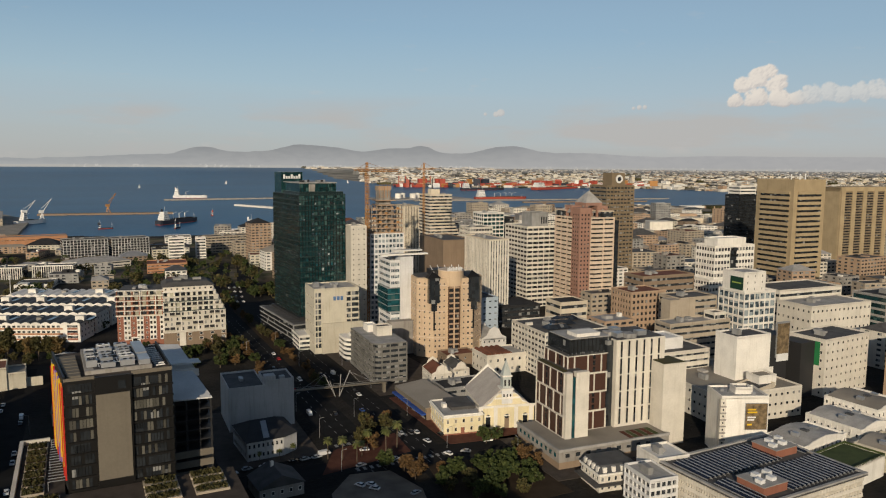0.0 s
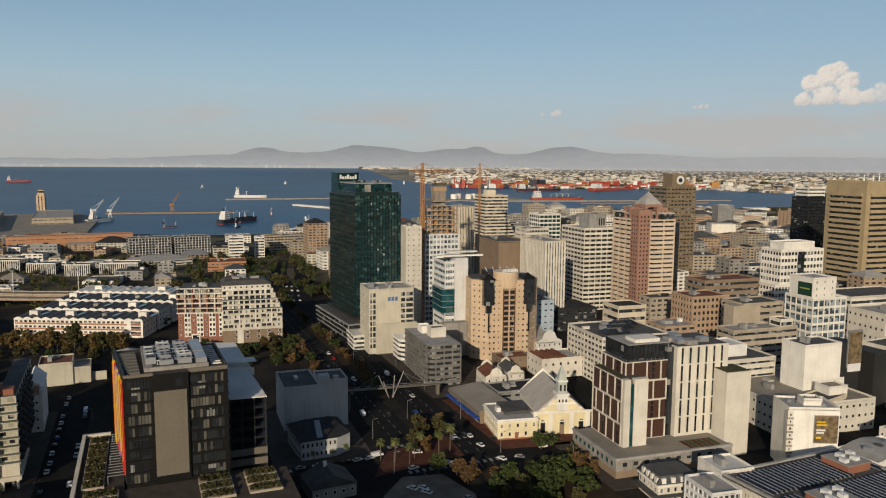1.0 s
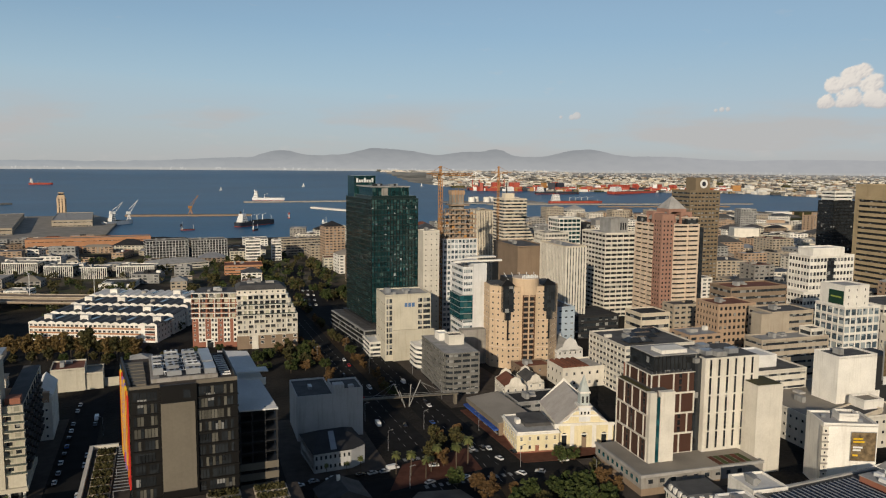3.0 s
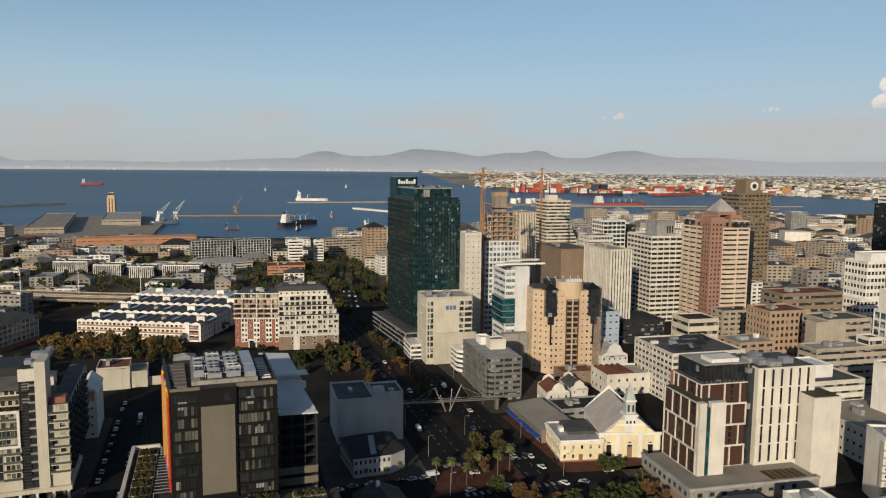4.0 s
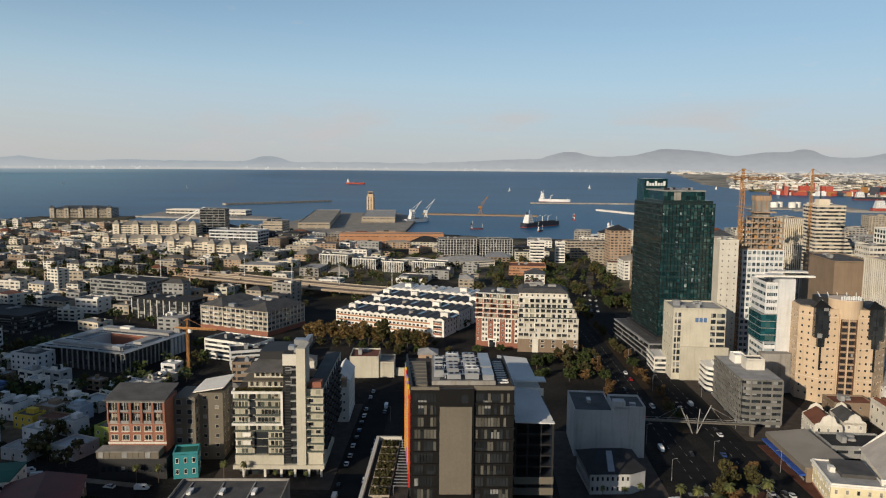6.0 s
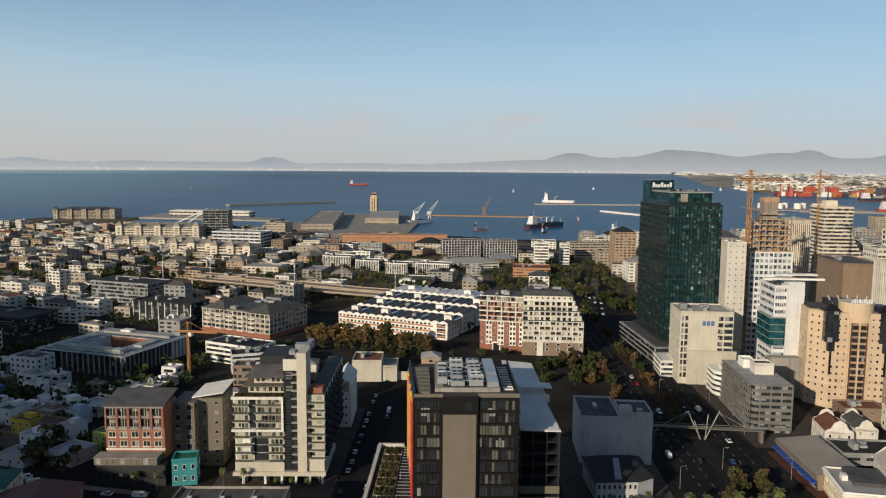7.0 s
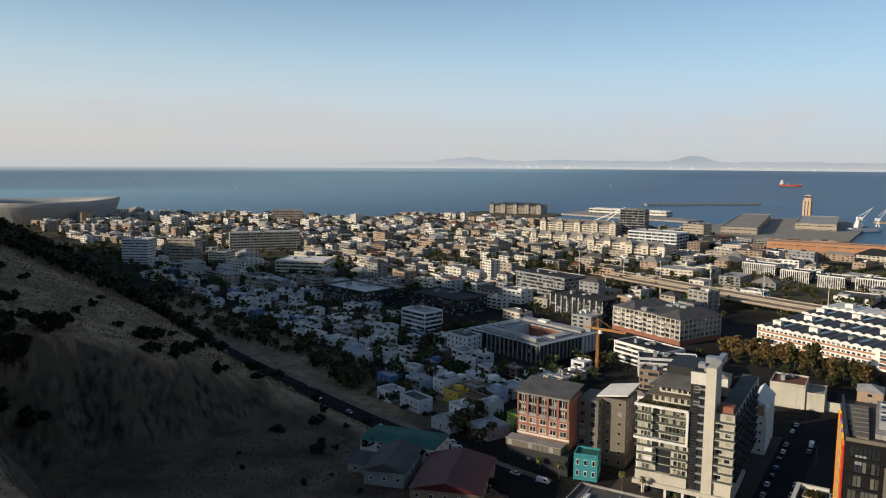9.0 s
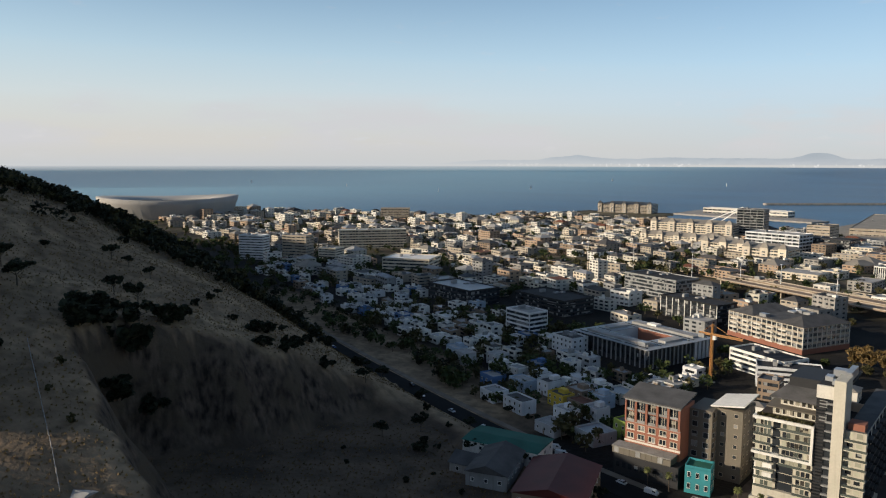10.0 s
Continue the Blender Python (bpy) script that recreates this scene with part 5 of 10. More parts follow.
def striped_tower():
    """Cream striped tower with a red brick corner and a gabled crown of frames and pyramids."""
    e = root("striped_tower", "cream and red brick striped tower with a gabled crown", "building", 354, 458, 0, -3)
    w, d, h, n = 33, 38, 81, 22
    step = h / n
    box("glazed_core", e, "glass_plain", 1, 1, 0, w - 1, d - 1, h - 0.5)
    for s in range(n + 1):
        z = s * step
        z0, z1 = max(0, z - 1.15), min(h, z + 1.15)
        box("spandrel", e, "peach", 0, 0, z0, w, d, z1)
        for u0, u1 in ((13, 22), (23.5, 31.5)):
            slab_on(e, "spandrel_bay", "peach", "f", w, d, u0, u1, z0, z1, 0, 1.0)
        for u0, u1 in ((1, 8.5), (10.5, 17.5), (19.5, 26)):
            slab_on(e, "spandrel_bay", "peach", "l", w, d, u0, u1, z0, z1, 0, 1.0)
    for a in (9.6, 22.3, w - 0.8):
        box("pier", e, "peach", a, -0.1, 0, a + 0.9, 0.8, h)
    for a in (0.2, 9.0, 18.0):
        slab_on(e, "pier", "peach", "l", w, d, a, a + 0.9, 0, h, -0.8, 0.1)
    box("brick_core", e, "pink_brick", -1.8, -1.8, 0, 8.6, 9.4, h + 8)
    me = window_mesh("pink_brick", "glass_plain")
    for r in range(25):
        for k in range(3):
            put("window", me, e, (0.3 + k * 3.1, -1.8, 3 + r * 3.35), (1.5, 1, 1.7))
        for k in range(3):
            put("window", me, e, (-1.8, 0.6 + k * 3.2, 3 + r * 3.35), (1.5, 1, 1.7), (0, 0, -90))
    for x0, y0 in ((20, 0), (0, 24)):
        box("roof_room", e, "glass", x0 + 1, y0 + 1, h, x0 + 12, y0 + 14, h + 4.4)
        box("roof_slab", e, "peach", x0 + 0.4, y0 + 0.4, h + 4.4, x0 + 12.6, y0 + 14.6, h + 5.2)
    # crown: open brick frames round three pyramids
    for x, y, q in ((10, 8, 16), (w - 13, 6, 10), (2, d - 22, 10)):
        t = h + 11.5 if q > 12 else h + 9
        for a, b in ((0, 0), (q - 2.2, 0), (0, q - 2.2), (q - 2.2, q - 2.2)):
            box("crown_post", e, "pink_brick", x + a, y + b, h, x + a + 2.2, y + b + 2.2, t)
        for a, b, a1, b1 in ((2.2, 0, q - 2.2, 2.2), (2.2, q - 2.2, q - 2.2, q), (0, 2.2, 2.2, q - 2.2), (q - 2.2, 2.2, q, q - 2.2)):
            box("crown_beam", e, "pink_brick", x + a, y + b, t - 2.4, x + a1, y + b1, t)
        r = q * 0.5
        put("spire_roof", mesh_of("spire_roof", [(-r, -r, 0), (r, -r, 0), (r, r, 0), (-r, r, 0), (0, 0, q * 0.62)], [(3, 2, 1, 0), (0, 1, 4), (1, 2, 4), (2, 3, 4), (3, 0, 4)], M["roof_pale"]), e, (x + q / 2, y + q / 2, t + (0.0 if q > 12 else -6)))
    box("dark_flank", e, "glass_plain", w, 4, 0, w + 7, d - 4, h - 3)
    for s in range(n):
        box("flank_band", e, "bronze_tower", w + 7, 6, s * step, w + 7.3, d - 6, s * step + 0.9)
    taken(362, 477, 27)


striped_tower()

e = building("office_tower", "cream gridded office tower with a grey roof house", 338, 511, 28, 40, 69.5, storeys=18, style="lattice", wall="pale_cream", bay=5.6, band=0.5, pier=0.45, plants=0, roof="roof_pale", glass="glass_plain")
block(e, 16, 18, 69.5, 81, "blank", "grey_concrete", x0=8, y0=6, roof="roof_grey")
for k in range(3):
    box("arch_window", e, "glass_plain", 17 + k * 2.2, 5.9, 72, 18.2 + k * 2.2, 6.05, 78)

e = building("office_tower", "bronze brown banded office tower with a round white emblem", 466, 567, 33.5, 29, 102, storeys=27, style="ribbon", wall="bronze_tower", band=0.62, plants=0, glass="glass", roof="roof_dark")
for k in range(9):
    slab_on(e, "fin", "bronze_tower", "f", 33.5, 29, k * 4.1, k * 4.1 + 0.7, 0, 102, 0, 0.7)
box("emblem_box", e, "bronze_tower", 8, 3, 102, 24, 18, 115)
cylinder("emblem", e, "white_steel", 0, 0, 0, 0.4, 4.2, sides=28, label="round white emblem").matrix_basis = pose(17, 2.9, 109, 90, 0, 0)
cylinder("emblem_mark", e, "navy_hull", 0, 0, 0, 0.5, 2.2, sides=20).matrix_basis = pose(17, 2.75, 109, 90, 0, 0)


def sand_tower():
    e = root("concrete_tower", "tall sandy concrete tower with dark horizontal slots", "building", 586, 447, 0, -3)
    w, d, h, n = 40, 44, 110, 25
    box("wall", e, "sand_tower", 0, 0, 0, w, d, h)
    for s in range(20):
        z = 3 + s * 4.85
        for face, ln in (("f", w), ("l", d)):
            slab_on(e, "window_slot", "glass_plain", face, w, d, 5.0, ln - 4.6, z, z + 2.1, 0.0, 0.06)
            slab_on(e, "slot_hood", "sand_tower", face, w, d, 4.6, ln - 4.2, z + 2.1, z + 4.85, 0.0, 1.1)
    roof_edge(e, w, d, h, "sand_tower", "roof_grey")
    for x in (9, 20, 27):
        cylinder("aerial", e, "white_steel", x, 12, h, h + 6, 0.6)
    taken(606, 469, 32)


sand_tower()


def pier_tower(x, y, w, d, h, label, n=5):
    e = root("ribbed_block", label, "building", x, y, 0, -3)
    box("glazed_core", e, "bronze_tower", 0.6, 0.6, 0, w - 0.6, d - 0.6, h - 1)
    for k in range(30):
        box("floor_line", e, "glass_plain", 0.4, 0.4, 3 + k * (h - 8) / 30, w - 0.4, d - 0.4, 4.4 + k * (h - 8) / 30)
    for k in range(n + 1):
        u = k * (w - 6) / n
        box("pier", e, "sand_tower", u, -0.6, 0, u + 6, 1.5, h)
    box("side_wall", e, "sand_tower", -0.4, 1.5, 0, 0.8, d, h)
    box("roof_slab", e, "sand_tower", -0.4, -0.6, h - 5, w + 0.4, d, h)
    taken(x + w / 2, y + d / 2, 0.5 * math.hypot(w, d))


pier_tower(764, 527, 76, 26, 100, "broad beige office block with wide ribs", 4)

building("office_tower", "black glass tower with white banded top", 735, 644, 32, 24, 86, storeys=22, style="ribbon", wall="dark_clad", glass="glass_plain", band=0.3)
e = building("office_tower", "white banded top of a black glass tower", 738, 646, 26, 20, 97, storeys=24, style="ribbon", wall="white", glass="glass_plain", band=0.6, plants=1)


def stepped_block():
    e = root("stepped_tower", "beige tower with stepped balcony floors down one side", "building", 376, 788, 0, -3)
    for s in range(22):
        z = s * 3.9
        cut = max(0, (13 - s) * 2.6) if s < 14 else 0
        extra = max(0.0, 20 - max(0, s - 4) * 2.0)
        box("floor_glass", e, "glass", 0.6, 0.6, z, 29.4 + extra, 34, z + 2.3)
        box("floor_band", e, "cream", 0, 0, z + 2.0, 30 + extra, 34.6, z + 3.9)
    box("roof_house", e, "cream", 4, 6, 85.8, 16, 16, 92)
    cylinder("mast", e, "dark_grey", 7, 9, 92, 106, 0.9, 0.3)
    taken(395, 805, 26)


stepped_block()

building("beige_tower", "pale beige tower with vertical ribs", 269, 617, 15, 24, 83, storeys=20, style="fins", wall="beige", bay=1.6, glass="glass", trim="cream", pier=0.9)
e = building("auditorium", "ochre brown blank walled block with a rounded end", 258, 511, 26, 52, 61, style="blank", wall="brown_stone", roof="roof_grey")
building("office_building", "cream office building with narrow upright windows", 271, 459, 17, 44, 66, storeys=13, style="fins", wall="cream", bay=2.6, pier=1.3, trim="pale_cream", roof="roof_pale", glass="glass")
e = building("office_building", "white framed block with dark rounded glazing", 385, 671, 25, 26, 70, storeys=16, style="lattice", wall="white", bay=5, band=0.35, glass="glass_green", roof="roof_white")
building("office_building", "white gridded office block", 352, 640, 26, 26, 58, storeys=13, style="lattice", wall="pale_cream", bay=3.2, band=0.5)
building("office_building", "low dark building with white window boxes", 410, 700, 30, 26, 62, storeys=14, style="ribbon", wall="dark_grey", band=0.4)

# ---- church corner and the blocks by the square ----
def panel_hotel():
    """Hotel: a framed brown wing, a dark glazed storey, a pale slotted slab, a blank tail, on a podium."""
    e = root("panel_hotel", "pale hotel with framed brown panels and a slotted slab", "building", 164.0, 213.5, 0, -4)
    # podium
    box("podium_wall", e, "concrete", 0, 0, 3.2, 55, 36, 8.0)
    box("podium_base", e, "brown_stone", 0.4, 0.4, 0, 54.6, 35.6, 3.2)
    for k in range(9):
        put("window", window_mesh("concrete", "glass_teal"), e, (0, 3 + k * 3.7, 5.8), (2.4, 1, 2.2), (0, 0, -90))
        put("window", window_mesh("concrete", "glass"), e, (4 + k * 5.0, 0, 5.8), (2.6, 1, 2.0))
    box("podium_roof", e, "dusty_roof", 0.6, 0.6, 8.0, 54.4, 35.4, 8.2)
    box("podium_edge", e, "roof_pale", -0.3, -0.3, 7.6, 55.3, 0.5, 8.7)
    box("podium_edge", e, "roof_pale", -0.3, 0.5, 7.6, 0.5, 36.3, 8.7)
    for k in range(6):
        box("lawn" if k % 2 else "deck_board", e, "leaf_green" if k % 2 else "red_paving", 36 + k * 2.6, 2, 8.2, 38.2 + k * 2.6, 10, 8.3)
    # brown wing
    x0, y0, w, d, h = 9.0, 12.0, 15.5, 24.0, 36.5
    def framed(x0, y0, w, d, z0, z1, faces, rows, bay):
        box("wall", e, "rust_panel", x0 + 0.3, y0 + 0.3, z0, x0 + w - 0.3, y0 + d - 0.3, z1 - 0.3)
        step = (z1 - z0) / rows
        for face in faces:
            ln = w if face == "f" else d
            n = max(2, round(ln / bay))
            for r in range(rows + 1):
                zb = z0 + r * step
                slab_on(e, "frame_band", "pale_cream", face, w, d, 0, ln, max(z0, zb - 0.35), min(z1, zb + 0.35), -0.32, 0.10, x0, y0)
            for r in range(rows):
                sh = 0.5 if r % 2 else 0.0
                for k in range(n + 1):
                    u = min(ln - 0.55, max(0, (k - sh) * ln / n))
                    slab_on(e, "frame_post", "pale_cream", face, w, d, u, u + 0.55, z0 + r * step, z0 + (r + 1) * step, -0.32, 0.07, x0, y0)
                for k in range(n):
                    u = (k + 0.5 - sh) * ln / n
                    if u < 1 or u > ln - 1 or (r + k) % 2 == 0:
                        continue
                    for s in range(3):
                        slab_on(e, "window_pane", "glass_plain", face, w, d, u - 0.5, u + 0.7, z0 + r * step + 0.6 + s * step / 3, z0 + r * step + 0.3 + (s + 0.85) * step / 3, -0.3, -0.2, x0, y0)
        box("roof", e, "roof_grey", x0 + 0.4, y0 + 0.4, z1 - 0.3, x0 + w - 0.4, y0 + d - 0.4, z1 + 0.1)
    framed(x0, y0, 10.5, d, 8, h, "l", 3, 6.0)
    box("corner_slab", e, "pale_cream", x0 + 0.2, y0 - 1.6, 8, x0 + 3.2, y0 + 1.0, h + 0.2)
    box("corner_glass", e, "glass_teal", x0 + 3.2, y0 - 1.2, 8, x0 + 5.0, y0 + 1.0, h - 1.8)
    box("corner_slab", e, "pale_cream", x0 + 5.0, y0 - 1.6, 8, x0 + 11.4, y0 + 1.0, h + 0.2)
    box("roof_planting", e, "leaf_olive", x0 + 0.6, y0 + 2, h, x0 + 2.6, y0 + d - 1, h + 0.5)
    framed(x0 + 4.4, y0 + 5.0, 20.5, 20, 8, 42, "fl", 4, 6.2)
    box("dark_glass_band", e, "glass_plain", x0 + 25, y0 + 5.6, 8, x0 + 28.2, y0 + 14, 47)
    # glazed top storeys
    box("glazed_top", e, "glass_plain", x0 + 7, y0 + 7.5, 42, x0 + 29, y0 + 26, 48.4)
    for k in range(12):
        box("mullion", e, "dark_clad", x0 + 7 + k * 1.9, y0 + 7.3, 42, x0 + 7.15 + k * 1.9, y0 + 7.5, 48.6)
    box("glazed_roof", e, "roof_pale", x0 + 7.6, y0 + 8.2, 48.4, x0 + 28.4, y0 + 25.4, 48.7)
    box("roof_deck", e, "white", x0 + 12, y0 + 10, 48.7, x0 + 24, y0 + 18, 50.2)
    for k in range(10):
        box("rail_post", e, "steel", x0 + 5 + k * 2.0, y0 + 5.4, 42, x0 + 5.12 + k * 2.0, y0 + 5.5, 43.2)
    # slotted slab
    sx, sy, sw, sd, sh = x0 + 28.2, y0 + 3.2, 26.0, 22.0, 47.5
    box("slab_wall", e, "pale_cream", sx, sy, 0, sx + sw, sy + sd, sh)
    for k in range(6):
        for r in range(5):
            u = sx + 1.9 + k * 4.0
            z = 9.5 + r * 7.6
            box("window_slot", e, "glass_plain", u, sy - 0.05, z, u + 1.25, sy + 0.2, z + 6.9)
            box("slot_cheek", e, "pale_cream", u - 0.35, sy - 0.4, z - 0.3, u, sy, z + 7.2)
    box("slab_roof", e, "roof_grey", sx + 0.5, sy + 0.5, sh, sx + sw - 0.5, sy + sd - 0.5, sh + 0.1)
    rng = random.Random(6)
    plant(e, sw, sd, sh, rng, 5, "roof_pale", sx, sy)
    # blank tail
    tx, ty = sx + 19.0, sy - 8.5
    box("tail_wall", e, "pale_cream", tx, ty, 0, tx + 12.4, ty + 12, 37)
    box("tail_roof", e, "leaf_olive", tx + 0.6, ty + 0.6, 37, tx + 11.8, ty + 11.4, 37.3)
    taken(190, 232, 34)
    taken(228, 235, 24)
    return e


panel_hotel()


def church():
    e = root("church", "cream gabled church with a white steeple and curved front gable", "church", 158.5, 267.5, 0, -14)
    w, d = 24.0, 34.0
    box("wall", e, "pale_cream", 0.4, 2, 0, w - 0.4, d, 10.5)
    gable("roof", e, "church_roof", 0.4, 2.2, w - 0.4, d, 10.4, 20.5, "y", 0.5)
    # back gable wall
    put("gable_wall", mesh_of("gable_wall", [(-0.4, d, 10), (w + 0.4, d, 10), (w / 2, d, 22), (-0.4, d + 0.7, 10), (w + 0.4, d + 0.7, 10), (w / 2, d + 0.7, 22)], [(0, 1, 2), (5, 4, 3), (0, 3, 4, 1), (1, 4, 5, 2), (2, 5, 3, 0)], M["white"]), e)
    # curved front
    prof = [(-1.5, 0), (-1.5, 9.5), (0.5, 10.2), (2.5, 12.0), (4.5, 12.6), (6.2, 15.0), (8, 16.6), (w - 8, 16.6), (w - 6.2, 15.0), (w - 4.5, 12.6), (w - 2.5, 12.0), (w - 0.5, 10.2), (w + 1.5, 9.5), (w + 1.5, 0)]
    k = len(prof)
    v = [(x, 0.0, z) for x, z in prof] + [(x, 1.6, z) for x, z in prof]
    f = [tuple(range(k)), tuple(range(2 * k - 1, k - 1, -1))] + [(i, i + k, (i + 1) % k + k, (i + 1) % k) for i in range(k)]
    put("front_wall", mesh_of("front_wall", v, f, M["butter"]), e, label="butter yellow front with white mouldings")
    for x in (-1.5, 5.6, 15.6, 22.9):
        box("pilaster", e, "white", x, -0.4, 0, x + 1.8, 0, 11.0)
    box("cornice", e, "white", -1.8, -0.6, 10.4, w + 1.8, 0, 11.5)
    box("cornice", e, "white", 6.0, -0.5, 14.4, w - 6.0, 0, 15.2)
    for (x0, z0), (x1, z1) in zip(prof[1:-1], prof[2:-1]):
        beam("coping", e, "white", (x0, 0.6, z0), (x1, 0.6, z1), 0.9)
    for x in (2.9, w / 2, w - 2.9):
        box("door" if x == w / 2 else "arched_window", e, "brown_stone" if x == w / 2 else "glass_plain", x - 1.1, -0.1, 1.0 if x != w / 2 else 0, x + 1.1, 0.05, 6.0)
        box("moulding", e, "white", x - 1.5, -0.25, 6.0, x + 1.5, 0, 6.6)
        cylinder("arch", e, "glass_plain", 0, 0, 0, 0.12, 1.1, sides=16).matrix_basis = pose(x, -0.02, 6.0, 90, 0, 0)
    # steeple
    box("tower", e, "cool_white", 9.4, -0.3, 12, 14.6, 5, 19)
    box("tower_cornice", e, "white", 8.9, -0.8, 18.6, 15.1, 5.5, 19.4)
    box("belfry", e, "verdigris", 10.0, 0.3, 19.4, 14.0, 4.4, 25)
    for x in (10.6, 12.6):
        box("louvre", e, "dark_grey", x, 0.2, 20.4, x + 0.9, 0.35, 23.4)
    for k in range(3):
        put("tower_window", window_mesh("white", "glass_plain"), e, (10.4 + k * 1.6, -0.3, 16), (0.9, 1, 1.6))
    box("belfry_cornice", e, "white", 9.6, -0.1, 24.8, 14.4, 4.8, 25.5)
    put("spire", mesh_of("spire", [(9.9, 0.2, 25.5), (14.1, 0.2, 25.5), (14.1, 4.5, 25.5), (9.9, 4.5, 25.5), (12, 2.3, 33)], [(3, 2, 1, 0), (0, 1, 4), (1, 2, 4), (2, 3, 4), (3, 0, 4)], M["verdigris"]), e)
    taken(171, 283, 20)
    # yellow hall beside it
    h = root("church_hall", "butter yellow two storey hall with white trim and arched doors", "building", 138.8, 268.0, 0, -10)
    box("wall", h, "butter", 0, 0, 0, 19.0, 24, 8.6)
    box("plinth", h, "red_brick", -0.1, -0.1, 0, 19.1, 24.1, 0.8)
    windows(h, 19, 24, "f", 0.6, 8.4, 2, 3.1, (1.2, 1.9), "white", "glass_warm")
    windows(h, 19, 24, "l", 0.6, 8.4, 2, 3.2, (1.2, 1.9), "white", "glass")
    box("door", h, "red_brick", 8.2, -0.2, 0, 9.8, 0, 3.4)
    box("cornice", h, "white", -0.5, -0.5, 8.3, 19.5, 24.5, 8.9)
    roof_edge(h, 19, 24, 8.9, "white", "roof_pale", up=0.7)
    box("inner_roof", h, "roof_grey", 6, 8, 8.9, 18, 23, 10.4)
    box("roof_vent", h, "white", 3, 12, 9, 5, 15, 11.0)
    taken(148, 280, 15)
    # row of shops on the avenue
    s = root("shop_row", "low shop row with a grey sheet roof and blue awnings", "building", 140.4, 290, 0, -1)
    box("wall", s, "brown_stone", 0, 0, 0, 17, 40, 6)
    v = [(-0.6, -0.3, 6.0), (17, -0.3, 7.8), (17, 40.3, 7.8), (-0.6, 40.3, 6.0)]
    put("roof", mesh_of("roof", v + [(p[0], p[1], p[2] + 0.3) for p in v], [(3, 2, 1, 0), (4, 5, 6, 7), (0, 1, 5, 4), (1, 2, 6, 5), (2, 3, 7, 6), (3, 0, 4, 7)], M["dusty_roof"]), s)
    box("fascia", s, "taupe_panel", -0.8, 0, 4.4, -0.1, 40, 6.2)
    for k in range(11):
        box("awning", s, "blue_cloth", -2.4, 0.4 + k * 3.6, 2.6, -0.1, 3.6 + k * 3.6, 3.4)
        box("shop_front", s, "glass", -0.12, 0.5 + k * 3.6, 0.2, 0.02, 3.5 + k * 3.6, 2.6)
    taken(149, 310, 20)


church()


def dutch_gable_house(x, y, w, d, h, yaw, wall, roof, label):
    e = root("gabled_house", label, "house", x, y, 0, yaw)
    box("wall", e, wall, 0, 0, 0, w, d, h)
    gable("roof", e, roof, 0.3, 0.5, w - 0.3, d - 0.5, h, h + w * 0.32, "y", 0.2)
    for yy in (0, d - 0.5):
        prof = [(0, h - 1), (0.4, h + 0.6), (w * 0.2, h + w * 0.12), (w * 0.3, h + w * 0.33), (w * 0.5, h + w * 0.44), (w * 0.7, h + w * 0.33), (w * 0.8, h + w * 0.12), (w - 0.4, h + 0.6), (w, h - 1)]
        k = len(prof)
        v = [(a, yy, z) for a, z in prof] + [(a, yy + 0.5, z) for a, z in prof]
        put("gable_wall", mesh_of("gable_wall", v, [tuple(range(k)), tuple(range(2 * k - 1, k - 1, -1))] + [(i, i + k, (i + 1) % k + k, (i + 1) % k) for i in range(k)], M[wall]), e)
    windows(e, w, d, "fl", 0.5, h, max(1, round(h / 4)), 3.4, (1.2, 1.8), "white", "glass")
    taken(x + w / 2, y + d / 2, 0.5 * math.hypot(w, d))


dutch_gable_house(163, 332, 12, 18, 9, -8, "pale_cream", "roof_tile", "cream house with curly gables and a rust tiled roof")
dutch_gable_house(178, 336, 10, 18, 9, -8, "pale_cream", "roof_grey", "cream house with curly gables and a grey roof")
building("low_store", "low grey store with ribbed sheet roof", 160, 310, 26, 17, 7, storeys=2, style="ribbon", wall="grey_concrete", band=0.6, roof="roof_dark")
building("low_store", "low dark tiled restaurant building", 189, 366, 20, 14, 8, storeys=2, style="punched", wall="brown_stone", roof="roof_tile", bay=4)
e = building("warehouse", "cream warehouse with a row of rust barrel vaults", 205, 345, 34, 20, 11, storeys=2, style="punched", wall="pale_cream", bay=4.4, size=(1.6, 2.0), roof="roof_pale", plants=0)
for k in range(5):
    ob = cylinder("vault", e, "roof_tile", 0, 0, 0, 18, 1.7, sides=16)
    ob.matrix_basis = pose(2.2 + k * 3.4, 19, 11.0, 90, 0, 0)

# apartment block with the dark roof lights, behind the hotel
e = building("apartment_block", "cream and brick apartment block with curved balconies and dark roof lights", 230, 322, 44, 40, 27, storeys=8, style="lattice", wall="pale_cream", bay=4.2, band=0.5, plants=4, roof="roof_grey", glass="glass")
box("brick_bay", e, "red_brick", -0.4, -0.3, 4, 13, 0.4, 19)
windows(e, 13, 10, "f", 4, 19, 5, 3.0, (1.4, 1.8), "pale_cream", "glass", y0=-0.35)
for k in range(3):
    put("roof_light", mesh_of("roof_light", [(0, 0, 0), (16, 0, 0), (16, 9, 0), (0, 9, 0), (3, 3, 2.2), (13, 3, 2.2), (13, 6, 2.2), (3, 6, 2.2)], [(0, 1, 5, 4), (1, 2, 6, 5), (2, 3, 7, 6), (3, 0, 4, 7), (4, 5, 6, 7)], M["glass_plain"]), e, (6 + 9 * k, 6 + 9.5 * k, 27.9))
dutch_gable_house(228, 392, 18, 22, 9, -3, "roof_white", "roof_pale", "white hall with a pale gabled roof")
building("low_office", "flat roofed block with a black roof deck", 290, 392, 22, 20, 28, storeys=5, style="ribbon", wall="cream", band=0.6, roof="roof_dark", plants=0)
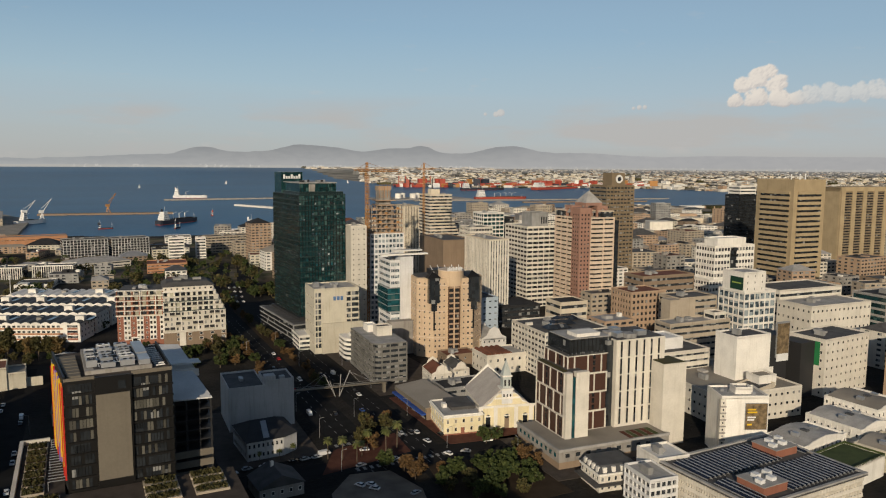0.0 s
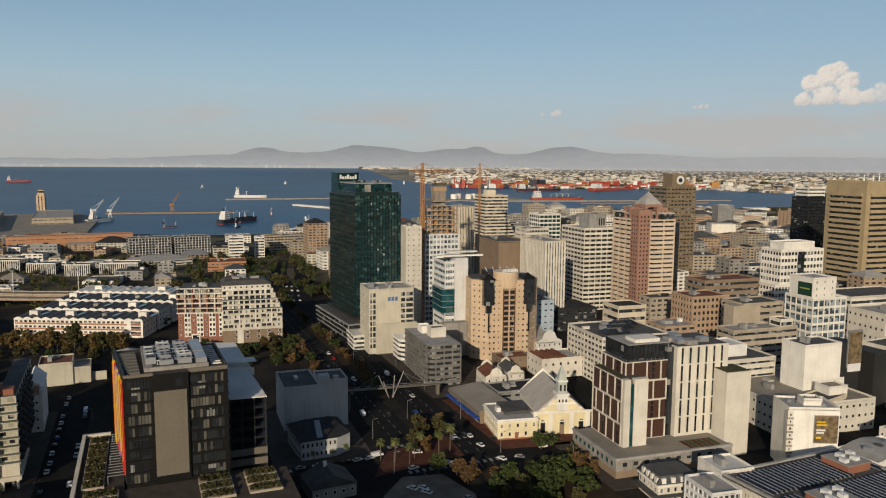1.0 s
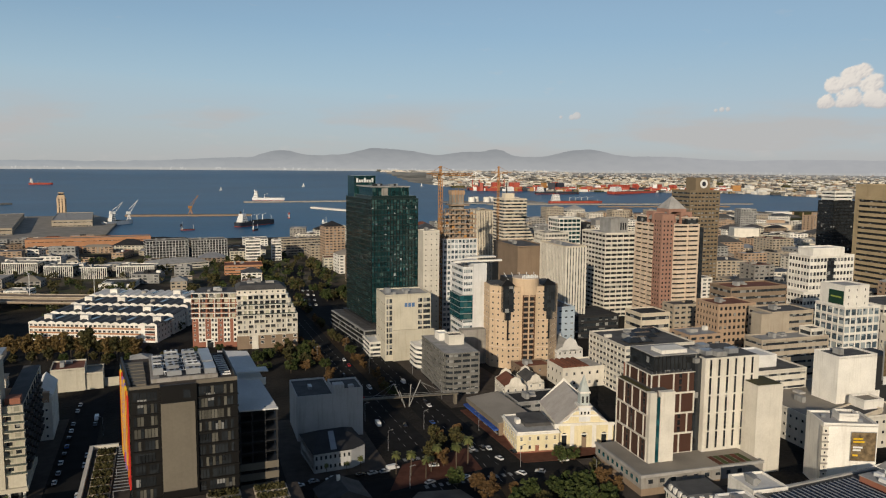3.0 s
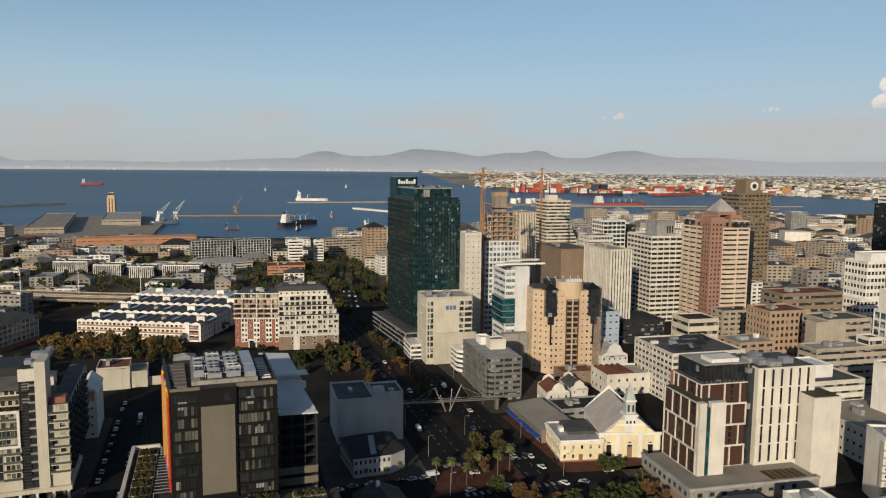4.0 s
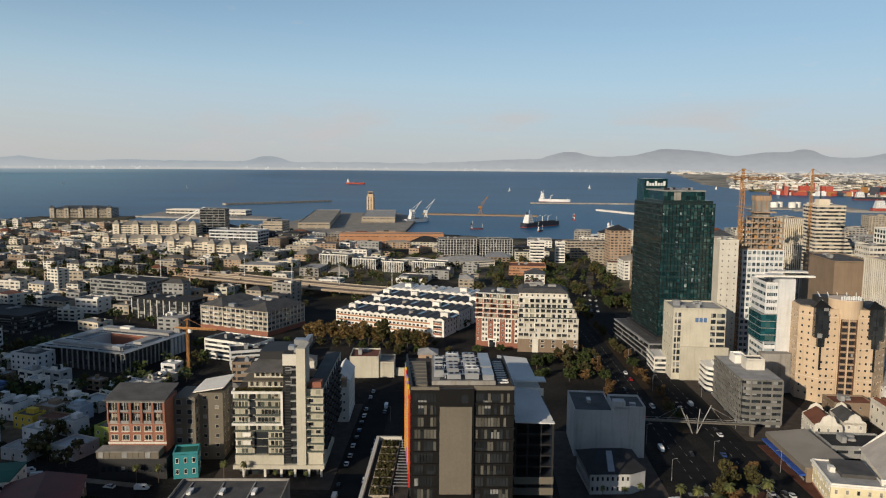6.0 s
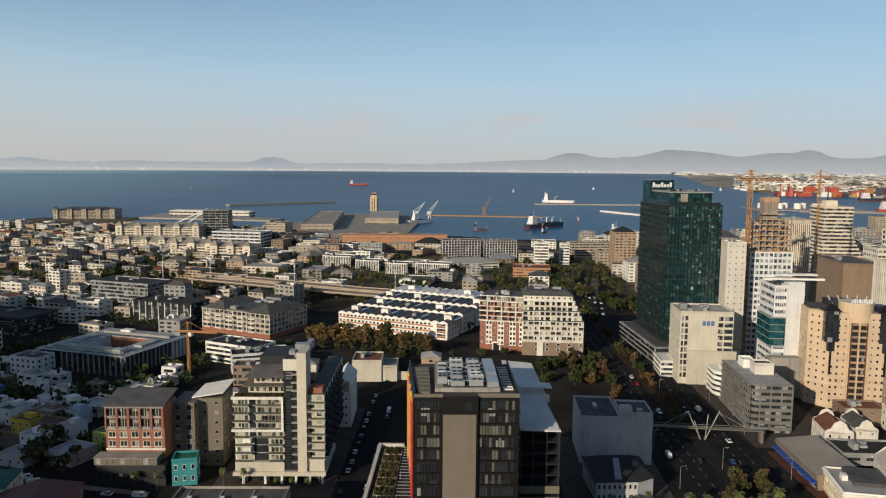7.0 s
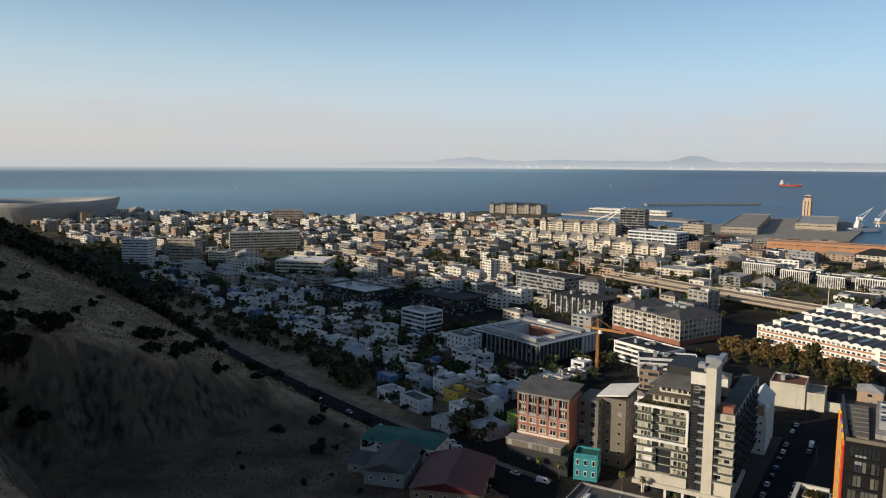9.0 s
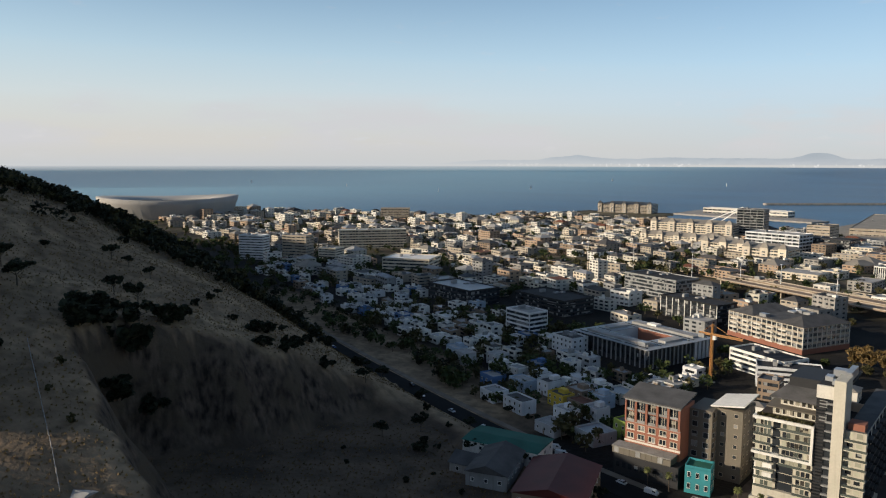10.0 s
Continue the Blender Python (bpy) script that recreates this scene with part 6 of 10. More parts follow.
building("low_office", "dark low station block with a pale roof edge", 250, 450, 60, 34, 16, storeys=4, style="ribbon", wall="dark_grey", band=0.4, roof="roof_dark")

# brown square windowed block and its neighbours
building("office_building", "brown stone office block with deep square windows", 316, 350, 28, 22, 40, storeys=10, style="lattice", wall="brown_tan", glass="glass_plain", bay=3.3, band=0.5, pier=1.3, roof="roof_tile")
building("office_building", "rust roofed low tower behind brown block", 352, 380, 46, 22, 44, storeys=10, style="ribbon", wall="brown_stone", band=0.6, roof="roof_tile")
e = building("office_building", "taupe concrete office block with a blank front", 330, 321, 30, 20, 40, storeys=10, style="ribbon", wall="beige", band=0.6, roof="roof_grey")
box("blank_panel", e, "beige", -8, -0.6, 6, 12, 8, 40)
building("office_building", "beige banded office block with louvred roof", 303, 300, 46, 14, 30, storeys=8, style="ribbon", wall="beige", band=0.62, roof="roof_pale")
e = building("office_building", "cream office block with thin dark window bands", 262, 268, 38, 26, 24, storeys=7, style="ribbon", wall="pale_cream", band=0.66, roof="roof_grey")
block(e, 22, 16, 24, 29.5, "blank", "roof_white", x0=4, y0=8, roof="roof_white")
building("stair_tower", "slim cream stair tower with open landings", 338, 300, 9, 9, 34, storeys=8, style="ribbon", wall="pale_cream", band=0.5, plants=0)

e = building("office_tower", "white stepped office tower with a dark centre recess", 420, 380, 39, 20, 63, storeys=13, style="lattice", wall="white", bay=2.9, band=0.5, glass="glass", plants=0, roof="roof_white")
box("dark_bay", e, "glass_plain", 15, -0.4, 24, 21, 0.3, 62)
block(e, 28, 14, 63, 68, "blank", "white", x0=5, y0=3, roof="roof_white")
block(e, 50, 24, 0, 38, "lattice", "white", storeys=8, bay=2.9, band=0.5, x0=-6, y0=-2, roof="roof_white")

e = building("office_tower", "white glazed grid office block with a sign box on top", 361.5, 299, 26, 22, 45, storeys=9, style="lattice", wall="white", bay=4.2, band=0.28, glass="glass_blue", plants=0, roof="roof_white")
block(e, 18, 18, 45, 57, "punched", "white", storeys=3, bay=4.4, size=(0.9, 1.6), x0=1, y0=2, roof="roof_pale", faces="fr")
slab_on(e, "sign_panel", "sign_green", "l", 18, 18, 7, 17.5, 46.5, 54.5, 0.02, 0.3, 1, 2, "dark green sign panel")
slab_on(e, "sign_mark", "lime_wall", "l", 18, 18, 8.5, 16, 50.4, 51.2, 0.3, 0.4, 1, 2)

e = building("office_building", "long cream stone building with small square windows", 420, 296, 56, 28, 32, storeys=5, style="punched", wall="pale_cream", bay=3.8, size=(1.5, 1.8), trim="pale_cream", glass="glass_plain", roof="roof_pale", faces="fl")
block(e, 60, 30, 0, 38, "ribbon", "pale_cream", storeys=6, band=0.7, x0=2, y0=28, roof="roof_grey")
building("office_building", "green glass fronted low office", 480, 285, 50, 26, 36, storeys=8, style="ribbon", wall="roof_pale", glass="glass_green", band=0.35, roof="roof_dark")

e = building("store_building", "white windowless store with a rounded corner", 291, 240, 23, 15, 36.5, style="blank", wall="white", roof="roof_grey", plants=2)
box("dark_side", e, "dark_grey", 23, 0, 0, 35, 14, 36)
box("billboard", e, "sign_photo", 27, -0.9, 26, 35, -0.5, 42, "large advertising board")
box("billboard_frame", e, "steel", 26.4, -0.5, 24, 35.6, -0.1, 43)
box("sign_mark", e, "white_steel", 26.8, -1.0, 22, 35, -0.6, 26)
for k in range(4):
    beam("brace", e, "steel", (27.5 + k * 2, -0.2, 36), (27.5 + k * 2, 3, 41), 0.25)
e = building("office_building", "cream corner building with punched windows and a green banner", 348, 232, 40, 22, 31, storeys=7, style="punched", wall="pale_cream", bay=4.0, size=(1.3, 1.6), trim="pale_cream", glass="glass_plain", yaw=4)
slab_on(e, "banner", "banner_green", "l", 44, 22, 13, 19, 17, 30, 0.02, 0.2, label="green banner")
box("dark_flank", e, "dark_grey", -12, 6, 0, -0.2, 20, 30)
e = building("low_hall", "broad low hall with a large dusty flat roof", 262, 223, 52, 56, 14.5, -5, storeys=3, style="punched", wall="pale_cream", bay=3.6, size=(1.6, 1.5), trim="pale_cream", glass="glass_plain", roof="dusty_roof", plants=4)
for a, b, c in ((30, 6, 5.0), (42, 20, 4.0)):
    block(e, 11, 9, 14.5, 14.5 + c, "blank", "white", x0=a, y0=b, roof="dusty_roof")
building("office_building", "cream warehouse with tall narrow windows", 262, 214, 40, 12, 16, 14, storeys=3, style="punched", wall="cream", bay=2.4, size=(1.1, 2.4), roof="roof_grey", trim="cream")


def billboard_block():
    e = root("billboard_block", "white windowless block with an advertising board", "building", 234.6, 196.2, 0, -24)
    w, d, h = 20.5, 15.5, 26.0
    block(e, w, d, 0, h, "blank", "white", roof="roof_pale")
    block(e, 7.5, 6, h, h + 2.2, "blank", "white", x0=8, y0=5, roof="roof_pale")
    # a shallow stair slot at the corner
    box("stair_shaft", e, "pale_cream", -0.5, -0.5, 0, 1.8, 1.6, h - 0.6)
    for k in range(8):
        box("stair_landing", e, "concrete", -0.7, -0.9, 1.8 + k * 2.9, 1.9, -0.5, 2.4 + k * 2.9)
        put("window", window_mesh("white", "glass_plain"), e, (0.7, -0.52, 3.6 + k * 2.9), (0.8, 1, 1.1))
    box("billboard", e, "sign_photo", 10.6, -0.45, 12.2, 19.8, -0.2, 23.4, "large advertising board with a dark photograph")
    for z, wd, mt in ((20.6, 3.6, "fin_yellow"), (19.4, 4.2, "fin_yellow"), (17.2, 3.6, "white_steel"), (16.1, 3.0, "white_steel"), (14.0, 2.0, "fin_yellow")):
        box("sign_mark", e, mt, 11.3, -0.52, z, 11.3 + wd, -0.45, z + 0.7)
    box("billboard_frame", e, "steel", 10.3, -0.2, 11.9, 20.1, 0.0, 23.7)
    for x in (6.0, 9.5, 14.0):
        cylinder("aerial", e, "dark_grey", x, 8, h, h + 3.4, 0.12)
    for x, y in ((3, 9), (15, 4), (16.5, 10)):
        box("roof_vent", e, "steel", x, y, h, x + 1.6, y + 1.2, h + 1.1)
    taken(244, 199, 15)


billboard_block()


def solar_market():
    """Square low block whose roof is covered with solar panels."""
    e = root("solar_hall", "low market hall with rows of solar panels on the roof", "building", 186.5, 136, 0, 2)
    w, d, h = 58, 42, 13.5
    box("glazed_core", e, "glass", 1, 1, 0, w - 1, d - 1, h - 1)
    for s in range(4):
        box("floor_band", e, "pale_cream", 0, 0, 1.8 + s * 3.0, w, d, 3.2 + s * 3.0)
    for k in range(36):
        slab_on(e, "pier", "pale_cream", "l", w, d, k * d / 35.6, k * d / 35.6 + 0.3, 0, h - 0.6, -1, 0.02)
        slab_on(e, "pier", "pale_cream", "f", w, d, k * w / 35.6, k * w / 35.6 + 0.3, 0, h - 0.6, -1, 0.02)
    box("roof", e, "roof_grey", -0.8, -0.8, h - 0.6, w + 0.8, d + 0.8, h)
    for a in ((-0.8, -0.8, w + 0.8, 0.4), (-0.8, 0.4, 0.4, d + 0.8), (w - 0.4, 0.4, w + 0.8, d + 0.8), (0.4, d - 0.4, w - 0.4, d + 0.8)):
        box("gutter", e, "roof_pale", a[0], a[1], h, a[2], a[3], h + 0.6)
    rail = boxes_mesh("panel_rail", [(-0.1, -0.2, -0.3, 0.1, 16.4, 0.05), (1.55, -0.2, -0.1, 1.8, 16.4, 0.35)], "solar_frame")
    for i in range(25):
        for j in range(2):
            x, y = 2.2 + i * 2.2, 2.4 + j * 19.4
            if (8 < x < 22 and j == 0) or (40 < x < 54 and j == 1):
                continue
            for k in range(5):
                put("solar_panel", unit("solar"), e, (x + 0.8, y + 1.6 + k * 3.26, h + 0.78), (1.6, 3.1, 0.08), (0, -12, 0))
            put("panel_rail", rail, e, (x, y, h + 0.5), turn=(0, -12, 0))
    for x, y in ((9, 4), (41, 24)):
        box("lift_house", e, "red_brick", x, y, h, x + 12, y + 11, h + 3.0)
        box("lift_roof", e, "roof_pale", x - 0.3, y - 0.3, h + 3.0, x + 12.3, y + 11.3, h + 3.3)
        for k in range(4):
            box("roof_vent", e, "white_steel", x + 1 + k * 2.8, y + 2 + (k % 2) * 4, h + 3.3, x + 3.2 + k * 2.8, y + 4.6 + (k % 2) * 4, h + 4.6)
    taken(215, 157, 37)


solar_market()


def mansard_shop():
    e = root("mansard_house", "cream corner shop with a slate mansard roof and dormers", "house", 166, 190, 0, -8)
    w, d = 17, 14
    box("wall", e, "pale_cream", 0, 0, 0, w, d, 7)
    box("cornice", e, "white", -0.6, -0.6, 6.6, w + 0.6, d + 0.6, 7.3)
    v = [(-0.2, -0.2, 7.3), (w + 0.2, -0.2, 7.3), (w + 0.2, d + 0.2, 7.3), (-0.2, d + 0.2, 7.3), (1.2, 1.2, 10.2), (w - 1.2, 1.2, 10.2), (w - 1.2, d - 1.2, 10.2), (1.2, d - 1.2, 10.2)]
    put("roof", mesh_of("roof", v, [(0, 1, 5, 4), (1, 2, 6, 5), (2, 3, 7, 6), (3, 0, 4, 7), (4, 5, 6, 7)], M["slate"]), e)
    windows(e, w, d, "fl", 0.3, 6.6, 2, 2.6, (1.2, 1.9), "white", "glass")
    for k in range(4):
        box("dormer", e, "white", 1.6 + k * 3.8, -0.1, 7.6, 3.2 + k * 3.8, 1.5, 9.6)
        box("dormer", e, "white", -0.1, 1.2 + k * 3.1, 7.6, 1.5, 2.8 + k * 3.1, 9.6)
    box("veranda", e, "roof_grey", -3, -2.6, 3.2, w + 0.3, -0.1, 3.6)
    box("veranda", e, "roof_grey", -3, -0.1, 3.2, -0.1, d, 3.6)
    taken(174, 197, 12)
    e = building("shop_building", "grey and white shop building with tall windows", 171, 168, 12, 16, 12, -6, storeys=4, style="lattice", wall="cool_white", bay=2.6, band=0.4, roof="roof_pale")
    building("shop_building", "white rendered party wall building", 184, 178, 14, 14, 14, -6, style="blank", wall="white", roof="roof_white")


mansard_shop()


def square_house():
    e = root("square_house", "low house with a broad grey sheet gable roof by the square", "house", 48, 236, 0, 4)
    box("wall", e, "concrete", 0, 0, 0, 17, 15, 5)
    gable("roof", e, "roof_grey", 0, 0, 17, 15, 5, 9.2, "y", 0.5)
    windows(e, 17, 15, "fr", 0.4, 5, 1, 3.2, (1.2, 1.6), "white", "glass_plain")
    box("chimney", e, "white", 7.4, 10, 7, 8.6, 11.2, 10.8)
    taken(56, 243, 11)


square_house()

# ---- the blocks behind the dark office ----
def sawtooth_factory():
    e = root("sawtooth_factory", "white factory building with brick bands and rippled slate grey roofs", "building", -93, 570, 0, -24)
    step = 6.6
    for row in range(4):
        y, h = row * 27.0, 12.5 + row * 1.6
        n = 14 if row < 3 else 12
        w = n * step
        box("wall", e, "white" if row < 3 else "slab_cream", 0, y, 0, w, y + 22, h)
        # the roof: ridges that run back from the front wall
        prof = []
        for k in range(n):
            prof += [(k * step, h + 0.1), (k * step + 2.4, h + 1.5), (k * step + 4.4, h + 1.3)]
        prof.append((w, h + 0.1))
        m = len(prof)
        v = [(a, y + 0.5, z) for a, z in prof] + [(a, y + 23.2, z + 0.5) for a, z in prof] + [(a, y + 0.5, h - 0.2) for a, z in prof] + [(a, y + 23.2, h - 0.2) for a, z in prof]
        f = [(i, i + 1, i + 1 + m, i + m) for i in range(m - 1)] + [(i + 2 * m, i + 2 * m + 1, i + 1, i) for i in range(m - 1)] + [(i + m, i + m + 1, i + 3 * m + 1, i + 3 * m) for i in range(m - 1)]
        put("roof", mesh_of("roof", v, f, M["slate" if row < 3 else "roof_white"]), e)
        # rounded white gable ends along the front
        arch = []
        for k in range(n):
            for t in (0.0, 0.16, 0.34, 0.5, 0.66, 0.84):
                arch.append((k * step + t * step, h + 0.2 + 1.25 * math.sin(math.pi * t)))
        arch += [(w, h + 0.25), (w, h - 0.6), (0, h - 0.6)]
        m = len(arch)
        v = [(a, y - 0.35, z) for a, z in arch] + [(a, y + 0.15, z) for a, z in arch]
        put("gable_parapet", mesh_of("gable_parapet", v, [tuple(range(m)), tuple(range(2 * m - 1, m - 1, -1))] + [(i, (i + 1) % m, (i + 1) % m + m, i + m) for i in range(m)], M["white"]), e)
        for k in range(1 + row % 2, n, 4):
            box("roof_house", e, "white" if k % 3 else "concrete", k * step, y + 8, h + 0.6, k * step + (6 if k % 3 else 3.4), y + 12, h + (4.2 if k % 3 else 3.0))
            box("skylight", e, "glass_plain", k * step + 8, y + 6, h + 1.1, k * step + 11, y + 18, h + 1.8)
        # three floors of windows over brick aprons
        for r in range(3):
            z = 1.4 + r * 3.7
            box("brick_band", e, "orange_brick", 0.6, y - 0.10, z, w - 11.5, y + 0.05, z + 1.15)
            for k in range(n * 2 - 4):
                put("window", window_mesh("white", "glass"), e, (1.9 + k * step / 2, y, z + 2.1), (2.5, 1, 1.75))
        if row < 3:
            for r in range(3):
                z = 1.4 + r * 3.7
                box("brick_panel", e, "red_brick", w - 8.6, y - 0.14, z, w - 1.6, y + 0.05, z + 1.3)
                box("window_pane", e, "glass", w - 8.6, y - 0.10, z + 1.5, w - 1.6, y + 0.04, z + 3.0)
            for k in range(4):
                for r in range(3):
                    put("window", window_mesh("white", "glass"), e, (w, y + 3 + k * 5.2, 3.4 + r * 3.7), (1.7, 1, 1.9), (0, 0, 90))
    for k in range(4):
        taken(-60 + k * 28, 575 + 10 * k, 30)
    taken(-30, 640, 45)
    taken(10, 610, 45)


sawtooth_factory()


def brick_residence():
    """Brick block: white window columns below, white balcony decks above."""
    e = root("apartment_block", "red brick apartment block with white balcony decks and window columns", "building", 14, 511, 0, -14)
    w, d, h, n = 30.0, 26.0, 37.0, 11
    step, rng = h / n, random.Random(14)
    box("wall", e, "red_brick", 0, 0, 0, w, d, 6 * step)
    box("wall", e, "red_brick", 0.4, 1.9, 6 * step, w - 0.4, d, h - step)
    box("roof_storey", e, "pale_cream", 2.0, 4.2, h - step, w - 1.0, d - 1, h)
    for u in (4.2, 12.4, 20.6, 27.2):
        wide = 4.4 if u < 26 else 2.4
        box("window_frame", e, "white", u, -0.16, step * 1.1, u + wide, 0.05, 6 * step - 0.3, "tall white window surround")
        for r in range(1, 6):
            for k in range(2 if wide > 3 else 1):
                put("window", window_mesh("white", rng.choice(("glass", "glass_plain", "glass_warm"))), e, (u + 1.1 + k * 2.2, -0.16, (r + 0.55) * step), (1.7, 1, 2.3))
                if (r + k) % 2:
                    box("balcony_rail", e, "white_steel", u + 0.2 + k * 2.2, -0.8, r * step + 0.3, u + 2.0 + k * 2.2, -0.3, r * step + 1.0)
    for r in range(1, 6):
        for u in (1.6, 10.4, 18.8):
            put("window", window_mesh("white", "glass_plain"), e, (u, 0, (r + 0.5) * step), (1.1, 1, 1.5))
    box("entrance", e, "white", 9.0, -0.7, 0, 14.5, 0.2, 5.6)
    box("entrance_glass", e, "glass_plain", 9.7, -0.78, 0, 13.8, -0.68, 4.8)
    for s in range(6, n + 1):
        z, back = s * step, 0.0 if s < n else 2.2
        box("balcony_slab", e, "white", -0.7, -1.0 + back, z - 0.28, w + 0.3, 4.2, z + 0.12)
        if s == n:
            break
        box("balcony_rail", e, "pink_brick" if s % 2 else "slab_cream", -0.6, -0.95, z + 0.12, w + 0.2, -0.85, z + 0.7)
        for k in range(7):
            u = k * (w - 0.5) / 6
            box("balcony_post", e, "white" if k % 2 else "red_brick", u, -0.8, z, u + 0.5, 1.9, z + step - 0.28)
            if k < 6:
                put("window", unit(rng.choice(("glass", "glass_plain", "curtain"))), e, (u + 2.6, 1.86, z + 1.5), (2.3, 0.2, 2.2))
    for k in range(3):
        for r in range(1, n):
            put("window", window_mesh("white", "glass"), e, (w, 4 + k * 8, (r + 0.5) * step), (1.6, 1, 1.7), (0, 0, 90))
    box("roof", e, "roof_grey", 0.5, 3, h, w - 0.5, d - 0.5, h + 0.2)
    plant(e, w - 4, d - 6, h + 0.2, rng, 4, "pale_cream", 2, 5)
    taken(29, 524, 22)


def cream_residence():
    """Cream block: brown brick foot, window strips, balcony floors that step in at one end, grey roof."""
    e = root("apartment_block", "cream apartment block with a brown brick foot and balcony floors", "building", 42, 495, 0, -4)
    w, d, h, n = 40.0, 34.0, 40.0, 12
    step, rng = h / n, random.Random(42)
    box("base_wall", e, "brown_stone", -0.15, -0.15, 0, w + 0.15, d, 2.7 * step, "brown brick foot")
    box("wall", e, "pale_cream", 0, 0, 2.7 * step, w, d, 7 * step)
    box("entrance", e, "pale_cream", 9.5, -0.9, 0, 13.6, 0.2, 9.2)
    bays = 11
    gap = w / bays
    for r in range(1, 3):
        for k in range(2, bays, 2):
            put("window", window_mesh("white", "glass"), e, (gap * (k + 0.5), -0.15, (r + 0.3) * step), (gap * 0.62, 1, 1.9))
    for r in range(3, 7):
        for k in range(bays):
            z = (r + 0.5) * step
            if (k * 5 + r * 3) % 7 < 3:
                # a flat dark panel on the wall paints the shade of a recessed balcony
                box("loggia", e, "dark_grey", gap * k + 0.3, -0.06, z - 1.4, gap * (k + 1) - 0.3, 0.04, z + 1.2)
                box("balcony_rail", e, "slab_cream", gap * k + 0.2, -0.9, z - 1.55, gap * (k + 1) - 0.2, 0, z - 0.6)
            else:
                put("window", window_mesh("pale_cream", rng.choice(("glass", "glass_warm", "glass_plain"))), e, (gap * (k + 0.35), 0, z), (1.25, 1, 2.3))
        for k in range(0, bays, 3):
            box("pilaster", e, "white", gap * k - 0.3, -0.3, r * step, gap * k + 0.3, 0.1, (r + 1) * step)
    for s in range(7, n):
        z = s * step
        end = w - (s - 6) * 1.5
        back = 0.6 if s < 10 else 2.2
        box("wall", e, "pale_cream", 0.3, back, z, end, d - (s - 6), z + step)
        box("balcony_slab", e, "white", -0.5, -1.2 if s < 11 else 0.4, z - 0.25, end + 1.6, back + 1, z + 0.12)
        if s < 11:
            box("balcony_rail", e, "rail_glass" if s % 2 else "slab_cream", -0.4, -1.15, z + 0.12, end + 1.5, -1.05, z + 0.85)
        for k in range(bays - (s - 6) // 2):
            u = gap * (k + 0.5)
            if u > end - 1:
                continue
            if s == 11:
                put("window", window_mesh("pale_cream", "glass_plain"), e, (u, back, z + step * 0.52), (1.3, 1, 1.3))
            else:
                put("window", unit(rng.choice(("glass", "glass_plain", "dark_grey", "curtain"))), e, (u, back - 0.04, z + 1.4), (gap * rng.choice((0.45, 0.62, 0.75)), 0.16, 2.3))
                if k % 2 == (s % 3 == 0):
                    box("balcony_post", e, "white", gap * k - 0.15, -1.1, z, gap * k + 0.2, back, z + step - 0.25)
    for k in range(4):
        for r in range(1, 7):
            put("window", window_mesh("white", "glass"), e, (w, 4 + k * 7.5, (r + 0.5) * step), (1.6, 1, 1.7), (0, 0, 90))
    end = w - 7.5
    v = [(-0.6, 1.4, h), (end + 0.8, 1.4, h), (end + 0.8, d - 5, h), (-0.6, d - 5, h), (2.5, 6, h + 2.6), (end - 3, 6, h + 2.6), (end - 4, d - 10, h + 2.6), (2.5, d - 10, h + 2.6)]
    put("roof", mesh_of("roof", v, [(3, 2, 1, 0), (0, 1, 5, 4), (1, 2, 6, 5), (2, 3, 7, 6), (3, 0, 4, 7), (4, 5, 6, 7)], M["roof_grey"]), e)
    plant(e, end - 10, d - 18, h + 2.5, rng, 4, "roof_pale", 4, 7)
    taken(62, 512, 28)


brick_residence()
cream_residence()


def long_residence():
    e = root("apartment_block", "cream balconied apartment building with a grey hipped roof", "building", -194, 556, 0, -25)
    w, d, h = 64, 44, 18
    block(e, w, d, 0, h, "lattice", "beige", storeys=5, bay=4.2, band=0.4, edge=False, glass="glass", trim="pale_cream", faces="flr")
    box("base", e, "red_brick", -0.2, -0.2, 0, w + 0.2, d + 0.2, 3.4)
    hip("roof", e, "roof_grey", 0, 0, 22, d, h, h + 5)
    hip("roof", e, "roof_grey", 42, 0, w, d, h, h + 5)
    box("roof", e, "roof_grey", 22, 2, h, 42, d - 2, h + 0.6)
    for s in range(4):
        for k in range(5):
            box("balcony", e, "pale_cream", 3 + k * 10.5, -1.2, 3.4 + s * 3.2, 9 + k * 10.5, 0, 4.3 + s * 3.2)
    plant(e, 20, d, h + 0.6, random.Random(2), 5, x0=22)
    taken(-155, 565, 42)


long_residence()


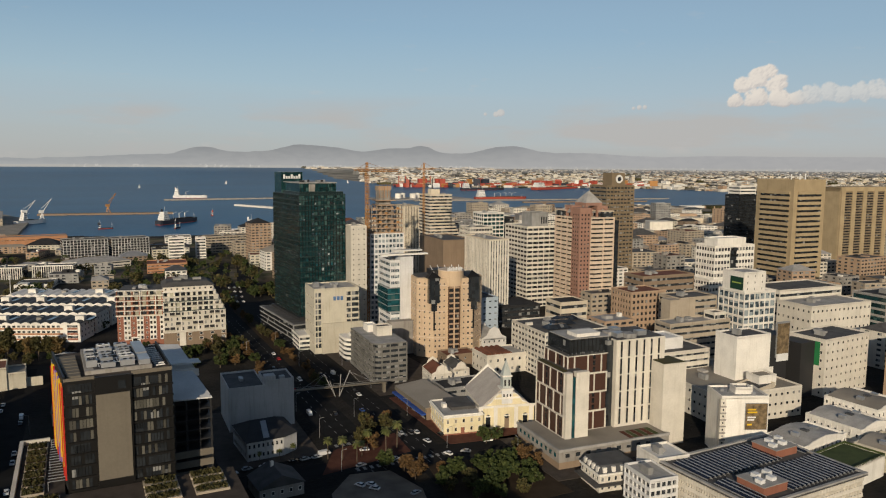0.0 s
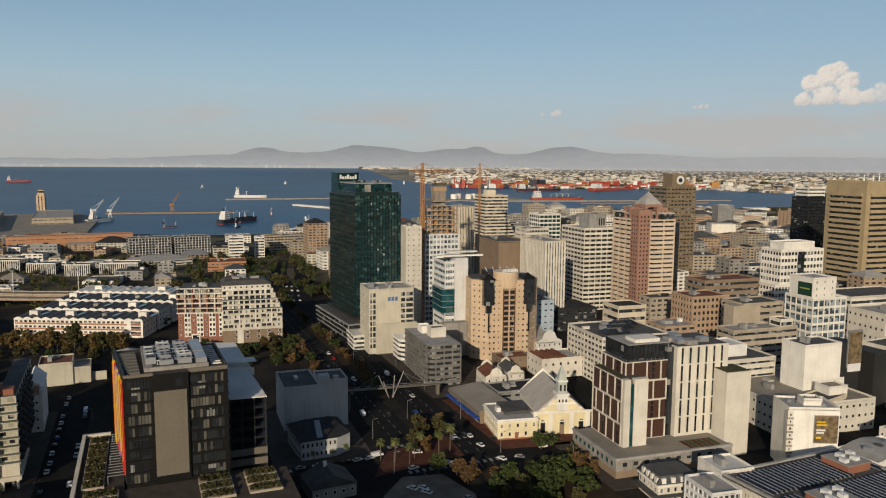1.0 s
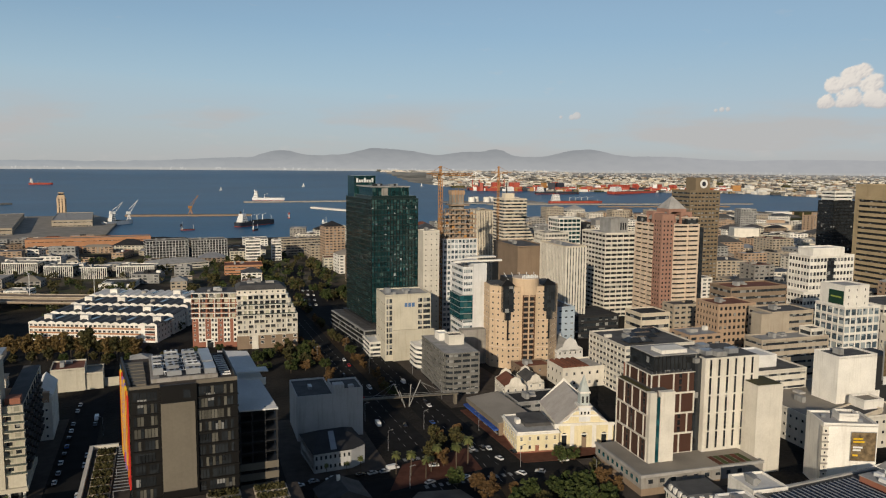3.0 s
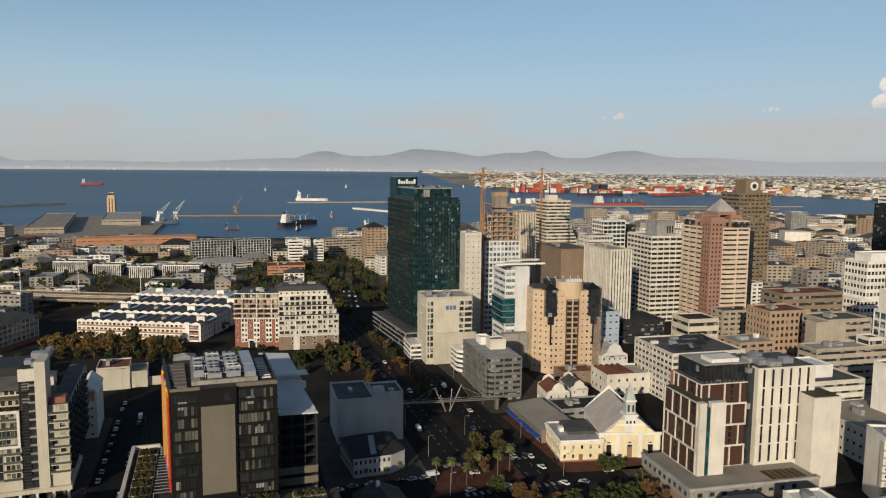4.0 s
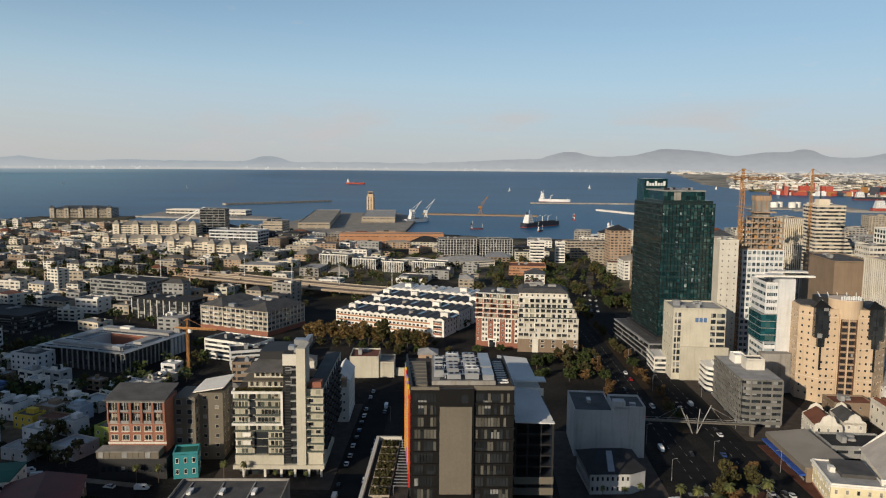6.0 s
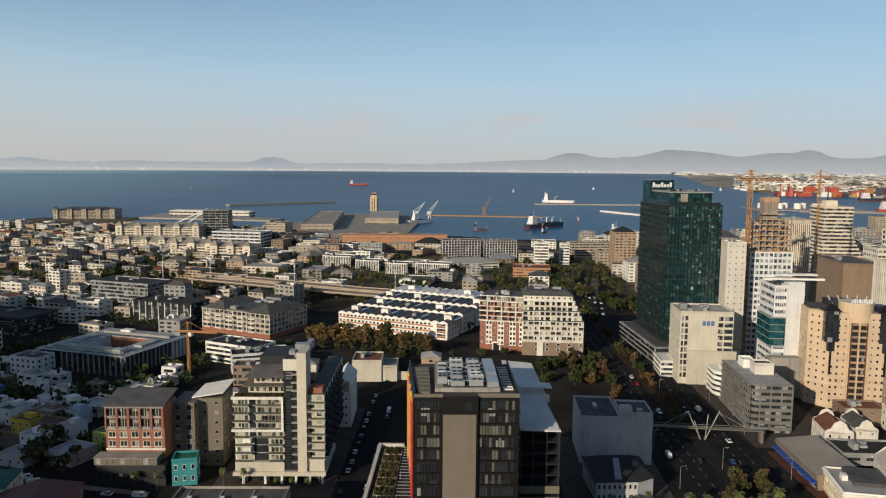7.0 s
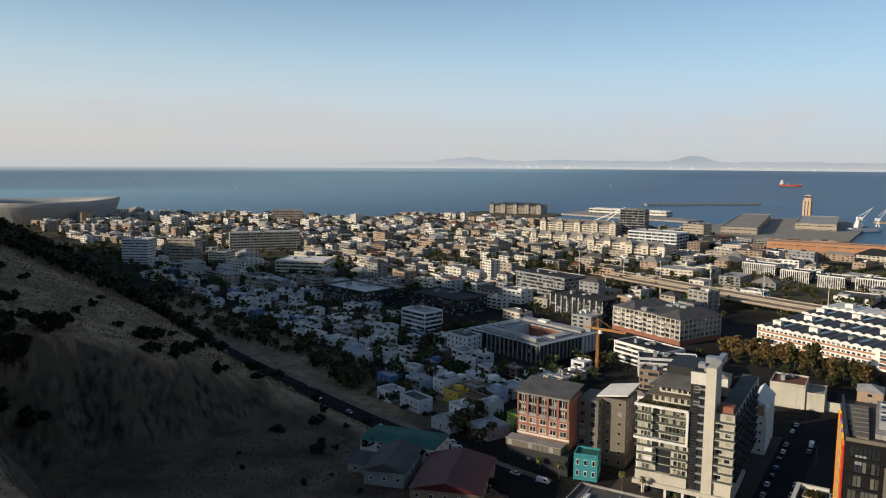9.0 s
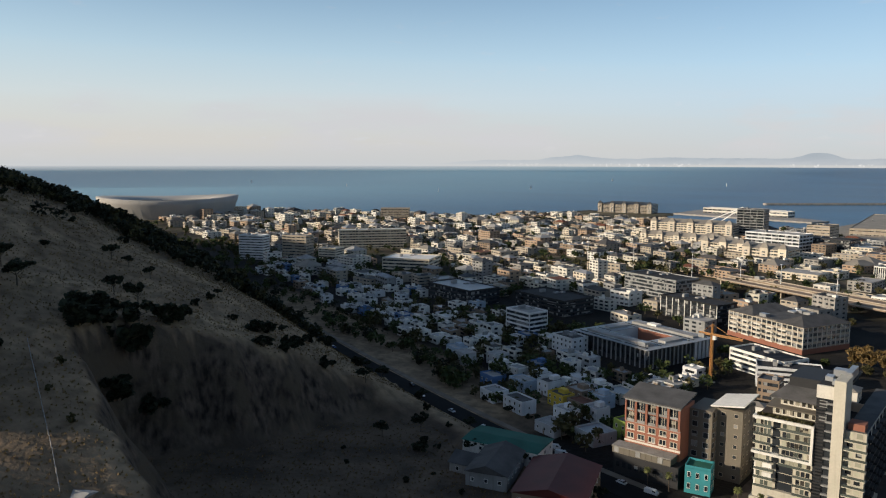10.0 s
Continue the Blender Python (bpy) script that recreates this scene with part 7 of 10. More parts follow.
def courtyard_hotel():
    e = root("courtyard_hotel", "grey courtyard hotel with broad pale eaves and tall dark columns", "building", -257, 449, 0, -17)
    w, d, h, t = 63, 58, 12, 16
    for a, b, c, q in ((0, 0, w, t), (0, t, t, d - t), (0, d - t, w, d), (w - t, t, w, d - t)):
        box("wall", e, "dark_grey" if b == 0 or a > 0 else "cool_white", a, b, 0, c, q, h)
        box("roof", e, "roof_metal", a - (1.6 if a == 0 else 0), b - (1.6 if b == 0 else 0), h, c + (1.6 if c == w else 0), q + (1.6 if q == d else 0), h + 0.35)
        for y0, y1, x0, x1 in ((b + 1.5, b + 2.3, a + 2, c - 2), (q - 2.3, q - 1.5, a + 2, c - 2)):
            box("skylight", e, "glass_plain", x0, y0, h + 0.35, x1, y1, h + 0.8)
        box("upper_roof", e, "roof_pale", a + 5, b + 5, h + 0.35, c - 5, q - 5, h + 1.7)
    box("court_wall", e, "red_brick", t, d - t - 0.4, 0, w - t, d - t - 0.05, h - 0.2)
    box("roof_plant", e, "steel", w - 12, 4, h + 0.4, w - 6, 9, h + 2.8)
    box("roof_plant", e, "white", 18, d - 10, h + 0.4, 26, d - 5, h + 3.0)
    # pale columns turned grey: the shade on them is put into the colour
    for k in range(16):
        box("column", e, "grey_concrete", 0.4 + k * w / 15.6, -0.6, 0, 1.2 + k * w / 15.6, -0.1, h)
        box("window", e, "glass_plain", 1.4 + k * w / 15.6, -0.12, 3, 3.4 + k * w / 15.6, 0.02, h - 1)
    for k in range(16):
        box("column", e, "grey_concrete", w + 0.1, 0.4 + k * d / 15.6, 0, w + 0.6, 1.2 + k * d / 15.6, h)
    windows(e, w, d, "l", 1, h, 3, 4.5, (1.6, 1.7), "cool_white", "glass_plain")
    block(e, 18, 20, 0, 8.5, "punched", "cool_white", storeys=2, bay=3.4, size=(1.5, 1.8), glass="glass_plain", x0=-9, y0=-4, faces="fl", roof="slate")
    block(e, 9, 7, 0, 5.0, "punched", "cool_white", storeys=1, bay=2.6, size=(1.6, 1.6), glass="glass_plain", x0=-14, y0=-9, faces="f", roof="roof_grey")
    box("dark_bay", e, "glass_plain", 9.2, -0.9, 0, 14.5, 0.2, h - 0.5)
    taken(-214, 468, 46)
    building("apartment_block", "white stepped apartment block with open balconies", -162, 470, 40, 20, 12, -24, storeys=4, style="ribbon", wall="white", band=0.45, roof="roof_dark")
    building("apartment_block", "white balconied apartment wing", -136, 440, 34, 16, 11, 20, storeys=4, style="ribbon", wall="cool_white", band=0.5, roof="roof_dark")
    building("guest_house", "white guest house with square dark windows", -268, 436, 20, 14, 10, -17, storeys=3, style="punched", wall="cool_white", bay=3.6, size=(1.6, 1.8), glass="glass_plain", roof="roof_grey")
    building("office_building", "white and glass corner office building", -325, 462, 26, 18, 16, -14, storeys=5, style="ribbon", wall="cool_white", band=0.4, roof="roof_pale")


courtyard_hotel()


def sheds():
    for x, y, w, d, h, yaw, wall, roof, lab in ((-193, 250, 33, 18, 5, 12, "white", "roof_green", "white walled shed with a dark green roof"), (-150, 225, 26, 34, 5, 20, "brown_stone", "red_sheet", "low hall with a dark red sheet roof"), (-172, 226, 16, 26, 6, 20, "grey_concrete", "roof_grey", "low hall with a grey ridged roof"), (-185, 232, 14, 12, 4, 12, "concrete", "roof_grey", "small grey outbuilding with a ridged roof")):
        e = root("shed", lab, "shed", x, y, ground_z(x + 10, y + 5), yaw)
        box("wall", e, wall, 0, 0, -3, w, d, h)
        gable("roof", e, roof, 0, 0, w, d, h, h + (0.7 if roof == "roof_green" else 3.2), "y" if d > w else "x", 0.6)
        windows(e, w, d, "fr", 0, h, 1, 5, (1.4, 1.6), "white", "glass_plain")
        taken(x + w / 2, y + d / 2, 18)
    e = root("flat_roofed_store", "pale flat roofed store with box skylights", "building", -96, 230, 0, 2)
    block(e, 38, 26, 0, 12, "blank", "concrete", roof="roof_grey")
    for k in range(3):
        box("skylight", e, "white_steel", 5 + k * 11, 14, 12, 6.4 + k * 11, 18, 13.0)
        box("roof_rib", e, "roof_pale", 4 + k * 11, 2, 12.05, 4.4 + k * 11, 24, 12.35)
    taken(-77, 243, 22)


sheds()

# ---- the town between ----
def clear(x, y, r):
    return all((x - a) ** 2 + (y - b) ** 2 > (r + c) ** 2 for a, b, c in USED)


def on_land(x, y, margin=18.0):
    return all(bool(inside(np.array(x + a), np.array(y + b), SHORE)) for a, b in ((0, 0), (margin, 0), (-margin, 0), (0, margin), (0, -margin)))


def near_avenue(x, y, r):
    return -6 - r < x - 88 < 46 + r and 90 < y < 620 or abs(x + 37) < 8 + r and y < 470 or abs(y - 262) < 10 + r and 30 < x < 140


TONES = ("pale_cream", "slab_cream", "cream", "concrete", "beige", "pale_cream", "beige", "slab_cream", "brown_tan", "concrete", "beige", "grey_concrete", "brown_stone", "white", "brown_tan")
ROOFS = ("roof_grey", "roof_pale", "roof_dark", "dusty_roof", "roof_grey", "slate", "roof_tile", "roof_pale", "roof_grey", "roof_metal", "dusty_roof")
TONE_WORDS = {"white": "white", "pale_cream": "pale cream", "cream": "cream", "cool_white": "greyish white", "beige": "beige", "red_brick": "red brick", "concrete": "bare concrete", "tan": "tan", "sky_wall": "blue", "yellow_wall": "yellow", "lime_wall": "lime green", "pink_wall": "pink", "pale_blue_wall": "pale blue", "brown_stone": "brown", "grey_concrete": "grey", "roof_grey": "dark grey", "teal_wall": "teal", "pale_grey": "pale grey", "slab_cream": "dull cream", "brown_tan": "light brown"}
ROOF_WORDS = {"roof_grey": "grey", "roof_pale": "pale", "roof_dark": "dark", "roof_tile": "rust tiled", "roof_white": "white", "roof_metal": "sheet metal", "roof_green": "green", "dusty_roof": "dusty", "slate": "slate grey"}


def town_block(rng, x, y, w, d, h, yaw):
    """A town building of the middle distance with its own walls, roof and window bands."""
    wall, roof = rng.choice(TONES), rng.choice(ROOFS)
    n = max(2, round(h / 3.4))
    kind = rng.random()
    shape = "hipped" if kind < 0.3 else "flat"
    e = root("town_building", f"{TONE_WORDS[wall]} {n} storey town building with {shape} {ROOF_WORDS[roof]} roof", "building", x, y, 0, yaw, "town buildings")
    if kind > 0.62:
        block(e, w, d, 0, h, "ribbon", wall, storeys=n, band=rng.uniform(0.42, 0.62), faces="f", roof=roof, glass="glass", edge=False)
        for k in range(int(w / 5.5)):
            slab_on(e, "pier", wall, "f", w, d, 2 + k * 5.5, 2.9 + k * 5.5, 0, h, -0.4, 0.02)
    else:
        box("wall", e, wall, 0, 0, 0, w, d, h)
        windows(e, w, d, "f", 0, h, n, 7.0, (2.8, 1.7), wall, "glass")
        windows(e, w, d, "r" if x < 0 else "l", 0, h, n, 13, (2.8, 1.7), wall, "glass")
    if shape == "hipped":
        hip("roof", e, roof, 0, 0, w, d, h, h + min(w, d) * 0.22)
    else:
        box("roof", e, roof, 0.4, 0.4, h - 0.1, w - 0.4, d - 0.4, h + 0.1)
        ring(e, w, d, h - 0.1, h + 0.8, wall)
        plant(e, w, d, h, rng, 2, wall)
    taken(x + w / 2, y + d / 2, 0.42 * math.hypot(w, d))


class Stuff:
    """Boxes, roofs and bands of many far buildings, gathered into one mesh."""

    def __init__(self):
        self.v, self.f, self.i, self.mats = [], [], [], []

    def slot(self, mat):
        if mat not in self.mats:
            self.mats.append(mat)
        return self.mats.index(mat)

    def add(self, verts, faces, mat):
        k, s = len(self.v), self.slot(mat)
        self.v += verts
        self.f += [tuple(q + k for q in f) for f in faces]
        self.i += [s] * len(faces)

    def house(self, rng, x, y, w, d, h, yaw, wall, roof, z=0.0, hipped=False, glass="glass"):
        c, s = math.cos(radians(yaw)), math.sin(radians(yaw))

        def at(px, py, pz):
            return (x + px * c - py * s, y + px * s + py * c, z + pz)

        def cube(x0, y0, z0, x1, y1, z1, mat):
            self.add([at(px, py, pz) for px in (x0, x1) for py in (y0, y1) for pz in (z0, z1)], CUBE_F, mat)

        cube(0, 0, -3, w, d, h, wall)
        n = max(1, round(h / 3.4))
        for r in range(n):
            zb = (r + 0.3) * h / n
            m = max(1, int(w / 5))
            for k in range(m):
                u = (k + 0.2) * w / m
                cube(u, -0.1, zb, u + 0.62 * w / m, 0.05, zb + 1.5, glass)
            side = w - 0.05 if x < 0 else -0.1
            for k in range(max(1, int(d / 6))):
                u = (k + 0.25) * d / max(1, int(d / 6))
                cube(side, u, zb, side + 0.15, u + 2.6, zb + 1.5, glass)
        if hipped:
            q = min(w, d) / 2
            t = h + q * 0.5
            r = [(q, d / 2, t), (w - q, d / 2, t)] if w >= d else [(w / 2, q, t), (w / 2, d - q, t)]
            o = 0.4
            vs = [at(-o, -o, h), at(w + o, -o, h), at(w + o, d + o, h), at(-o, d + o, h)] + [at(*p) for p in r]
            fs = [(0, 1, 5, 4), (2, 3, 4, 5), (3, 0, 4), (1, 2, 5)] if w >= d else [(1, 2, 5, 4), (3, 0, 4, 5), (0, 1, 4), (2, 3, 5)]
            self.add(vs, fs, roof)
        else:
            cube(0.35, 0.35, h, w - 0.35, d - 0.35, h + 0.12, roof)
            for a in ((0, 0, w, 0.35), (0, d - 0.35, w, d), (0, 0, 0.35, d), (w - 0.35, 0, w, d)):
                cube(a[0], a[1], h, a[2], a[3], h + 0.7, wall)
            for _ in range(rng.randrange(1, 4)):
                a, b, t = rng.uniform(1.2, w * 0.3), rng.uniform(1.2, d * 0.3), rng.uniform(0.8, 2.8)
                px, py = rng.uniform(0.6, w - a - 0.6), rng.uniform(0.6, d - b - 0.6)
                cube(px, py, h, px + a, py + b, h + t, rng.choice((wall, "roof_pale", "white", "roof_dark")))

    def make(self, name, label, category):
        return tagged(new(name, mesh_of(name, self.v, self.f, [M[m] for m in self.mats], self.i)), label, category, kind="stuff")


def spots(seed, x0, x1, y0, y1, pitch, sizes, keep=0.85, test=None, hill=-14.0, loose=0.42):
    """Free building plots of a district."""
    rng = random.Random(seed)
    for j in range(int((y1 - y0) / pitch)):
        for i in range(int((x1 - x0) / pitch)):
            x, y = x0 + (i + rng.uniform(0.05, 0.4)) * pitch, y0 + (j + rng.uniform(0.05, 0.4)) * pitch
            w, d = rng.uniform(*sizes), rng.uniform(*sizes) * rng.uniform(0.6, 1.0)
            if rng.random() > keep:
                continue
            cx, cy = x + w / 2, y + d / 2
            if not clear(cx, cy, loose * math.hypot(w, d)) or near_avenue(cx, cy, w * 0.4) or hill_coords(cx, cy)[0] > hill or (test and not test(cx, cy)):
                continue
            if not -76 < math.degrees(math.atan2(cx, cy)) < 62 or not on_land(cx, cy, 22):
                continue
            yield rng, x, y, w, d


# open ground kept free: the elevated road, the yards and the avenue's far end
for k in range(17):
    taken(-520 + k * 32, 838 - k * 10.5, 20)
for k in range(9):
    taken(-250 + k * 30, 820 - k * 10, 16)
for k in range(9):
    taken(118 + k * 3, 600 + k * 40, 26)
taken(100, 205, 60)
taken(95, 262, 40)
taken(40, 690, 34)

building("apartment_block", "pale framed harbour apartment block with many balconies", -24, 1008, 52, 26, 24, 8, storeys=7, style="lattice", wall="grey_concrete", trim="cool_white", bay=4.0, band=0.30, roof="roof_grey", faces="f", glass="glass_plain")
building("apartment_block", "second pale framed harbour apartment block", 32, 1018, 46, 26, 23, 8, storeys=7, style="lattice", wall="grey_concrete", trim="cool_white", bay=4.0, band=0.30, roof="roof_grey", faces="f", glass="glass_plain")
building("office_building", "low brown square office block", 60, 846, 42, 34, 10, -4, storeys=3, style="ribbon", wall="orange_brick", band=0.7, faces="f", roof="roof_tile")
building("apartment_block", "white stepped flats by the harbour", 92, 930, 18, 18, 30, -4, storeys=8, style="ribbon", wall="white", band=0.5, roof="roof_white")
building("apartment_block", "white block of flats near the harbour", 128, 960, 12, 16, 26, -4, storeys=7, style="ribbon", wall="white", band=0.5, roof="roof_white")
building("apartment_block", "long cream harbour flats with flat roofs", 150, 1010, 90, 24, 22, 8, storeys=6, style="lattice", wall="beige", bay=5.0, band=0.5, roof="roof_grey", faces="f")
for k, (x, y, w) in enumerate(((-172, 925, 38), (-125, 885, 30), (-86, 862, 26), (-52, 864, 40))):
    building("office_building", "white framed low office with slanting window ribs", x, y, w, 20, 12, -14, storeys=3, style="fins", wall="white", bay=2.2, roof="roof_grey", faces="f", trim="white", pier=0.6, group="ribbed offices", plants=1)
e = building("market_hall", "low hall with a broad pale folded roof", -14, 900, 66, 40, 7, 20, storeys=2, style="ribbon", wall="pale_cream", band=0.6, edge=False, plants=0, faces="f")
hip("roof", e, "roof_pale", 0, 0, 66, 40, 7, 12)
# bigger blocks of the shore district
building("apartment_block", "long cream concrete apartment slab with deep balconies", -800, 715, 96, 20, 26, 52, storeys=7, style="lattice", wall="cream", bay=4.5, band=0.5, roof="roof_white", faces="fr")
building("apartment_block", "grey tower block of flats with dark windows", -815, 560, 34, 18, 30, 26, storeys=9, style="ribbon", wall="cool_white", band=0.62, roof="roof_white")
building("apartment_block", "beige slab of flats with dark windows", -757, 584, 34, 18, 32, 20, storeys=9, style="ribbon", wall="beige", band=0.62, roof="roof_pale")
building("apartment_block", "stepped beige block of flats with window bands", -712, 604, 24, 22, 18, 20, storeys=6, style="ribbon", wall="cream", band=0.6, roof="roof_pale")
building("office_building", "broad cream office block with a wide white roof", -602, 605, 56, 44, 15, 24, storeys=4, style="ribbon", wall="cream", band=0.5, roof="roof_white")
building("hospital_block", "tall beige hospital block on the rise", -1120, 1110, 60, 26, 24, 40, storeys=7, style="ribbon", wall="beige", band=0.6, roof="roof_pale")
building("office_building", "dark glazed stepped office with a pale roof edge", -455, 520, 60, 34, 14, -12, storeys=4, style="ribbon", wall="dark_grey", band=0.3, roof="roof_metal")
building("office_building", "dark brick office beside the shaded lane", -372, 540, 60, 34, 13, -14, storeys=4, style="ribbon", wall="dark_grey", band=0.4, roof="roof_dark")
building("apartment_block", "black framed glazed apartment block with white frames", -262, 590, 56, 24, 16, -18, storeys=5, style="lattice", wall="dark_clad", band=0.25, bay=6, roof="roof_dark", trim="white", faces="f")
building("apartment_block", "dark banded apartment block with planted roof", -330, 660, 62, 30, 20, -18, storeys=6, style="ribbon", wall="grey_concrete", band=0.35, roof="roof_dark", faces="f")
def vaulted_store(x, y, w, d, h, yaw, label, roof="roof_pale", wall="white"):
    """A low white store: parapet walls, pilasters, a low curved roof and rooflights behind the parapet."""
    e = root("white_store", label, "building", x, y, 0, yaw)
    box("wall", e, wall, 0, 0, 0, w, d, h)
    n = 12
    v = [(0.5 + (w - 1) * k / n, yy, h + 0.1 + 2.4 * math.sin(math.pi * k / n)) for yy in (0.5, d - 0.5) for k in range(n + 1)]
    put("roof", mesh_of("roof", v, [(k, k + 1, k + n + 2, k + n + 1) for k in range(n)] + [tuple(range(n, -1, -1)), tuple(range(n + 1, 2 * n + 2))], M[roof]), e)
    ring(e, w, d, h, h + 1.0, wall)
    gableend = [(0, h), (w * 0.2, h + 1.9), (w * 0.5, h + 3.1), (w * 0.8, h + 1.9), (w, h)]
    v = [(a, -0.06, z) for a, z in gableend] + [(a, 0.4, z) for a, z in gableend]
    put("gable_wall", mesh_of("gable_wall", v, [(0, 1, 2, 3, 4), (9, 8, 7, 6, 5)] + [(i, i + 5, (i + 1) % 5 + 5, (i + 1) % 5) for i in range(5)], M[wall]), e)
    rows = max(1, round(h / 4.4))
    windows(e, w, d, "fl", 0.4, h, rows, 3.0, (1.1, 1.9), wall, "glass_plain")
    for k in range(int(d / 3)):
        slab_on(e, "pilaster", wall, "l", w, d, 0.3 + k * 3.0, 0.9 + k * 3.0, 0, h, 0, 0.3)
    for k in range(3):
        box("rooflight", e, "slate" if k % 2 else "steel", w * 0.2 + k * w * 0.22, d * 0.4, h + 1.6, w * 0.2 + k * w * 0.22 + 2.2, d * 0.4 + 3, h + 3.1)
    taken(x + w / 2, y + d / 2, 0.42 * math.hypot(w, d))


vaulted_store(255, 171, 31, 18, 9, 6, "white rendered store with pilasters and a curved grey roof")
vaulted_store(292, 172, 24, 26, 10, 4, "white low building with rooflights on its roof")
vaulted_store(318, 182, 26, 26, 12, 4, "white gabled store with a dull roof", "dusty_roof")
vaulted_store(284, 150, 24, 18, 8, 8, "cream house with stone parapet and brown roof", "dusty_roof", "slab_cream")
vaulted_store(322, 150, 30, 24, 10, 4, "white gabled store with a grey roof")
e = root("green_roofed_store", "white walled store with a moss green flat roof", "building", 254, 149.5, 0, 8)
block(e, 26, 16.5, 0, 8.5, "blank", "white", roof="moss_roof")
windows(e, 26, 16.5, "l", 1, 8, 2, 3, (1.2, 1.6), "banner_green", "glass_plain")
ring(e, 26, 16.5, 8.7, 9.5, "moss_roof", t=0.4)
taken(267, 157, 14)

# added blocks behind the viewer, never in view, to shade the square and the avenue
for x, y, w, d, h in ((-46, 62, 38, 28, 60), (0, 60, 40, 32, 50), (-110, 40, 50, 30, 54)):
    building("apartment_block", "plain cream apartment slab with window bands", x, y, w, d, h, 2, storeys=17, style="ribbon", wall="cream", band=0.5, plants=1, faces="b")

for seed, x0, x1, y0, y1, pitch, yaw, sizes, heights, most in (
    (21, 290, 640, 200, 560, 40, -3, (22, 32), (16, 32), 4),
    (28, 150, 260, 60, 200, 34, -8, (18, 26), (8, 14), 8),
    (25, -560, -130, 560, 780, 32, -18, (14, 26), (7, 13), 5),
    (24, -330, 60, 720, 1000, 36, -16, (16, 30), (6, 12), 2),
    (29, -130, 20, 330, 480, 26, 2, (10, 18), (6, 11), 11),
):
    made = 0
    for rng, x, y, w, d in spots(seed, x0, x1, y0, y1, pitch, sizes):
        if made >= most:
            break
        town_block(rng, x, y, w, d, rng.uniform(*heights), yaw + rng.uniform(-4, 4))
        made += 1

far = Stuff()
for seed, x0, x1, y0, y1, pitch, yaw, sizes, heights, keep in (
    (22, 520, 1300, 430, 1500, 46, -6, (24, 44), (9, 30), 0.9),
    (23, 170, 640, 560, 1260, 42, -3, (22, 36), (12, 36), 0.9),
    (33, -330, 160, 700, 1200, 36, -10, (12, 44), (5, 11), 0.62),
    (26, -1000, -300, 760, 1460, 32, -18, (14, 28), (5, 13), 0.8),
    (27, -1560, -480, 520, 1300, 34, -10, (14, 30), (5, 13), 0.7),
    (35, -560, -130, 540, 800, 30, -18, (12, 24), (6, 12), 0.85),
    (36, 280, 640, 180, 560, 36, -3, (20, 30), (14, 30), 0.9),
    (34, -360, -100, 1180, 1300, 36, 4, (16, 34), (6, 12), 0.9),
):
    for rng, x, y, w, d in spots(seed, x0, x1, y0, y1, pitch, sizes, keep, hill=-40 if seed != 27 else -90, loose=0.40):
        h = rng.uniform(*heights) * (1.7 if rng.random() < 0.07 else 1)
        far.house(rng, x, y, w, d, h, yaw + rng.uniform(-10, 10), rng.choice(TONES), rng.choice(ROOFS), hipped=rng.random() < 0.22)
        taken(x + w / 2, y + d / 2, 0.40 * math.hypot(w, d))
far.make("far_buildings", "crowded pale town buildings of the distance with mixed roofs", "town")

# ---- the hillside quarter: small flat roofed houses ----
HOUSE_TONES = ("white", "white", "pale_blue_wall", "cool_white", "pale_cream", "white", "sky_wall", "white", "cool_white", "white", "pale_cream", "white", "brown_stone", "pale_grey")


def terrace_house(rng, x, y, w, d, h, yaw, wall, roof):
    e = root("terrace_house", f"small {TONE_WORDS[wall]} house with a flat {ROOF_WORDS[roof]} roof and parapet", "house", x, y, 0, yaw, "hillside houses")
    box("wall", e, wall, 0, 0, -1, w, d, h)
    box("roof", e, roof, 0.3, 0.3, h - 0.05, w - 0.3, d - 0.3, h + 0.08)
    ring(e, w, d, h - 0.05, h + 0.8, wall, t=0.3)
    rows = 2 if h > 5.4 else 1
    windows(e, w, d, "f", 0.4, h, rows, 3.4, (1.2, 1.6), "white", "glass_plain")
    windows(e, w, d, "r", 0.4, h, 1, 5.5, (1.0, 1.4), "white", "glass_plain")
    box("door", e, "brown_stone", w * 0.42, -0.08, 0, w * 0.42 + 1.0, 0.05, 2.1)
    if rng.random() < 0.6:
        box("roof_room", e, wall, w * 0.3, d * 0.5, h, w * 0.7, d * 0.9, h + 2.3)
    taken(x + w / 2, y + d / 2, 0.4 * math.hypot(w, d))


for x, y, w, d, h, wall, roof in ((-208, 338, 12, 8, 6.4, "yellow_wall", "roof_grey"), (-194, 334, 12, 9, 6.4, "brown_stone", "roof_tile"), (-182, 330, 9, 9, 6.6, "cool_white", "roof_pale"), (-158, 315, 8, 12, 9.5, "lime_wall", "roof_grey"), (-258, 345, 13, 9, 5.2, "sky_wall", "roof_pale"), (-222, 318, 16, 9, 6.2, "cool_white", "roof_grey"), (-240, 322, 12, 10, 5.4, "cool_white", "roof_pale"), (-240, 348, 14, 9, 5.6, "pale_blue_wall", "roof_pale")):
    terrace_house(random.Random(int(x)), x, y, w, d, h, -18, wall, roof)
made = 0
lots = Stuff()
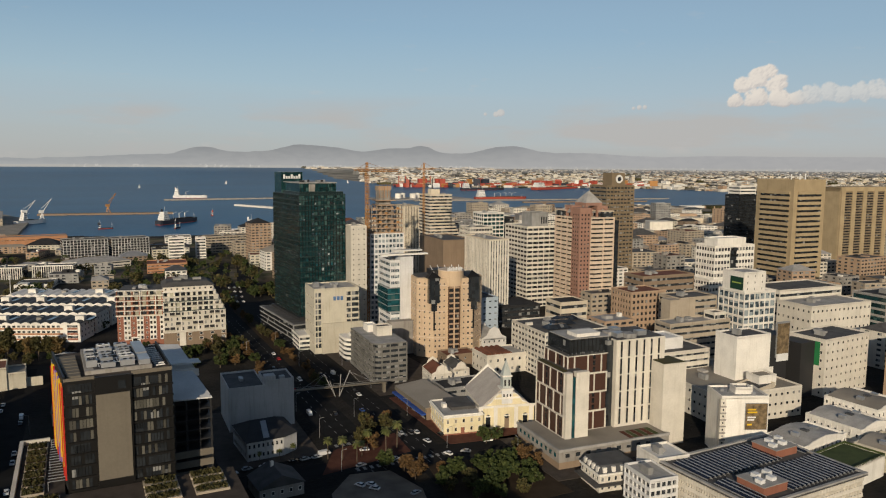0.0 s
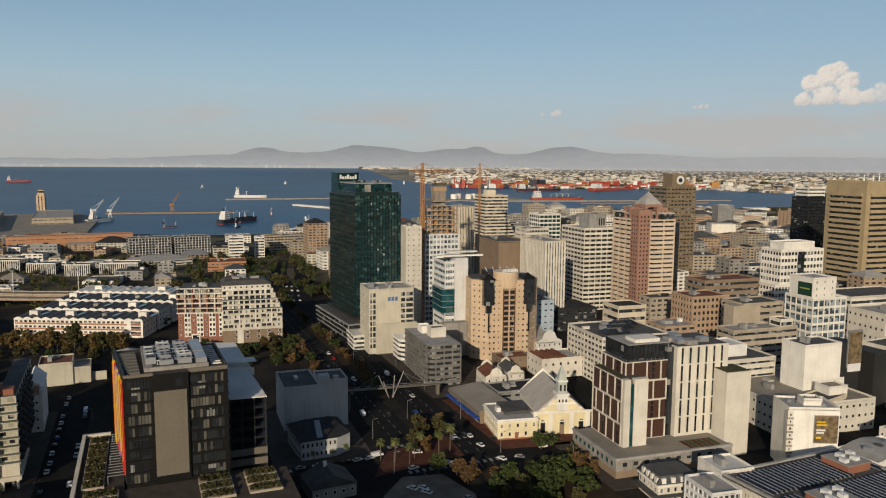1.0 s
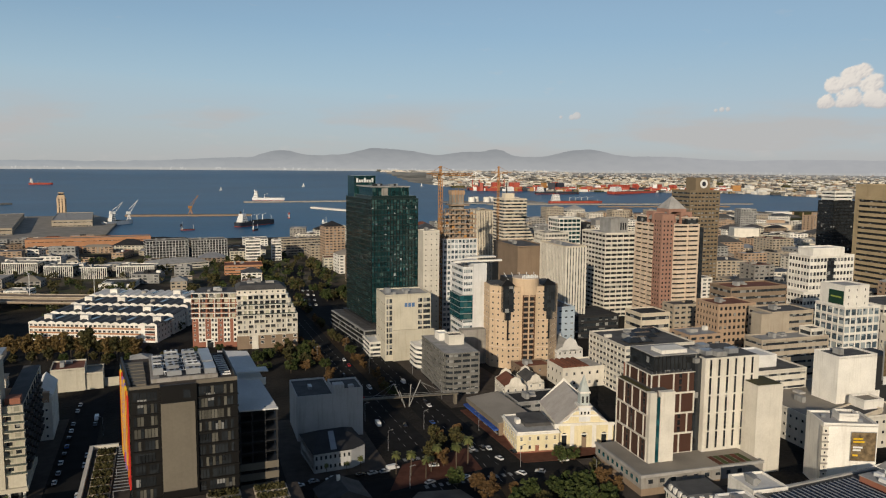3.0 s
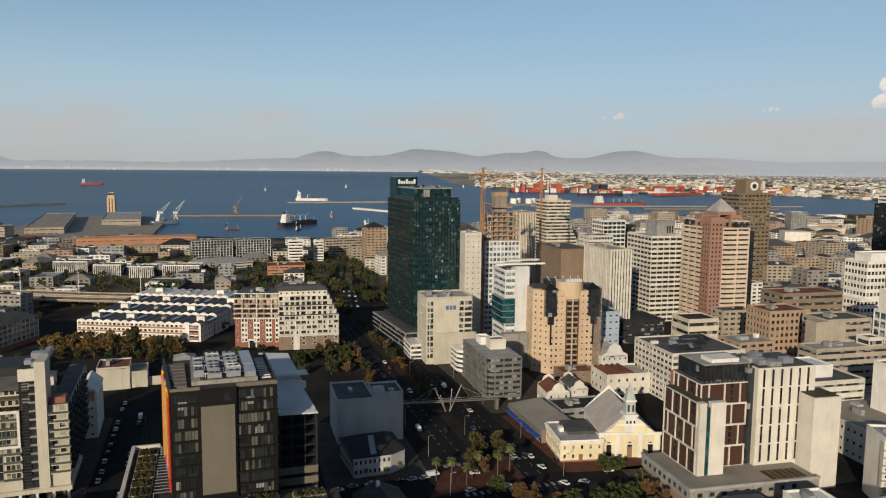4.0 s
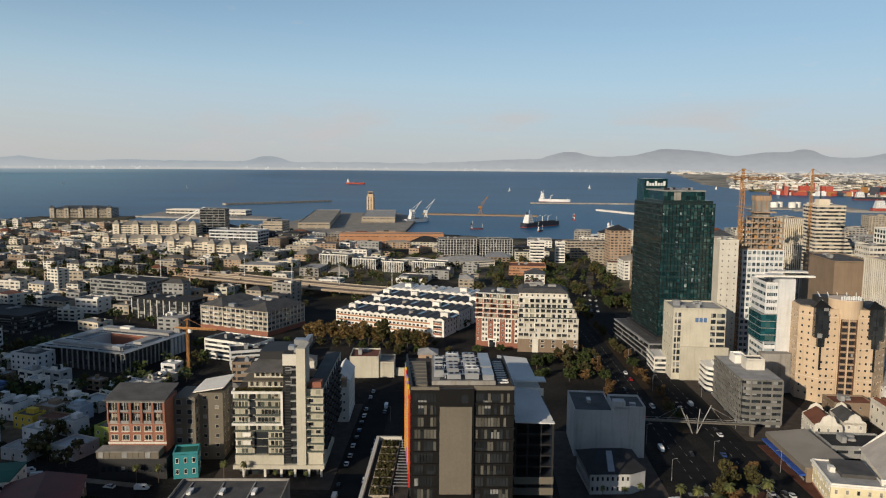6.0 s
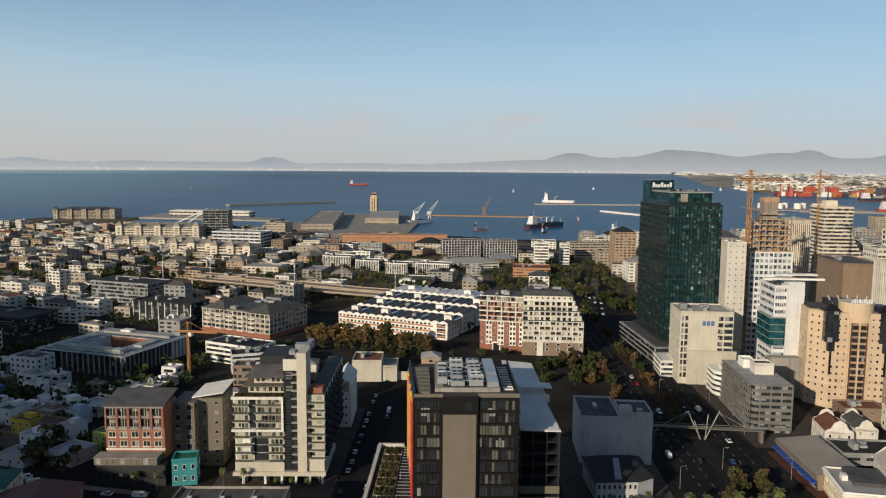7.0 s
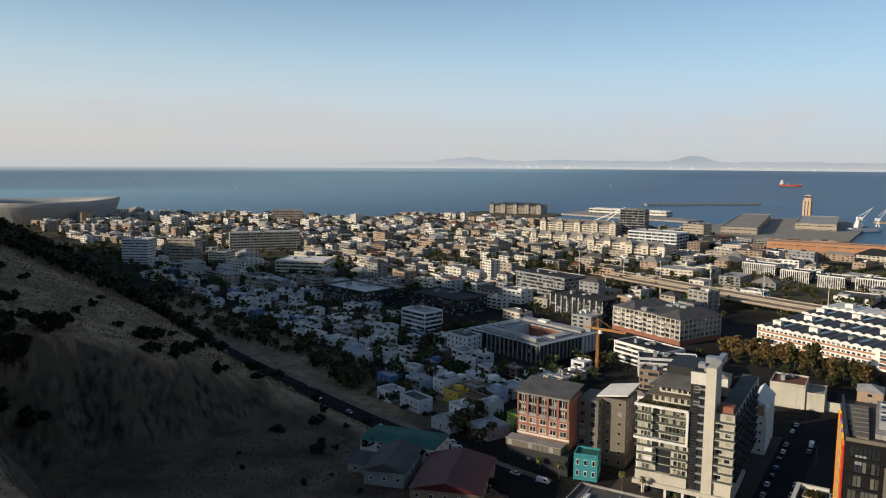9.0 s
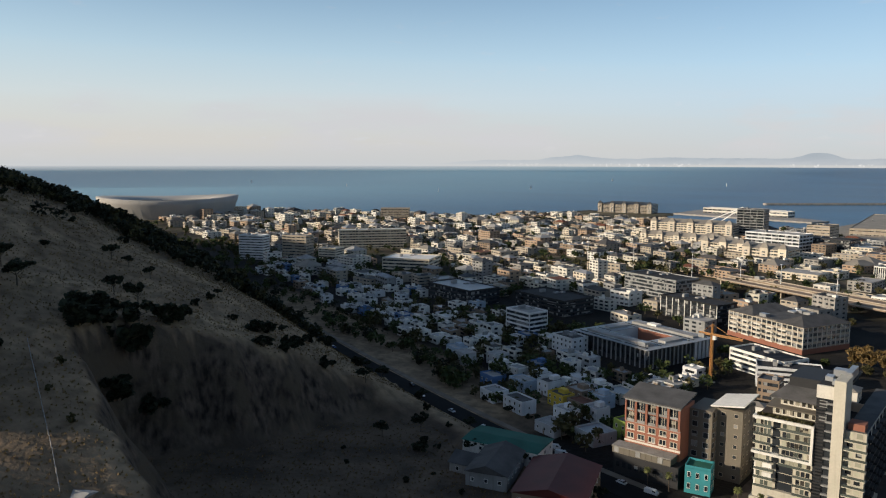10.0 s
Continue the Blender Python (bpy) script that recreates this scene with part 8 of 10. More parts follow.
for rng, x, y, w, d in spots(41, -720, -150, 300, 640, 15.5, (9, 14), 0.8, test=lambda x, y: -150 < hill_coords(x, y)[0] < -18 - 32 * float(smooth(70, 190, hill_coords(x, y)[1])), hill=-16, loose=0.42):
    wall, roof = rng.choice(HOUSE_TONES), rng.choice(("roof_pale", "roof_pale", "roof_metal", "roof_metal", "roof_grey", "roof_white"))
    h = rng.uniform(3.8, 7.2)
    if x > -390 and made < 18:
        terrace_house(rng, x, y, w, d, h, -18 + rng.uniform(-5, 5), wall, roof)
        made += 1
    else:
        lots.house(rng, x, y, w, d, h, -18 + rng.uniform(-6, 6), wall, roof, glass="glass_plain")
        taken(x + w / 2, y + d / 2, 0.38 * math.hypot(w, d))
lots.make("hillside_houses", "rows of small pale flat roofed houses climbing the slope", "houses")

# ---- landmarks by the water ----
def stadium():
    e = root("stadium", "pale grey oval stadium with a dipping rim", "stadium", -1545, 872, 0, 60)
    n = 96
    v, f = [], []
    for k in range(n):
        a = 2 * math.pi * k / n
        rim = 42 + 3 * math.cos(2 * a)
        for r, z in ((0.90, 0), (0.95, rim * 0.35), (1.0, rim * 0.75), (1.02, rim), (0.97, rim + 1.0), (0.62, rim - 5), (0.60, rim - 8)):
            v.append((146 * r * math.cos(a), 118 * r * math.sin(a), z))
    m = 7
    for k in range(n):
        for j in range(m - 1):
            f.append((k * m + j, ((k + 1) % n) * m + j, ((k + 1) % n) * m + j + 1, k * m + j + 1))
    put("bowl", mesh_of("bowl", v, f, M["stadium_skin"], smooth=True), e)
    for k in range(48):
        a = 2 * math.pi * k / 48
        rim = 42 + 3 * math.cos(2 * a)
        beam("rib", e, "stadium_skin", (146 * 0.915 * math.cos(a), 118 * 0.915 * math.sin(a), 0), (146 * 1.02 * math.cos(a), 118 * 1.02 * math.sin(a), rim), 0.7)
    v = [(92 * math.cos(2 * math.pi * k / 48), 74 * math.sin(2 * math.pi * k / 48), 30) for k in range(48)]
    put("inner_stand", mesh_of("inner_stand", v, [tuple(range(48))], M["dark_grey"]), e)
    taken(-1545, 872, 170)


stadium()


def ship(x, y, length, yaw, hull, label, house=0.2, house_h=14, free=6, cranes=2, deck="roof_grey", scale=1.0, z=-1.6, name="cargo_ship", low="red_steel"):
    e = root(name, label, "ship", x, y, z, yaw)
    e.scale = (scale,) * 3
    b = length * 0.075
    prof = [(-0.5, 0.75), (-0.47, 1), (0.3, 1), (0.42, 0.62), (0.5, 0.0)]
    def ring(k, zz, grow=0.0):
        return [(length * (p + grow * (p > 0.3)), b * q * k, zz) for p, q in prof] + [(length * (p + grow * (p > 0.3)), -b * q * k, zz) for p, q in prof[-2::-1]]
    layers = [ring(0.9, -3), ring(0.97, 1.2), ring(1.0, free, 0.01)]
    n = len(layers[0])
    v = [p for la in layers for p in la]
    f = [(j * n + i, j * n + (i + 1) % n, (j + 1) * n + (i + 1) % n, (j + 1) * n + i) for j in range(2) for i in range(n)] + [tuple(range(2 * n, 3 * n))]
    idx = [1] * n + [0] * n + [2]
    put("hull", mesh_of("hull", v, f, [M[hull], M[low], M[deck]], idx), e)
    hx = -length * 0.5 + length * house * 0.55
    for s in range(4):
        box("deckhouse", e, "white_steel", hx - length * 0.07 + s * 1.2, -b * (0.85 - s * 0.08), free + s * house_h / 4, hx + length * 0.07 - s * 0.8, b * (0.85 - s * 0.08), free + (s + 1) * house_h / 4 - 0.25)
        box("bridge_window", e, "glass_plain", hx - length * 0.06 + s * 1.2, -b * (0.86 - s * 0.08), free + s * house_h / 4 + 1.2, hx + length * 0.071 - s * 0.8, b * (0.86 - s * 0.08), free + s * house_h / 4 + 2.0)
    cylinder("funnel", e, hull, hx - length * 0.04, 0, free + house_h, free + house_h + 5, 2.2, 1.7)
    cylinder("mast", e, "white_steel", hx + length * 0.03, 0, free + house_h, free + house_h + 9, 0.35)
    for k in range(cranes):
        px = -length * 0.12 + k * length * 0.45 / max(1, cranes)
        cylinder("deck_crane", e, "white_steel", px, 0, free, free + 12, 0.8)
        beam("crane_boom", e, "white_steel", (px, 0, free + 11), (px + length * 0.10, 0, free + 14), 0.6)
        box("hatch", e, deck, px + 2, -b * 0.6, free, px + length * 0.16, b * 0.6, free + 1.6)
    cylinder("foremast", e, "white_steel", length * 0.42, 0, free, free + 9, 0.3)
    return e


ship(177, 1560, 118, 44, "navy_hull", "red and black cargo ship under way in the harbour", house=0.26, house_h=17, free=9, cranes=3, deck="roof_dark", low="red_steel")
ship(-88, 1640, 80, 50, "cool_white", "white crane ship moored at the quay", house=0.5, house_h=16, free=8, cranes=1, low="white_steel")
ship(272, 1322, 92, 20, "white_steel", "large white motor yacht at the quay", house=0.9, house_h=15, free=7, cranes=0, deck="white_steel", name="motor_yacht", low="navy_hull")
ship(272, 1740, 22, 90, "red_steel", "small red tug under way", house_h=6, free=3, cranes=0, name="tug_boat")
ship(161, 1432, 24, 60, "navy_hull", "small dark tug near the cargo ship", house_h=7, free=3, cranes=0, name="tug_boat")
ship(40, 1470, 26, 10, "navy_hull", "small ferry crossing the harbour", house_h=5, free=2.5, cranes=0, name="ferry")
for x, y, ln, yaw, hull, lab, cr in ((340, 2610, 110, -20, "cool_white", "pale tanker moored at the outer pier", 1), (1310, 2195, 190, -8, "red_steel", "dark red bulk ship at the far pier", 4), (2140, 3040, 330, 10, "red_steel", "long red container ship at the terminal", 0), (1690, 3000, 210, -10, "navy_hull", "dark cargo ship at the far terminal", 3), (-640, 4700, 120, 0, "red_steel", "red ship lying out in the bay", 1)):
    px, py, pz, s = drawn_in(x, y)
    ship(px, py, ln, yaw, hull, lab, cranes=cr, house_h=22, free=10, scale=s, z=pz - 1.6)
rng = random.Random(12)
for az, dist in ((-34, 3300), (-20, 3900), (-41, 3000), (4, 3600), (10, 4200), (14, 5200), (-28, 4600), (-48, 3600), (19, 4400), (-55, 4200)):
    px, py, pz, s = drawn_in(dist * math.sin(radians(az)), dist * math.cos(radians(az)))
    e = root("sailing_boat", "small white sailing boat on the bay", "boat", px, py, pz - 1.6, rng.uniform(0, 180), "sailing boats")
    e.scale = (s,) * 3
    put("hull", mesh_of("hull", [(-7, -2, 0.2), (-7, 2, 0.2), (7, 0, 1.5), (-7, -2.3, 2), (-7, 2.3, 2), (8, 0, 2.4)], [(0, 1, 2), (3, 5, 4), (0, 3, 4, 1), (1, 4, 5, 2), (2, 5, 3, 0)], M["white_steel"]), e)
    put("sail", mesh_of("sail", [(-6, 0, 3.5), (1, 0.3, 3.5), (1, 0, 21), (1.2, 0, 3.2), (7, 0.2, 3.2)], [(0, 1, 2), (3, 4, 2)], M["white_steel"]), e)


def quay(name, label, pts, z=1.6, mat="concrete"):
    e = root(name, label, "quay", 0, 0, 0, 0, kind="structure")
    prism("deck", pts, -6, z, mat, e)
    return e


def strip(x0, y0, x1, y1, wide):
    v = Vector((x1 - x0, y1 - y0)).normalized()
    n = Vector((-v.y, v.x)) * wide / 2
    return [(x0 - n.x, y0 - n.y), (x1 - n.x, y1 - n.y), (x1 + n.x, y1 + n.y), (x0 + n.x, y0 + n.y)]


quay("breakwater", "long grey stone breakwater", strip(-700, 2230, -424, 2490, 22), 4.0, "concrete")
quay("pier", "concrete pier with sheds in the basin", [(-740, 1700), (-420, 1640), (-400, 1690), (-560, 1790), (-740, 1860)], 2.0)
quay("jetty", "long low concrete jetty", strip(-85, 1890, 200, 1850, 26), 2.2, "brown_stone")
quay("jetty", "long low concrete jetty at the outer harbour", strip(243, 2470, 640, 2480, 14), 3, "concrete")
quay("jetty", "short jetty with a white head", strip(400, 2120, 470, 1960, 16), 3, "white")
quay("jetty", "far long harbour jetty", strip(980, 2190, 1905, 2027, 22), 2.5, "concrete")
quay("jetty", "low harbour jetty nearer the town", strip(1270, 1990, 1700, 1905, 14), 2.5, "brown_stone")
quay("quay", "broad harbour quay with brick sheds", [(-380, 1180), (-95, 1385), (-90, 1700), (-150, 1890), (-330, 1880)], 2.2, "dusty_roof")

building("harbour_shed", "long orange brick harbour shed", -185, 1165, 165, 26, 15, 4, storeys=2, style="ribbon", wall="orange_brick", band=0.9, faces="f", roof="dusty_roof", plants=0)
building("harbour_shed", "long grey roofed pier shed", -300, 1400, 60, 400, 13, 6, storeys=2, style="ribbon", wall="beige", band=0.8, faces="f", roof="dusty_roof", plants=2)
building("harbour_shed", "grey roofed transit shed on the quay", -200, 1560, 70, 240, 14, 4, storeys=2, style="ribbon", wall="beige", band=0.8, faces="f", roof="roof_pale", plants=2)
e = root("control_tower", "tall sandstone harbour control tower", "tower", -232, 1868, 0, 0)
box("wall", e, "tan", 5, 4, 0, 23, 21, 44)
for k in range(3):
    box("pier", e, "tan", 5.6 + k * 6.4, 3.2, 0, 9.0 + k * 6.4, 4.0, 46)
    box("window_slot", e, "glass_plain", 9.2 + k * 6.0, 3.9, 6, 11.0 + k * 6.0, 4.02, 42)
box("upper_wall", e, "tan", 7, 6, 44, 21, 19, 50)
box("lookout", e, "glass_plain", 9, 8, 50, 19, 17, 54)
box("roof", e, "tan", 8, 7, 54, 20, 18, 56)
building("pier_hall", "white arched exhibition shed on the pier", -690, 1755, 200, 34, 14, -8, storeys=2, style="lattice", wall="pale_cream", bay=12, band=0.5, roof="roof_white", plants=0)


def grand_hotel(x, y, w, d, h, yaw, label, wall="cream", roof="dusty_roof"):
    e = root("grand_hotel", label, "hotel", x, y, 0, yaw)
    n = max(3, round(w / 26))
    block(e, w, d, 0, h, "lattice", wall, storeys=round(h / 3.6), bay=5.5, band=0.5, faces="f", edge=False, glass="glass")
    hip("roof", e, roof, 0, 0, w, d, h, h + 6)
    for k in range(n):
        u = k * (w - 10) / max(1, n - 1)
        box("bay", e, wall, u, -3, 0, u + 10, 4, h + 2)
        hip("bay_roof", e, roof, u, -3, u + 10, 4, h + 2, h + 8)
        for s in range(round(h / 3.6)):
            put("window", window_mesh("white", "glass"), e, (u + 5, -3, 2 + s * 3.6), (5, 1, 1.9))
    taken(x + w / 2, y + d / 2, w * 0.5)


grand_hotel(-540, 1160, 130, 40, 26, 2, "long sandstone hotel with green grey bays")
grand_hotel(-520, 1085, 150, 22, 13, -8, "long cream waterfront building with a pale roof")
grand_hotel(-395, 1010, 60, 40, 16, -6, "gabled cream apartment building")
grand_hotel(-330, 980, 55, 40, 16, -6, "gabled cream apartment building with turrets")
grand_hotel(-905, 1640, 130, 60, 20, 10, "large beige hotel with slate roofs at the shore", "beige", "slate")
building("silo_tower", "dark glazed grain silo tower hotel", -415, 1195, 40, 32, 50, 4, storeys=12, style="lattice", wall="grey_concrete", bay=9, band=0.25, glass="glass_plain", roof="roof_dark")
building("silo_annex", "concrete silo annex with white framed front", -372, 1110, 78, 40, 24, -10, storeys=5, style="lattice", wall="cool_white", bay=10, band=0.4, roof="roof_pale")
building("office_building", "dark waterfront office block", -300, 1140, 60, 36, 18, -8, storeys=4, style="ribbon", wall="dark_grey", band=0.3, roof="roof_dark")
building("old_mill", "concrete silo building with a stair tower", -330, 1260, 34, 40, 26, -5, storeys=6, style="ribbon", wall="beige", band=0.7)

# white lattice ferris frame and quay crane
e = root("quay_crane", "white lattice quay crane with a raised boom", "crane", -470, 1250, 0, 0)
for a, b in (((0, 0, 0), (6, 0, 22)), ((12, 0, 0), (6, 0, 22)), ((6, 0, 22), (44, 0, 50)), ((44, 0, 50), (54, 0, 44)), ((6, 0, 22), (-8, 0, 26)), ((-8, 0, 26), (44, 0, 50)), ((0, 12, 0), (6, 6, 22)), ((12, 12, 0), (6, 6, 22))):
    beam("strut", e, "white_steel", a, b, 1.5)
for x, y, hh in ((60, 1880, 46), (-100, 1700, 40), (-70, 1690, 44)):
    e = root("harbour_crane", "orange slewing harbour crane on the jetty" if x > 0 else "white jib crane on the quay", "crane", x, y, 2, 20)
    mt = "orange_steel" if x > 0 else "white_steel"
    for a, b in (((-4, -4, 0), (0, 0, 16)), ((4, -4, 0), (0, 0, 16)), ((4, 4, 0), (0, 0, 16)), ((-4, 4, 0), (0, 0, 16)), ((0, 0, 14), (20, 0, hh)), ((0, 0, 24), (20, 0, hh))):
        beam("strut", e, mt, a, b, 0.9)
    box("cab", e, mt, -5, -3, 14, 3, 3, 20)
for k, (x, y) in enumerate(((1480, 3500), (1640, 3540))):
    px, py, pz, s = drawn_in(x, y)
    e = root("gantry_crane", "red and white ship to shore gantry crane", "crane", px, py, pz, -20, "gantry cranes")
    e.scale = (s * 1.2,) * 3
    for a, b in (((0, 0, 0), (0, 0, 45)), ((28, 0, 0), (28, 0, 45)), ((0, 20, 0), (0, 20, 45)), ((28, 20, 0), (28, 20, 45)), ((-30, 10, 45), (70, 10, 45)), ((14, 10, 45), (14, 10, 75)), ((14, 10, 75), (70, 10, 45)), ((14, 10, 75), (-30, 10, 45)), ((0, 0, 20), (28, 0, 20))):
        beam("strut", e, "red_steel" if a[2] < 40 else "white_steel", a, b, 3.0)
for k in range(9):
    x, y = 930 + k * 26, 2335 - k * 4 + 30 * (k % 2)
    e = root("storage_tank", "white cylindrical fuel tank at the harbour", "tank", x, y, 0, 0, "fuel tanks")
    cylinder("shell", e, "white", 0, 0, 0, 18, 11, sides=24)
    cylinder("dome", e, "roof_pale", 0, 0, 18, 20, 11, 3, sides=24)
quay("quay", "tank farm quay", [(880, 2260), (1220, 2230), (1240, 2400), (900, 2420)], 1.2)


# containers, sheds and the far town, too many to count
def far_stuff(name, label, seed, count, place, sizes, heights, tones, category):
    rng = random.Random(seed)
    v, f, idx = [], [], []
    for _ in range(count):
        x, y = place(rng)
        dist = math.hypot(x, y)
        if not (bool(inside(np.array(x), np.array(y), SHORE)) if name != "containers" else True):
            continue
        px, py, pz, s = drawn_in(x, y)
        w, d, h = rng.uniform(*sizes) * s, rng.uniform(*sizes) * s * 0.7, rng.uniform(*heights) * s
        if rng.random() < 0.05:
            h *= 2.2
        a = rng.uniform(-0.5, 0.2)
        c, q = math.cos(a), math.sin(a)
        k = len(v)
        for bx, by in ((-w, -d), (w, -d), (w, d), (-w, d)):
            v.append((px + (bx * c - by * q) / 2, py + (bx * q + by * c) / 2, pz - 2))
        for bx, by in ((-w, -d), (w, -d), (w, d), (-w, d)):
            v.append((px + (bx * c - by * q) / 2, py + (bx * q + by * c) / 2, pz + h))
        t = rng.randrange(len(tones))
        for quad in ((0, 1, 5, 4), (1, 2, 6, 5), (2, 3, 7, 6), (3, 0, 4, 7), (4, 5, 6, 7)):
            f.append(tuple(k + i for i in quad))
            idx.append(t)
    ob = new(name, mesh_of(name, v, f, [M[t] for t in tones], idx))
    return tagged(ob, label, category, kind="stuff")


def sector(az0, az1, d0, d1):
    def place(rng):
        a = radians(rng.uniform(az0, az1))
        dist = 1 / (1 / d0 + rng.random() * (1 / d1 - 1 / d0))
        return dist * math.sin(a), dist * math.cos(a)
    return place


FAR_TONES = ("pale_cream", "cream", "white", "concrete", "roof_pale", "brown_tan", "cream", "roof_grey", "roof_white", "leaf_olive", "dusty_roof", "pale_cream")
far_stuff("far_town", "countless small pale buildings of the far suburbs", 31, 9500, sector(20, 62, 2300, 15500), (12, 52), (4, 11), FAR_TONES, "town")
far_stuff("near_suburb", "low harbour sheds and depots beyond the towers", 32, 700, sector(30, 62, 1250, 2600), (24, 90), (6, 15), FAR_TONES, "town")
far_stuff("far_town", "low buildings along the distant shore", 33, 900, sector(2, 30, 12800, 15800), (30, 110), (5, 18), FAR_TONES, "town")


def terminal(rng):
    k = rng.random()
    return 1500 + k * 1250 + rng.uniform(-40, 40), 3480 - k * 420 + rng.uniform(-30, 90)


far_stuff("containers", "stacks of red and white shipping containers on the terminal", 34, 700, terminal, (14, 46), (8, 20), ("red_steel", "red_steel", "orange_steel", "white_steel", "navy_hull", "red_steel"), "containers")

# ---- trees ----
def crown_mesh(name, seed, mat, rx, ry, rz, z0, clumps=16, leaves=42, size=0.75, flat=False):
    """Leaves gathered in clumps with gaps between them."""
    rng = random.Random(seed)
    v, f = [], []
    for _ in range(clumps):
        while True:
            p = Vector((rng.uniform(-1, 1), rng.uniform(-1, 1), rng.uniform(-1, 1)))
            if 0.25 < p.length < 1:
                break
        c = Vector((p.x * rx, p.y * ry, z0 + p.z * rz))
        r = rng.uniform(0.28, 0.5) * min(rx, rz * (2 if flat else 1))
        for _ in range(leaves):
            q = Vector((rng.gauss(0, 1), rng.gauss(0, 1), rng.gauss(0, 1))).normalized() * r * rng.uniform(0.5, 1.05)
            leaf(v, f, c + Vector((q.x, q.y, q.z * (0.5 if flat else 0.85))), rng, size * rng.uniform(0.6, 1.2))
    return mesh_of(name, v, f, M[mat])


def trunk_mesh(name, seed, h, r, limbs=5, spread=2.0):
    rng = random.Random(seed)
    v, f = [], []

    def limb(a, b, r0, r1, n=6):
        a, b = Vector(a), Vector(b)
        w = (b - a).normalized()
        s = w.cross(Vector((0.2, 1, 0.1))).normalized()
        t = w.cross(s)
        k = len(v)
        for p, rr in ((a, r0), (b, r1)):
            for i in range(n):
                g = 2 * math.pi * i / n
                v.append(tuple(p + (s * math.cos(g) + t * math.sin(g)) * rr))
        for i in range(n):
            f.append((k + i, k + (i + 1) % n, k + n + (i + 1) % n, k + n + i))

    limb((0, 0, -0.5), (0.1, 0, h * 0.55), r, r * 0.7)
    for k in range(limbs):
        g = 2 * math.pi * k / limbs + rng.random()
        limb((0.1, 0, h * rng.uniform(0.4, 0.55)), (spread * math.cos(g), spread * math.sin(g), h * rng.uniform(0.75, 0.95)), r * 0.5, r * 0.15)
    return mesh_of(name, v, f, M["bark"])


def tree_kind(name, label, seed, mat, h, rx, rz, clumps=16, size=0.75, flat=False, group=""):
    e = root(name, label, "tree", 0, 0, -400, 0, group)
    put("trunk", trunk_mesh("trunk", seed, h - rz * 0.8, 0.28, spread=rx * 0.6), e)
    put("crown", crown_mesh("crown", seed + 1, mat, rx, rx * 0.95, rz, h - rz, clumps, size=size, flat=flat), e)
    return e


def plant_tree(kind, x, y, s, rng, z=None):
    m = Matrix.Translation((x, y, ground_z(x, y) - 0.1 if z is None else z)) @ Matrix.Rotation(rng.uniform(0, 6.28), 4, "Z") @ Matrix.Diagonal((s * rng.uniform(0.9, 1.1), s * rng.uniform(0.9, 1.1), s * rng.uniform(0.85, 1.15), 1))
    return copy_thing(kind, m)


KIND = {
    "green": [tree_kind("street_tree", "broad green street tree with a dense crown", 100 + k * 7, "leaf_green", 8.5, 4.2, 3.2, 20, group="street trees") for k in range(2)],
    "olive": [tree_kind("street_tree", "olive green street tree with a loose crown", 140 + k * 7, "leaf_olive", 8.5, 3.6, 3.4, 16, group="street trees") for k in range(2)],
    "autumn": [tree_kind("autumn_tree", "rust brown autumn tree with thinning leaves", 170 + k * 7, "leaf_autumn", 8.0, 3.4, 3.2, 15, group="autumn trees") for k in range(2)],
    "tall": [tree_kind("tall_tree", "tall slim tree with yellow green leaves", 200 + k * 7, "leaf_olive", 13, 3.0, 5.2, 20, group="tall trees") for k in range(2)],
    "gum": [tree_kind("gum_tree", "tall gum tree with rust and olive leaves", 330 + k * 7, ("leaf_gum", "leaf_olive")[k], 17, 4.2, 6.0, 26, size=0.85, group="gum trees") for k in range(2)],
    "pine": [tree_kind("umbrella_pine", "dark umbrella pine with a flat crown", 230 + k * 7, "leaf_pine", 8.5, 4.4, 1.7, 18, flat=True, group="hill pines") for k in range(2)],
    "bush": [tree_kind("bush", "dark round hillside bush", 260 + k * 7, "leaf_pine", 4.0, 3.2, 1.9, 14, group="hill bushes") for k in range(2)],
}


def palm_kind(seed):
    rng = random.Random(seed)
    e = root("palm_tree", "tall fan palm with a shaggy head", "palm", 0, 0, -400, 0, "palms on the square")
    put("trunk", trunk_mesh("trunk", seed, 18.0, 0.26, limbs=0), e)
    v, f = [], []
    for k in range(46):
        g, up = 2 * math.pi * k / 46 * 5.3, rng.uniform(-0.9, 0.95)
        a = Vector((math.cos(g), math.sin(g), 0))
        p = Vector((0, 0, 9.9))
        side = a.cross(Vector((0, 0, 1))) * 0.42
        prev = None
        for j in range(4):
            t = j / 3
            c = p + a * (2.3 * t * (1 - 0.25 * abs(up))) + Vector((0, 0, up * 1.9 * t - 1.1 * t * t))
            w = side * (0.25 + 1.2 * t * (1.3 - t))
            k0 = len(v)
            v += [tuple(c - w), tuple(c + w)]
            if prev is not None:
                f.append((prev, prev + 1, k0 + 1, k0))
            prev = k0
    put("crown", mesh_of("crown", v, f, M["leaf_palm"]), e)
    v, f = [], []
    for k in range(60):
        leaf(v, f, Vector((rng.uniform(-0.6, 0.6), rng.uniform(-0.6, 0.6), rng.uniform(7.8, 9.4))), rng, 0.45)
    put("dead_fronds", mesh_of("dead_fronds", v, f, M["leaf_autumn"]), e)
    return e


